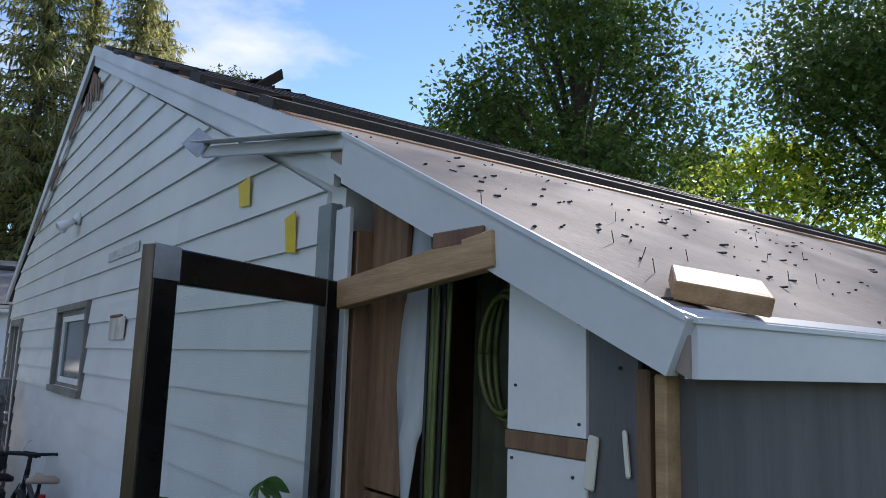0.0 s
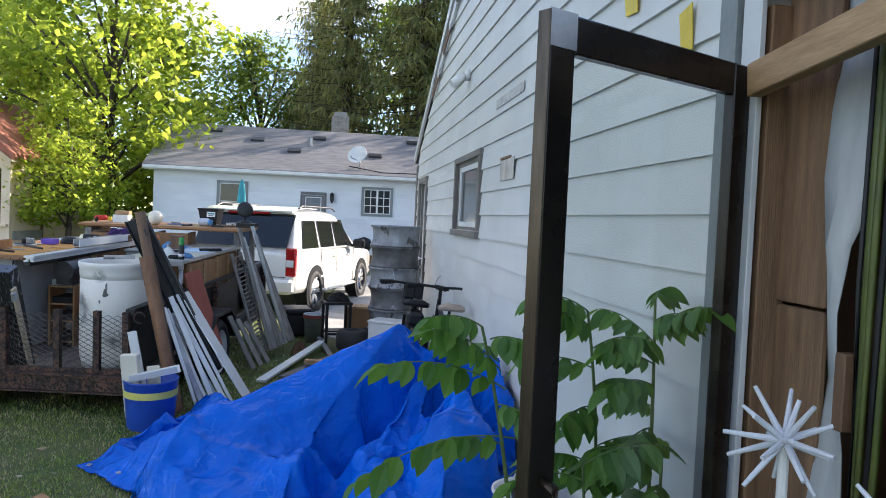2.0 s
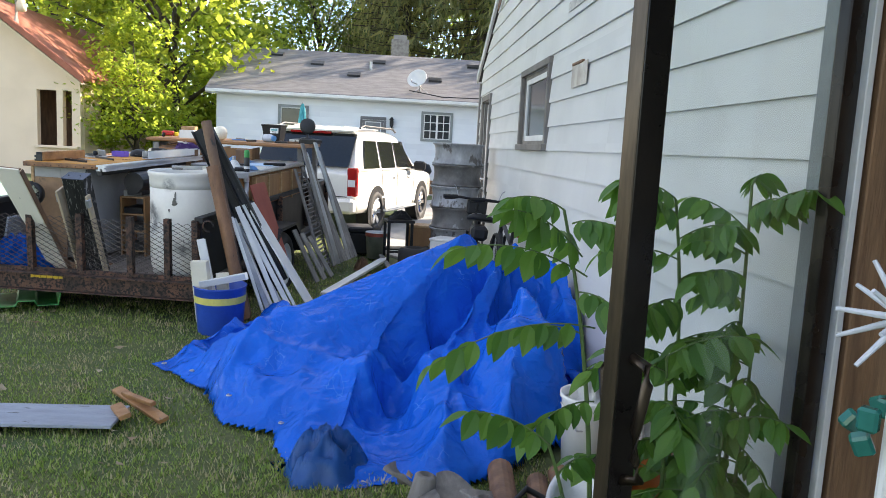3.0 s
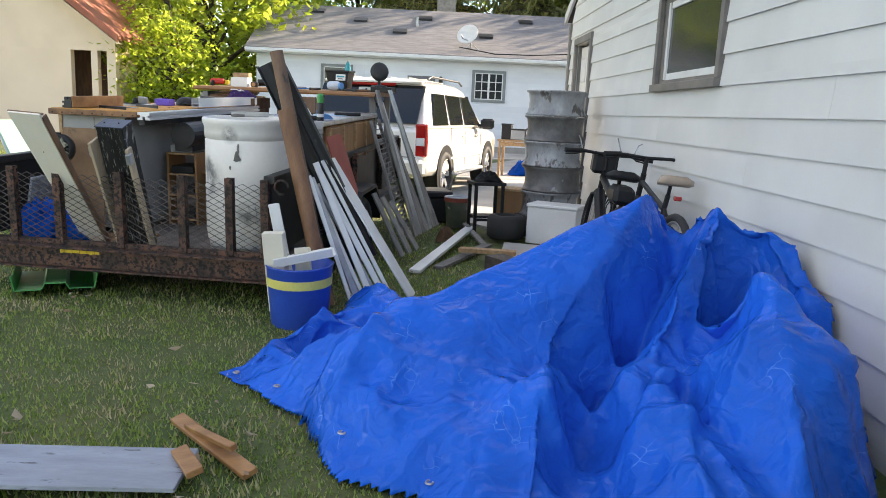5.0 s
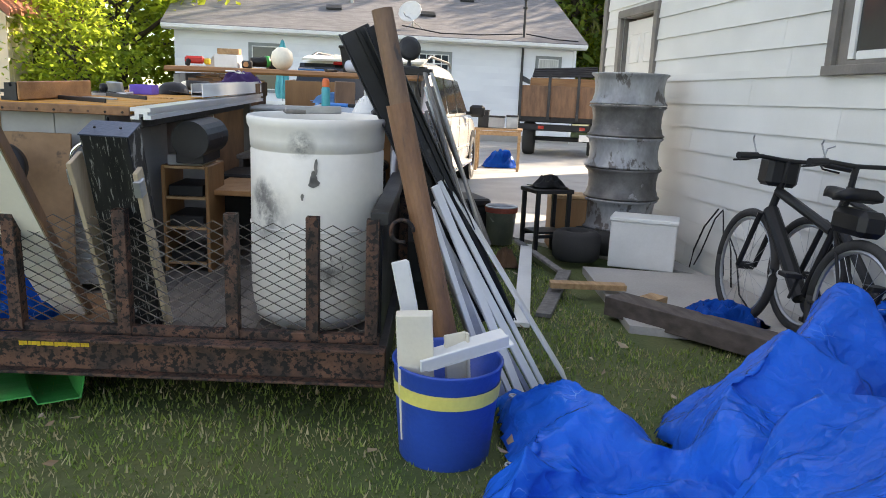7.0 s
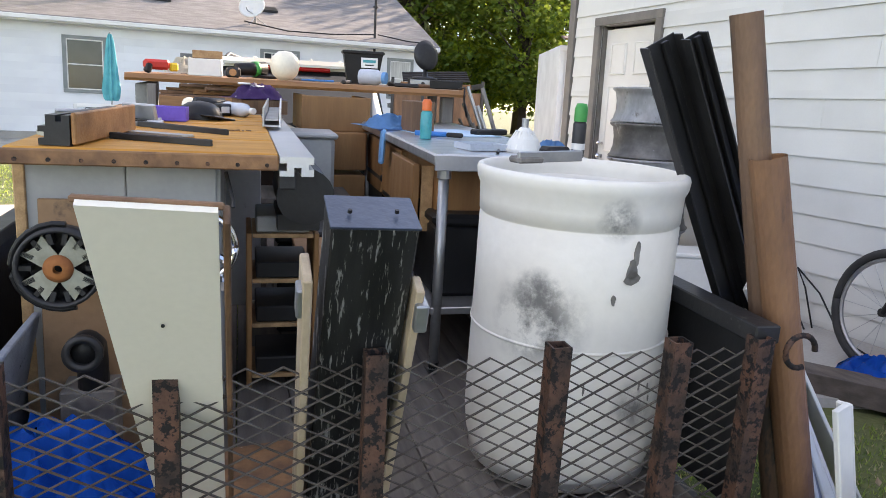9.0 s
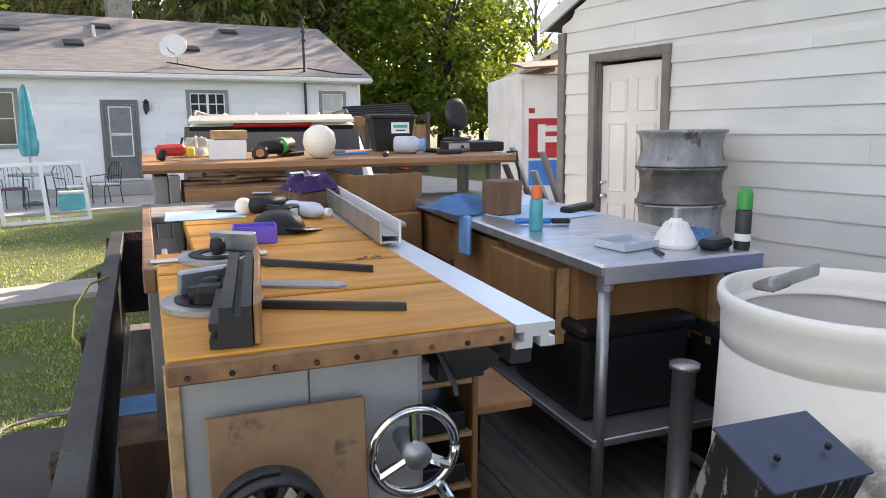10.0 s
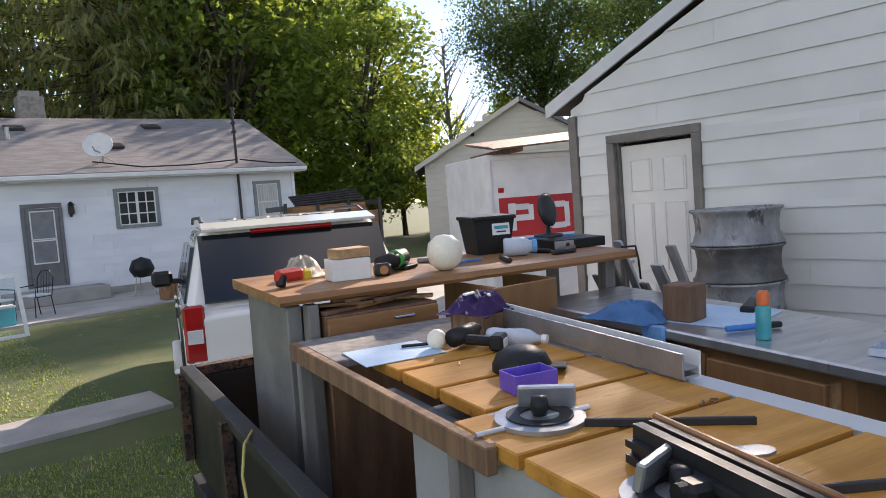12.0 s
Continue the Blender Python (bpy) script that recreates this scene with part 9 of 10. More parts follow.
# ---- things by the garage wall and in the yard ----
def bicycle(m, frame_m, saddle_m, label, bag=True):
    """Local axes: y ahead along the bicycle, z up, origin on the ground under the rear axle."""
    b = thing("bicycle", m, label, "bicycle", group="bicycles at the wall")
    wb, r = 1.06, 0.335
    for y in (0, wb):
        w = part("tyre", T([(0, y + r * math.cos(a), r + 0.01 + r * math.sin(a)) for a in [i * math.tau / 40 for i in range(41)]], 0.026, 8), M_RUBBER, b, smooth=True)
        part("rim", T([(0, y + (r - 0.035) * math.cos(a), r + 0.01 + (r - 0.035) * math.sin(a)) for a in [i * math.tau / 40 for i in range(41)]], 0.012, 6), M_GALV, w)
        for k in range(18):
            a = k * math.tau / 18
            part("spoke", T([(0.02 * (1 if k % 2 else -1), y, r + 0.01), (0, y + (r - 0.04) * math.cos(a), r + 0.01 + (r - 0.04) * math.sin(a))], 0.0015, 4), M_GALV, w)
        part("hub", R((-0.05, y, r + 0.01), (0.05, y, r + 0.01), 0.025), M_DARKMETAL, w)
    bb, st, ht, hb = (0, 0.42, 0.30), (0, 0.24, 0.80), (0, 0.84, 0.90), (0, 0.90, 0.72)
    for n, a, c, q in (("down_tube", bb, hb, 0.045 if bag else 0.026), ("seat_tube", bb, st, 0.018), ("top_tube", (0, 0.28, 0.70), (0, 0.86, 0.84), 0.028 if bag else 0.02), ("head_tube", ht, hb, 0.022)):
        part(n, T([a, c], q, 10), frame_m, b)
    for s in (-0.06, 0.06):
        part("chain_stay", T([bb, (s, 0, r + 0.01)], 0.011), frame_m, b)
        part("seat_stay", T([(0, 0.27, 0.72), (s, 0, r + 0.01)], 0.009), frame_m, b)
        part("fork_leg", T([(s * 0.9, 0.91, 0.70), (s * 0.9, wb - 0.01, r + 0.01)], 0.016), M_BLACK, b)
    part("handlebar", T([(-0.33, 0.76, 1.02), (-0.18, 0.81, 1.03), (0, 0.83, 1.02), (0.18, 0.81, 1.03), (0.33, 0.76, 1.02)], 0.013), M_BLACK, b, smooth=True)
    part("stem", T([ht, (0, 0.83, 1.02)], 0.018), M_BLACK, b)
    for s in (-1, 1):
        part("grip", R((s * 0.21, 0.80, 1.03), (s * 0.345, 0.755, 1.02), 0.02), M_BLACK, b)
        part("brake_lever", T([(s * 0.2, 0.82, 1.02), (s * 0.24, 0.86, 1.0), (s * 0.33, 0.83, 0.99)], 0.006), M_BLACK, b)
        part("mirror_stalk", T([(s * 0.2, 0.82, 1.03), (s * 0.23, 0.84, 1.12), (s * 0.25, 0.8, 1.14)], 0.005), M_GALV, b)
    sd = bmesh.new()
    rows = []
    for y, w, h in ((0.40, 0.02, 0.0), (0.36, 0.028, 0.006), (0.26, 0.06, 0.0), (0.18, 0.11, 0.0), (0.12, 0.12, 0.018), (0.09, 0.09, 0.02)):
        rows.append([sd.verts.new((x, y, 0.90 + z + h)) for x, z in ((-w, -0.03), (-w, 0.0), (-w * 0.6, 0.025), (w * 0.6, 0.025), (w, 0.0), (w, -0.03))])
    for p, q in zip(rows, rows[1:]):
        for i in range(6):
            sd.faces.new((p[i], p[(i + 1) % 6], q[(i + 1) % 6], q[i]))
    sd.faces.new(rows[0])
    sd.faces.new(rows[-1][::-1])
    part("saddle", sd, saddle_m, b, smooth=True)
    part("seat_post", T([st, (0, 0.22, 0.88)], 0.014), M_BLACK, b)
    part("crank", T([(0.07, 0.42, 0.30), (0.09, 0.50, 0.16)], 0.01), M_DARKMETAL, b)
    part("pedal", B((0.1, 0.08, 0.025), (0.14, 0.50, 0.16)), M_BLACK, b)
    part("crank", T([(-0.07, 0.42, 0.30), (-0.09, 0.34, 0.44)], 0.01), M_DARKMETAL, b)
    part("pedal", B((0.1, 0.08, 0.025), (-0.14, 0.34, 0.44)), M_BLACK, b)
    part("chain_ring", L([(0.02, -0.004), (0.09, -0.004), (0.09, 0.004), (0.02, 0.004), (0.02, -0.004)], 24, (0.055, 0.42, 0.30), (0, 90, 0)), M_DARKMETAL, b)
    part("rear_light", B((0.05, 0.03, 0.03), (0, 0.05, 0.80), bevel=0.006), M_RED, b)
    if bag:
        part("handlebar_bag", B((0.2, 0.14, 0.17), (0, 0.90, 0.95), bevel=0.025), M_BLACK, b)
        part("saddle_bag", B((0.15, 0.26, 0.13), (0, 0.10, 0.78), bevel=0.03), M_BLACK, b)
    return b


bicycle(pose(0.66, 6.80, 0.05, 0, 5, -3), M_BLACK, M_BLACK, "black mountain bicycle with bags leaning by the garage wall")
bicycle(pose(0.97, 6.52, 0.05, 0, 4, 1), M_DARKMETAL, mat("tan_saddle", (0.42, 0.33, 0.25), None, 6, 0.6), "dark bicycle with a tan saddle against the wall", False)


def yard_things():
    s = thing("bar_stool", pose(0.03, 9.88, 0.04, 0, 0, 12), "black wooden stool with a black bag on it", "stool")
    part("seat", B((0.36, 0.32, 0.035), (0, 0, 0.56)), M_BLACK, s)
    for x in (-0.15, 0.15):
        for y in (-0.13, 0.13):
            part("leg", B((0.035, 0.035, 0.55), (x, y, 0.272)), M_BLACK, s)
    for y in (-0.13, 0.13):
        part("rung", B((0.27, 0.025, 0.03), (0, y, 0.17)), M_BLACK, s)
    part("lower_shelf", B((0.3, 0.24, 0.02), (0, 0, 0.2)), M_BLACK, s)
    one("black_bag", pose(0.05, 9.9, 0.622), crumple(0.3, 0.26, 0.12, 31), M_BLACK, "black bag lying on the stool", "bag", smooth=True)
    c = thing("plywood_box", pose(0.32, 10.2, 0.04, 0, 0, -8), "tan wooden box standing beside the stool", "box")
    part("body", B((0.32, 0.3, 0.46), (0, 0, 0.23)), M_DRAWER, c)
    part("lid", B((0.34, 0.32, 0.03), (0, 0, 0.477)), M_LUMBER, c)
    t = thing("tyre", pose(0.24, 9.62, 0.04), "small black tyre beside the white cabinet", "tyre")
    part("tread", L([(0.1, 0.0), (0.17, 0.0), (0.20, 0.03), (0.205, 0.12), (0.20, 0.22), (0.17, 0.25), (0.1, 0.25), (0.1, 0)], 32), M_RUBBER, t, smooth=True)
    b = thing("pail", pose(-0.26, 10.35, 0.03), "white pail with a red rim on the grass", "bucket")
    part("shell", L([(0, 0), (0.12, 0), (0.145, 0.34), (0.155, 0.35), (0.145, 0.36), (0.135, 0.34), (0.115, 0.02), (0, 0.02)], 28), M_GALV, b, smooth=True)
    part("rim", L([(0.146, 0.30), (0.152, 0.30), (0.157, 0.345), (0.15, 0.345), (0.146, 0.30)], 28), M_REDBOARD, b)
    part("handle", T([(-0.15, 0, 0.32), (-0.1, -0.1, 0.22), (0.1, -0.1, 0.22), (0.15, 0, 0.32)], 0.005), M_GALV, b)
    b = thing("tool_box", pose(-0.52, 10.85, 0.03, 0, 0, 10), "black tool box with a dark red side on the ground", "tool box")
    part("body", B((0.34, 0.5, 0.3), (0, 0, 0.15), bevel=0.02), M_BLACK, b)
    part("lid", B((0.36, 0.52, 0.08), (0, 0, 0.34), bevel=0.02), M_BLACK, b)
    part("red_side", B((0.01, 0.4, 0.24), (0.172, 0, 0.15), bevel=0), M_REDBOARD, b)
    one("weed_clump", pose(-0.4, 9.5, 0.0), crumple(0.22, 0.2, 0.18, 17), M_OLDWOOD, "brown root clump lying on the grass", "clump", smooth=True)
    # boards lying on the ground
    for a, c, w, th, m, lab in (((-0.70, 7.78, 0.03), (-0.12, 9.9, 0.10), 0.10, 0.03, M_VINYL, "peeling white board lying on the grass"), ((-0.50, 8.0, 0.022), (0.02, 9.2, 0.03), 0.10, 0.03, M_GREYWOOD, "weathered grey board lying on the ground"), ((0.0, 9.1, 0.02), (-0.18, 10.0, 0.12), 0.06, 0.025, M_GREYWOOD, "thin grey lath lying across the boards")):
        one("ground_board", I4, K(a, c, w, th, (1, 0, 0)), m, lab, "board", "boards on the ground")
    one("lumber_block", I4, K((-0.30, 8.55, 0.09), (0.22, 8.45, 0.095), 0.1, 0.04, (0, 1, 0)), M_LUMBER, "short yellow lumber piece on the boards", "lumber")
    one("lumber_block", I4, K((-0.02, 7.95, 0.075), (0.36, 8.2, 0.085), 0.13, 0.045, (0.5, -0.8, 0)), M_LUMBER, "short wide lumber offcut on the slab", "lumber")
    one("railway_sleeper", I4, K((-0.02, 8.05, 0.09), (0.75, 6.85, 0.09), 0.2, 0.12, (1, 0.6, 0)), M_DARKWOOD, "dark weathered timber beam at the slab edge", "beam")
    one("blue_sheet", pose(0.52, 7.72, 0.052, 0, 0, 20), crumple(0.62, 0.42, 0.16, 77, 30), M_TARP, "crumpled blue plastic sheet under the bicycle wheel", "plastic sheet", smooth=True)
    one("power_lead", I4, T([(1.19, 9.35, 0.06), (1.16, 9.2, 0.2), (1.17, 9.05, 0.5), (1.2, 9.0, 0.58), (1.19, 8.96, 0.5), (1.17, 8.88, 0.3), (1.12, 8.75, 0.12), (1.02, 8.6, 0.058)], 0.006), M_BLACK, "black power lead hanging down the garage wall", "cable", smooth=True)
    one("power_lead", I4, T([(1.19, 9.05, 0.58), (1.14, 9.15, 0.42), (1.15, 9.3, 0.2), (1.1, 9.25, 0.06)], 0.007), M_BLACK, "short black power lead by the garage wall", "cable", smooth=True)
    one("painted_board", I4, K((-2.9, 4.16, 0.055), (-1.44, 4.2, 0.05), 0.30, 0.02, (0, 1, 0)), M_FLAKED, "flaking grey-blue painted board on the grass", "board")
    for a, c, w in (((-1.62, 4.64, 0.05), (-1.22, 4.22, 0.03), 0.06), ((-1.5, 4.30, 0.075), (-1.38, 4.10, 0.09), 0.06), ((-1.55, 4.55, 0.06), (-1.3, 4.3, 0.09), 0.03)):
        one("broken_wood", I4, K(a, c, w, 0.025, (1, 0.6, 0.3)), M_SHELFWOOD, "splintered reddish brown wood on the grass", "broken wood", "splintered wood")
    # green sled under the trailer's tail
    bm = bmesh.new()
    rows = []
    for i in range(9):
        y = i / 8 * 0.8
        rows.append([bm.verts.new((x, y, z + 0.03 + 0.25 * max(0, y - 0.5) ** 1.5)) for x, z in ((-0.26, 0.10), (-0.24, 0.0), (-0.08, 0.0), (-0.06, 0.04), (0.06, 0.04), (0.08, 0.0), (0.24, 0.0), (0.26, 0.10))])
    for p, q in zip(rows, rows[1:]):
        for k in range(7):
            bm.faces.new((p[k], p[k + 1], q[k + 1], q[k]))
    sl = one("plastic_sled", pose(-3.40, 7.30, 0.0, 0, 0, 205), bm, M_GREEN, "bright green plastic sled under the trailer", "sled")
    sl.modifiers.new("thick", "SOLIDIFY").thickness = 0.006
    # lawn chair far left
    ch = thing("lounge_chair", pose(-6.6, 13.4, 0, 0, 0, 60), "pale green folding lounge chair on the lawn", "chair")
    for x in (-0.28, 0.28):
        part("rail", T([(x, -0.9, 0.3), (x, 0.3, 0.3), (x, 0.75, 0.95)], 0.014), M_GALV, ch)
        for y in (-0.7, 0.2):
            part("leg", T([(x, y, 0.3), (x, y - 0.12, 0.0)], 0.012), M_GALV, ch)
    part("cushion", B((0.56, 1.2, 0.07), (0, -0.3, 0.34), bevel=0.02), mat("pale_green_cloth", (0.30, 0.46, 0.38), None, 6, 0.8), ch)
    part("back_cushion", B((0.56, 0.75, 0.06), (0, 0.52, 0.62), (55, 0, 0), 0.02), bpy.data.materials["pale_green_cloth"], ch)
    # folding table by the driveway
    f = thing("folding_table", pose(1.35, 17.8, 0.04, 0, 0, -15), "light wooden table with boxes beside the car", "table")
    part("tabletop", B((0.9, 0.6, 0.04), (0, 0, 0.78)), M_LUMBER, f)
    for x in (-0.4, 0.4):
        for y in (-0.25, 0.25):
            part("leg", B((0.05, 0.05, 0.76), (x, y, 0.38)), M_LUMBER, f)
    part("apron", B((0.8, 0.02, 0.08), (0, -0.26, 0.71)), M_LUMBER, f)
    for k, (x, w, h, m) in enumerate(((-0.3, 0.2, 0.3, M_BLACK), (-0.05, 0.3, 0.2, M_CAB), (0.25, 0.22, 0.22, M_GALV))):
        q = thing("table_box", pose(1.35, 17.8, 0.842, 0, 0, -15) @ Matrix.Translation((x, 0, 0)), "dark box of tools standing on the light table", "box", group="boxes on the light table")
        part("body", B((w, 0.26, h), (0, 0, h / 2), bevel=0.01), m, q)
        part("lid", B((w + 0.02, 0.28, 0.03), (0, 0, h + 0.016), bevel=0.006), M_DARKMETAL, q)
    one("blue_sheet", pose(1.55, 18.4, 0.045), crumple(0.7, 0.6, 0.4, 41), M_TARP, "small blue sheet heaped under the table", "sheet", smooth=True)
    # behind the storm door and before the tarpaulin
    for x, y, rz in ((0.12, 3.20, 0), (0.36, 2.98, 70)):
        pr = thing("boat_propeller", pose(x, y, 0.02, 0, 8, rz), "weathered metal boat propeller lying on the ground", "propeller", group="propellers")
        part("hub", L([(0.025, 0), (0.055, 0), (0.06, 0.08), (0.045, 0.2), (0.025, 0.21), (0.025, 0)], 24), M_GREYWOOD, pr, smooth=True)
        for k in range(3):
            a = k * math.tau / 3
            bm = bmesh.new()
            gr = []
            for i in range(7):
                for_r = 0.05 + 0.17 * i / 6
                hw = 0.13 * math.sin(math.pi * (0.2 + 0.75 * i / 6))
                gr.append([bm.verts.new((for_r * math.cos(a) - v * hw * math.sin(a), for_r * math.sin(a) + v * hw * math.cos(a), 0.11 + v * 0.075 * (1 - 0.3 * i / 6))) for v in (-1, -0.4, 0.3, 1)])
            for p, q in zip(gr, gr[1:]):
                for j in range(3):
                    bm.faces.new((p[j], p[j + 1], q[j + 1], q[j]))
            bl = part("blade", bm, M_GREYWOOD, pr, smooth=True)
            bl.modifiers.new("thick", "SOLIDIFY").thickness = 0.008
    for k, (a, c, r) in enumerate((((0.52, 3.60, 0.07), (0.46, 2.75, 0.06), 0.06), ((0.68, 3.5, 0.06), (0.58, 2.75, 0.05), 0.05), ((0.80, 3.6, 0.06), (0.74, 2.9, 0.05), 0.05))):
        one("clay_pipe", I4, R(a, c, r, seg=16), M_OLDWOOD, "brown drain pipe lying by the garage wall", "pipe", "drain pipes")
    one("black_hose", I4, T([(0.55, 2.7, 0.03), (0.42, 2.95, 0.17), (0.55, 3.1, 0.22), (0.75, 3.0, 0.15), (0.85, 2.8, 0.03)], 0.014), M_BLACK, "short curved black hose on the ground", "hose", smooth=True)
    l = thing("round_reflector", pose(0.78, 3.0, 0.2, 55, 0, -30), "grey metal reflector dish with a brass valve", "dish")
    part("bowl", L([(0, 0), (0.08, 0.005), (0.14, 0.035), (0.16, 0.06), (0.155, 0.065), (0.13, 0.04), (0, 0.01)], 28), M_GALV, l, smooth=True)
    part("valve", T([(0, 0, 0.01), (0.03, 0, 0.05), (0.06, 0, 0.05)], 0.01), M_BRASSED, l)
    for x, y, c, n in ((0.98, 3.75, M_VINYL, "white"), (1.04, 3.25, M_ORANGE, "orange")):
        b = thing("pail", pose(x, y, 0.02), n + " plastic pail with rubbish behind the seedlings", "bucket")
        part("shell", L([(0, 0), (0.13, 0), (0.15, 0.36), (0.16, 0.37), (0.16, 0.39), (0.148, 0.385), (0.125, 0.02), (0, 0.02)], 28), c, b, smooth=True)
        part("content", crumple(0.22, 0.22, 0.14, 50), M_VINYL, b).location = (0, 0, 0.34)
        part("handle", T([(-0.155, 0, 0.34), (-0.1, -0.12, 0.24), (0.1, -0.12, 0.24), (0.155, 0, 0.34)], 0.005), M_GALV, b)
    # spiky star ornament on a stake
    st = thing("star_ornament", pose(1.026, 1.72, 1.265), "spiky silver star ornament on a stake with green glass pieces", "ornament")
    rng = random.Random(14)
    for k in range(20):
        z = 1 - 2 * (k + 0.5) / 20
        a = k * 2.399963
        d = Vector((math.sqrt(1 - z * z) * math.cos(a), math.sqrt(1 - z * z) * math.sin(a), z))
        part("spike", R(d * 0.01, d * rng.uniform(0.09, 0.15), 0.0085, 0.005, 8), mat("pearl_plastic", (0.62, 0.64, 0.68), (0.5, 0.52, 0.57), 5, 0.25) if k == 0 else bpy.data.materials["pearl_plastic"], st)
    part("stake", R((0, 0, -1.265), (0, 0, 0), 0.016, 0.012, 10), M_VINYL, st)
    for k in range(7):
        part("glass_piece", B((0.05, 0.03, 0.04), (rng.uniform(-0.1, 0.1), rng.uniform(-0.08, 0.08), -0.2 - 0.03 * (k % 3)), (20 * k, 30 * k, 10), 0.006), mat("green_glass", (0.02, 0.16, 0.13), None, 4, 0.1, bump=0) if k == 0 else bpy.data.materials["green_glass"], st)
    # cables and a power lead at the wall
    one("power_lead", I4, T([(1.12, 8.62, 0.05), (1.16, 8.75, 0.30), (1.18, 8.85, 0.42), (1.12, 8.6, 0.30), (1.0, 8.3, 0.08), (0.9, 8.0, 0.06)], 0.006), M_BLACK, "thin black power lead by the wall", "cable", smooth=True)
    one("yellow_lead", TR, T([(-2.12, 2.9, 0.895), (-2.19, 2.75, 0.90), (-2.24, 2.6, 0.84), (-2.25, 2.5, 0.74), (-2.22, 2.48, 0.70)], 0.006), mat("yellow_lead", (0.5, 0.42, 0.12), None, 6, 0.5), "yellow extension lead hanging over the trailer rail", "cable", smooth=True)
    one("lead_coil", pose(-3.6, 10.6, 0.02), T([((0.26 + 0.02 * math.sin(a * 0.7)) * math.cos(a), (0.16 + 0.015 * math.cos(a * 0.3)) * math.sin(a), 0.012 + 0.004 * (a / 6)) for a in [i * 0.35 for i in range(60)]], 0.007, 6), M_GREYWOOD, "coiled grey lead lying on the lawn", "cable", smooth=True)
    tb = thing("carton_on_rail", TR @ pose(-1.98, 1.75, FL), "dark cardboard box with blue tape between saw and rail", "carton")
    part("body", B((0.16, 0.5, 0.4), (0, 0, 0.2), bevel=0.004), M_OLDWOOD, tb)
    part("blue_tape", B((0.164, 0.16, 0.004), (0, 0.05, 0.403), bevel=0), M_BLUECLOTH, tb)
    # overhead wires
    for k in range(2):
        one("overhead_wire", I4, T([(6.5 - 0.4 * k, 18, 7.6 - 0.5 * k), (14, 15.5, 7.1 - 0.45 * k), (24, 12.5, 7.6)], 0.012, 5), M_BLACK, "thin black overhead wire", "wire", "overhead wires")


yard_things()
star = [o for o in bpy.data.objects if o.name == "star_ornament"][0]
copy_thing(star, pose(1.14, 1.46, 1.13, 0, 0, 70))
far_car = copy_thing([o for o in bpy.data.objects if o.name == "white_suv"][0], pose(-14.2, 37.5, 0, 0, 0, 62))
tagged(far_car, "white vehicle parked far off beside the neighbour house")


# ---- seedlings by the wall ----
M_STEM = mat("green_stem", (0.10, 0.16, 0.05), None, 6, 0.6)


def compound_leaf(parent, rng, base, tip, pairs=5, size=0.115):
    """A stalk with pairs of drooping pointed leaflets and one at its end, each folded along its midrib."""
    base, tip = Vector(base), Vector(tip)
    ln = (tip - base).length
    d = (tip - base).normalized()
    rach = curve_pts(base, (base + tip) / 2 + Vector((0, 0, 0.22 * ln)), tip, 12)
    side = d.cross(Vector((0, 0, 1))).normalized()
    verts, faces = [], []
    rows = ((0.0, 0.05), (0.12, 0.62), (0.3, 0.98), (0.5, 1.0), (0.7, 0.75), (0.87, 0.38), (1.0, 0.03))
    for t, q in [(0.22 + 0.70 * i / (pairs - 1) + rng.uniform(-0.02, 0.02), q) for i in range(pairs) for q in (-1, 1)] + [(1.0, 0)]:
        p = rach[min(12, int(t * 12))]
        droop = rng.uniform(0.55, 1.15)
        dv = (side * q * rng.uniform(0.6, 0.9) + d * (0.45 if q else 1) + Vector((0, 0, -droop))).normalized()
        wv = (d * 0.9 + side * 0.1 * q + Vector((0, 0, 0.35 * rng.uniform(-1, 1)))) if q else side
        wv = (wv - dv * wv.dot(dv)).normalized()
        nv = wv.cross(dv)
        if nv.z < 0:
            nv = -nv
        le = size * rng.uniform(0.75, 1.2) * (0.8 if t < 0.35 else 1)
        w = le * rng.uniform(0.24, 0.29)
        curl = rng.uniform(0.05, 0.22) * le
        i0 = len(verts)
        for f, g in rows:
            mid = p + dv * (le * f) - nv * (curl * f * f)
            verts += [mid + wv * (w * g) + nv * (0.22 * w * g), mid, mid - wv * (w * g) + nv * (0.22 * w * g)]
        for r in range(len(rows) - 1):
            k = i0 + 3 * r
            faces += [(k, k + 1, k + 4, k + 3), (k + 1, k + 2, k + 5, k + 4)]
    lf = raw("leaf", verts, faces, M_SEEDLING, parent)
    part("leaf_stalk", T(rach, 0.003, 5, 0.5), M_STEM, lf)


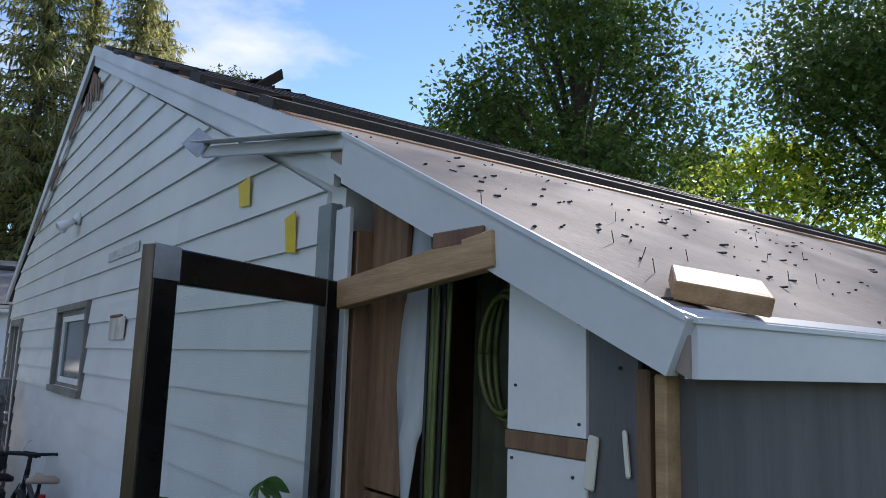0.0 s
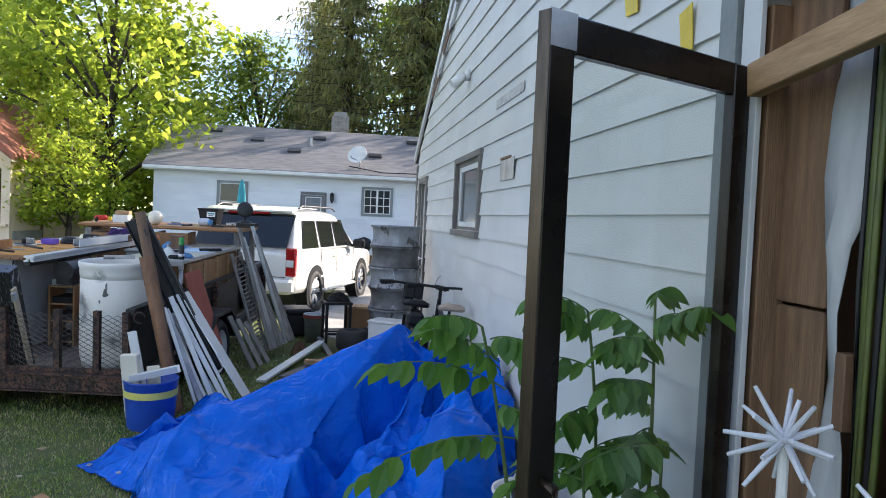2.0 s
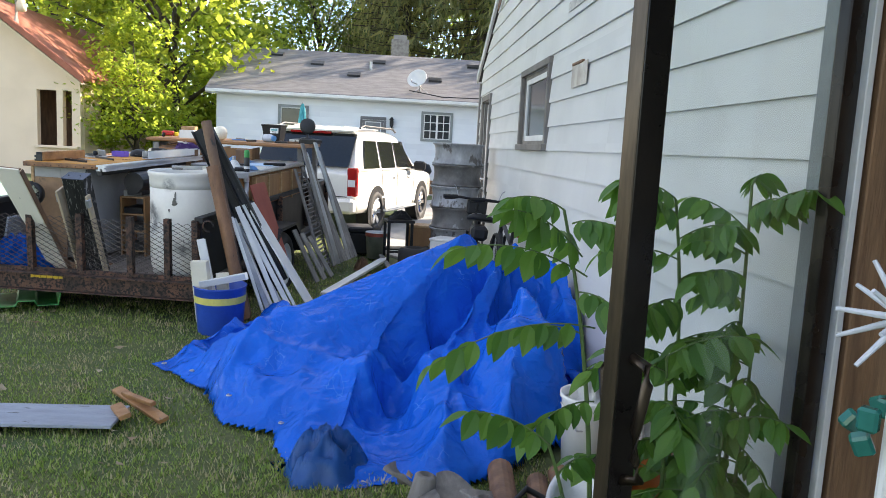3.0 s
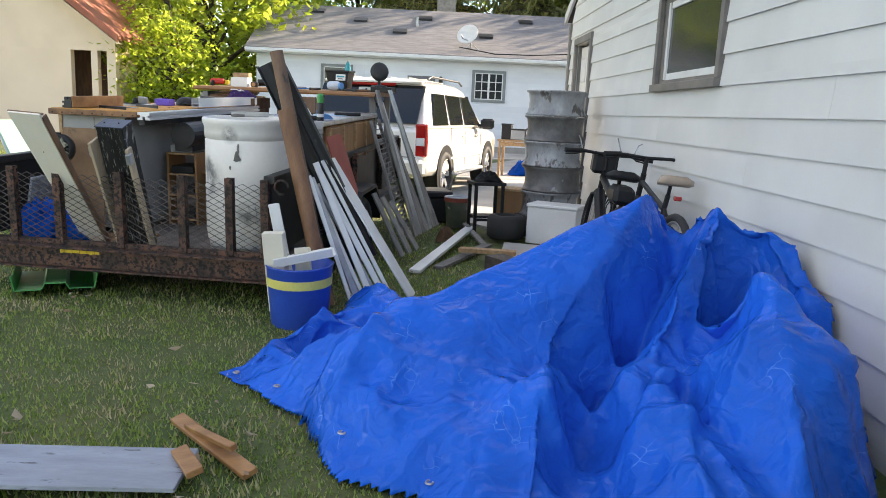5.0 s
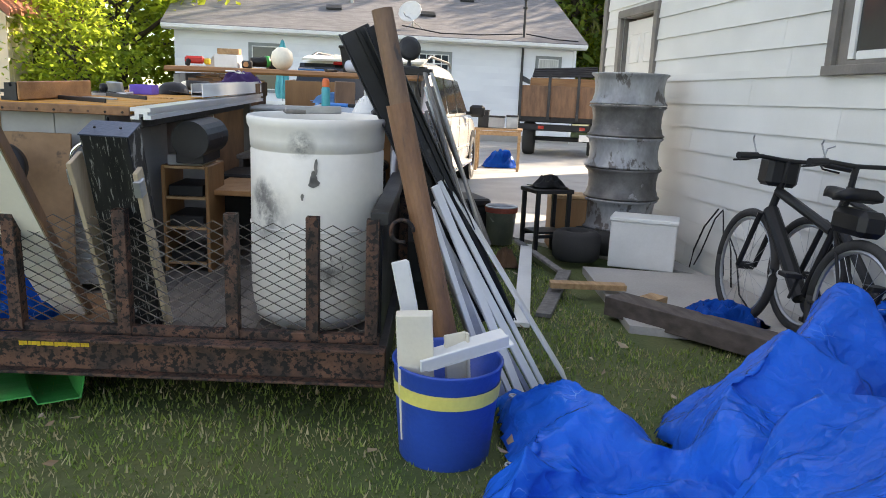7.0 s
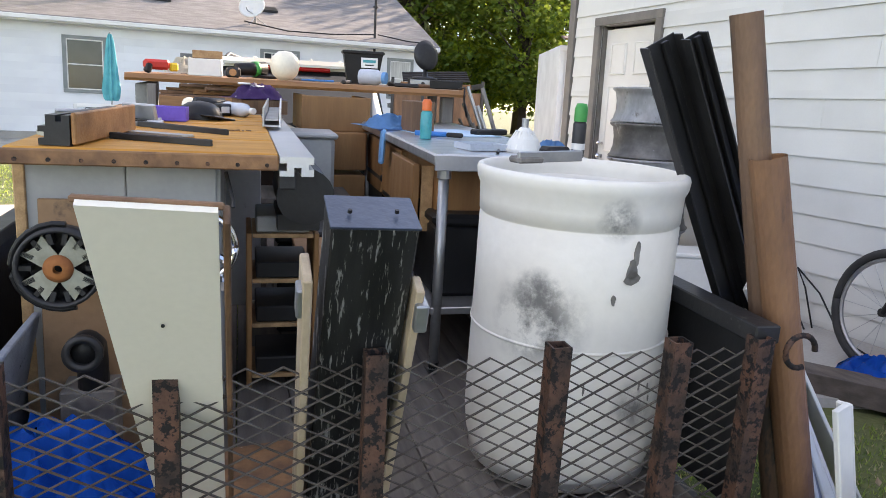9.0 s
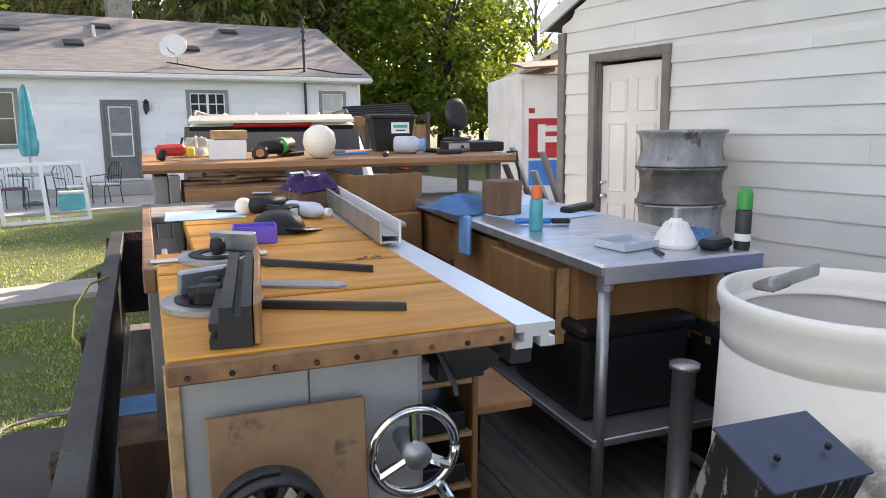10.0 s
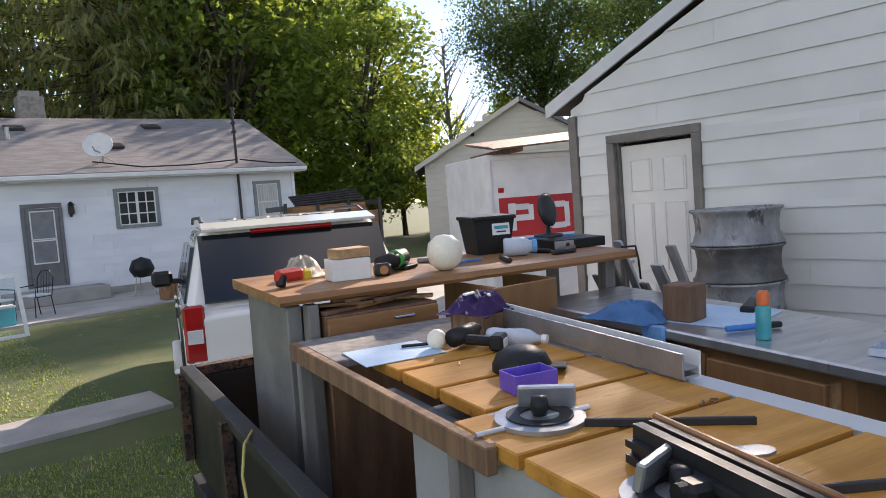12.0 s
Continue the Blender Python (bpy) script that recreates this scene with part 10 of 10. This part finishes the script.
def seedling(stem, seed, leaves, label, reaches=(), low=0.3):
    """A young ash-like tree: a thin stem through the given points, whorled compound leaves, some leaves (from, to) of their own."""
    rng = random.Random(seed)
    root = Vector(stem[0])
    s = thing("seedling_tree", Matrix.Translation(root), label, "plant", group="seedlings by the wall")
    pts = curve_pts(Vector((0, 0, 0)), Vector(stem[1]) - root, Vector(stem[2]) - root, 20)
    part("stem", T(pts, 0.010, 6, 0.45), M_STEM, s)
    for k in range(leaves):
        u = low + (1 - low) * (k + 1.0) / leaves
        base = pts[min(20, int(u * 20))]
        a = k * 2.4 + rng.uniform(-0.4, 0.4) + seed
        ln = rng.uniform(0.22, 0.36) * (1.15 - 0.45 * u)
        tip = base + Vector((math.cos(a) * ln, math.sin(a) * 0.75 * ln, rng.uniform(-0.06, 0.04) + (0.05 if u > 0.9 else 0)))
        if (root + tip).x > 1.14:
            tip.x = 2 * base.x - tip.x
        compound_leaf(s, rng, base, tip, rng.choice((4, 5, 6)), rng.uniform(0.075, 0.105))
    for base, tip in reaches:
        compound_leaf(s, rng, Vector(base) - root, Vector(tip) - root, 6, 0.10)
    return s


seedling([(0.66, 2.52, 0), (0.64, 2.5, 0.8), (0.47, 2.45, 1.40)], 3, 4, "leafy green seedling leaning out past the glass door",
         (((0.60, 2.48, 1.04), (0.10, 2.40, 0.93)), ((0.56, 2.47, 1.20), (0.15, 2.44, 1.27)), ((0.54, 2.47, 1.26), (0.30, 2.36, 1.40)), ((0.50, 2.46, 1.36), (0.60, 2.36, 1.36)), ((0.62, 2.5, 0.8), (0.40, 2.38, 0.74))), 0.62)
seedling([(0.90, 2.66, 0), (0.98, 2.62, 0.8), (0.86, 2.60, 1.44)], 1, 10, "leafy green seedling tree behind the glass door", (((0.88, 2.6, 1.38), (0.68, 2.5, 1.44)),), 0.55)
seedling([(1.08, 2.56, 0), (1.09, 2.52, 0.8), (1.03, 2.45, 1.50)], 2, 11, "leafy green seedling tree close to the wall", (((1.05, 2.46, 1.40), (1.12, 2.26, 1.50)),), 0.5)
seedling([(0.60, 2.46, 0), (0.58, 2.4, 0.4), (0.44, 2.3, 0.74)], 4, 6, "low leafy seedling before the tarpaulin", (), 0.35)
seedling([(0.84, 2.48, 0), (0.86, 2.44, 0.5), (0.80, 2.40, 0.98)], 5, 17, "low dark seedling behind the glass door", (), 0.25)
seedling([(1.02, 2.42, 0), (1.06, 2.40, 0.5), (1.04, 2.36, 1.02)], 6, 18, "bushy seedling beside the corner trim", (), 0.25)
seedling([(0.93, 2.36, 0), (0.95, 2.34, 0.4), (0.97, 2.34, 0.80)], 7, 16, "bushy low seedling at the foot of the corner trim", (), 0.2)

one("blue_sack", pose(-0.30, 3.66, 0.0, 0, 0, 20), crumple(0.40, 0.36, 0.27, 61, 34), mat("dark_blue_plastic", (0.02, 0.13, 0.44), (0.014, 0.10, 0.34), 4, 0.28, bump=0.3, fine=14, spec=0.35), "dark blue plastic sack before the tarpaulin", "sack", smooth=True)

# ---- clapboards of the garage ----
clad()
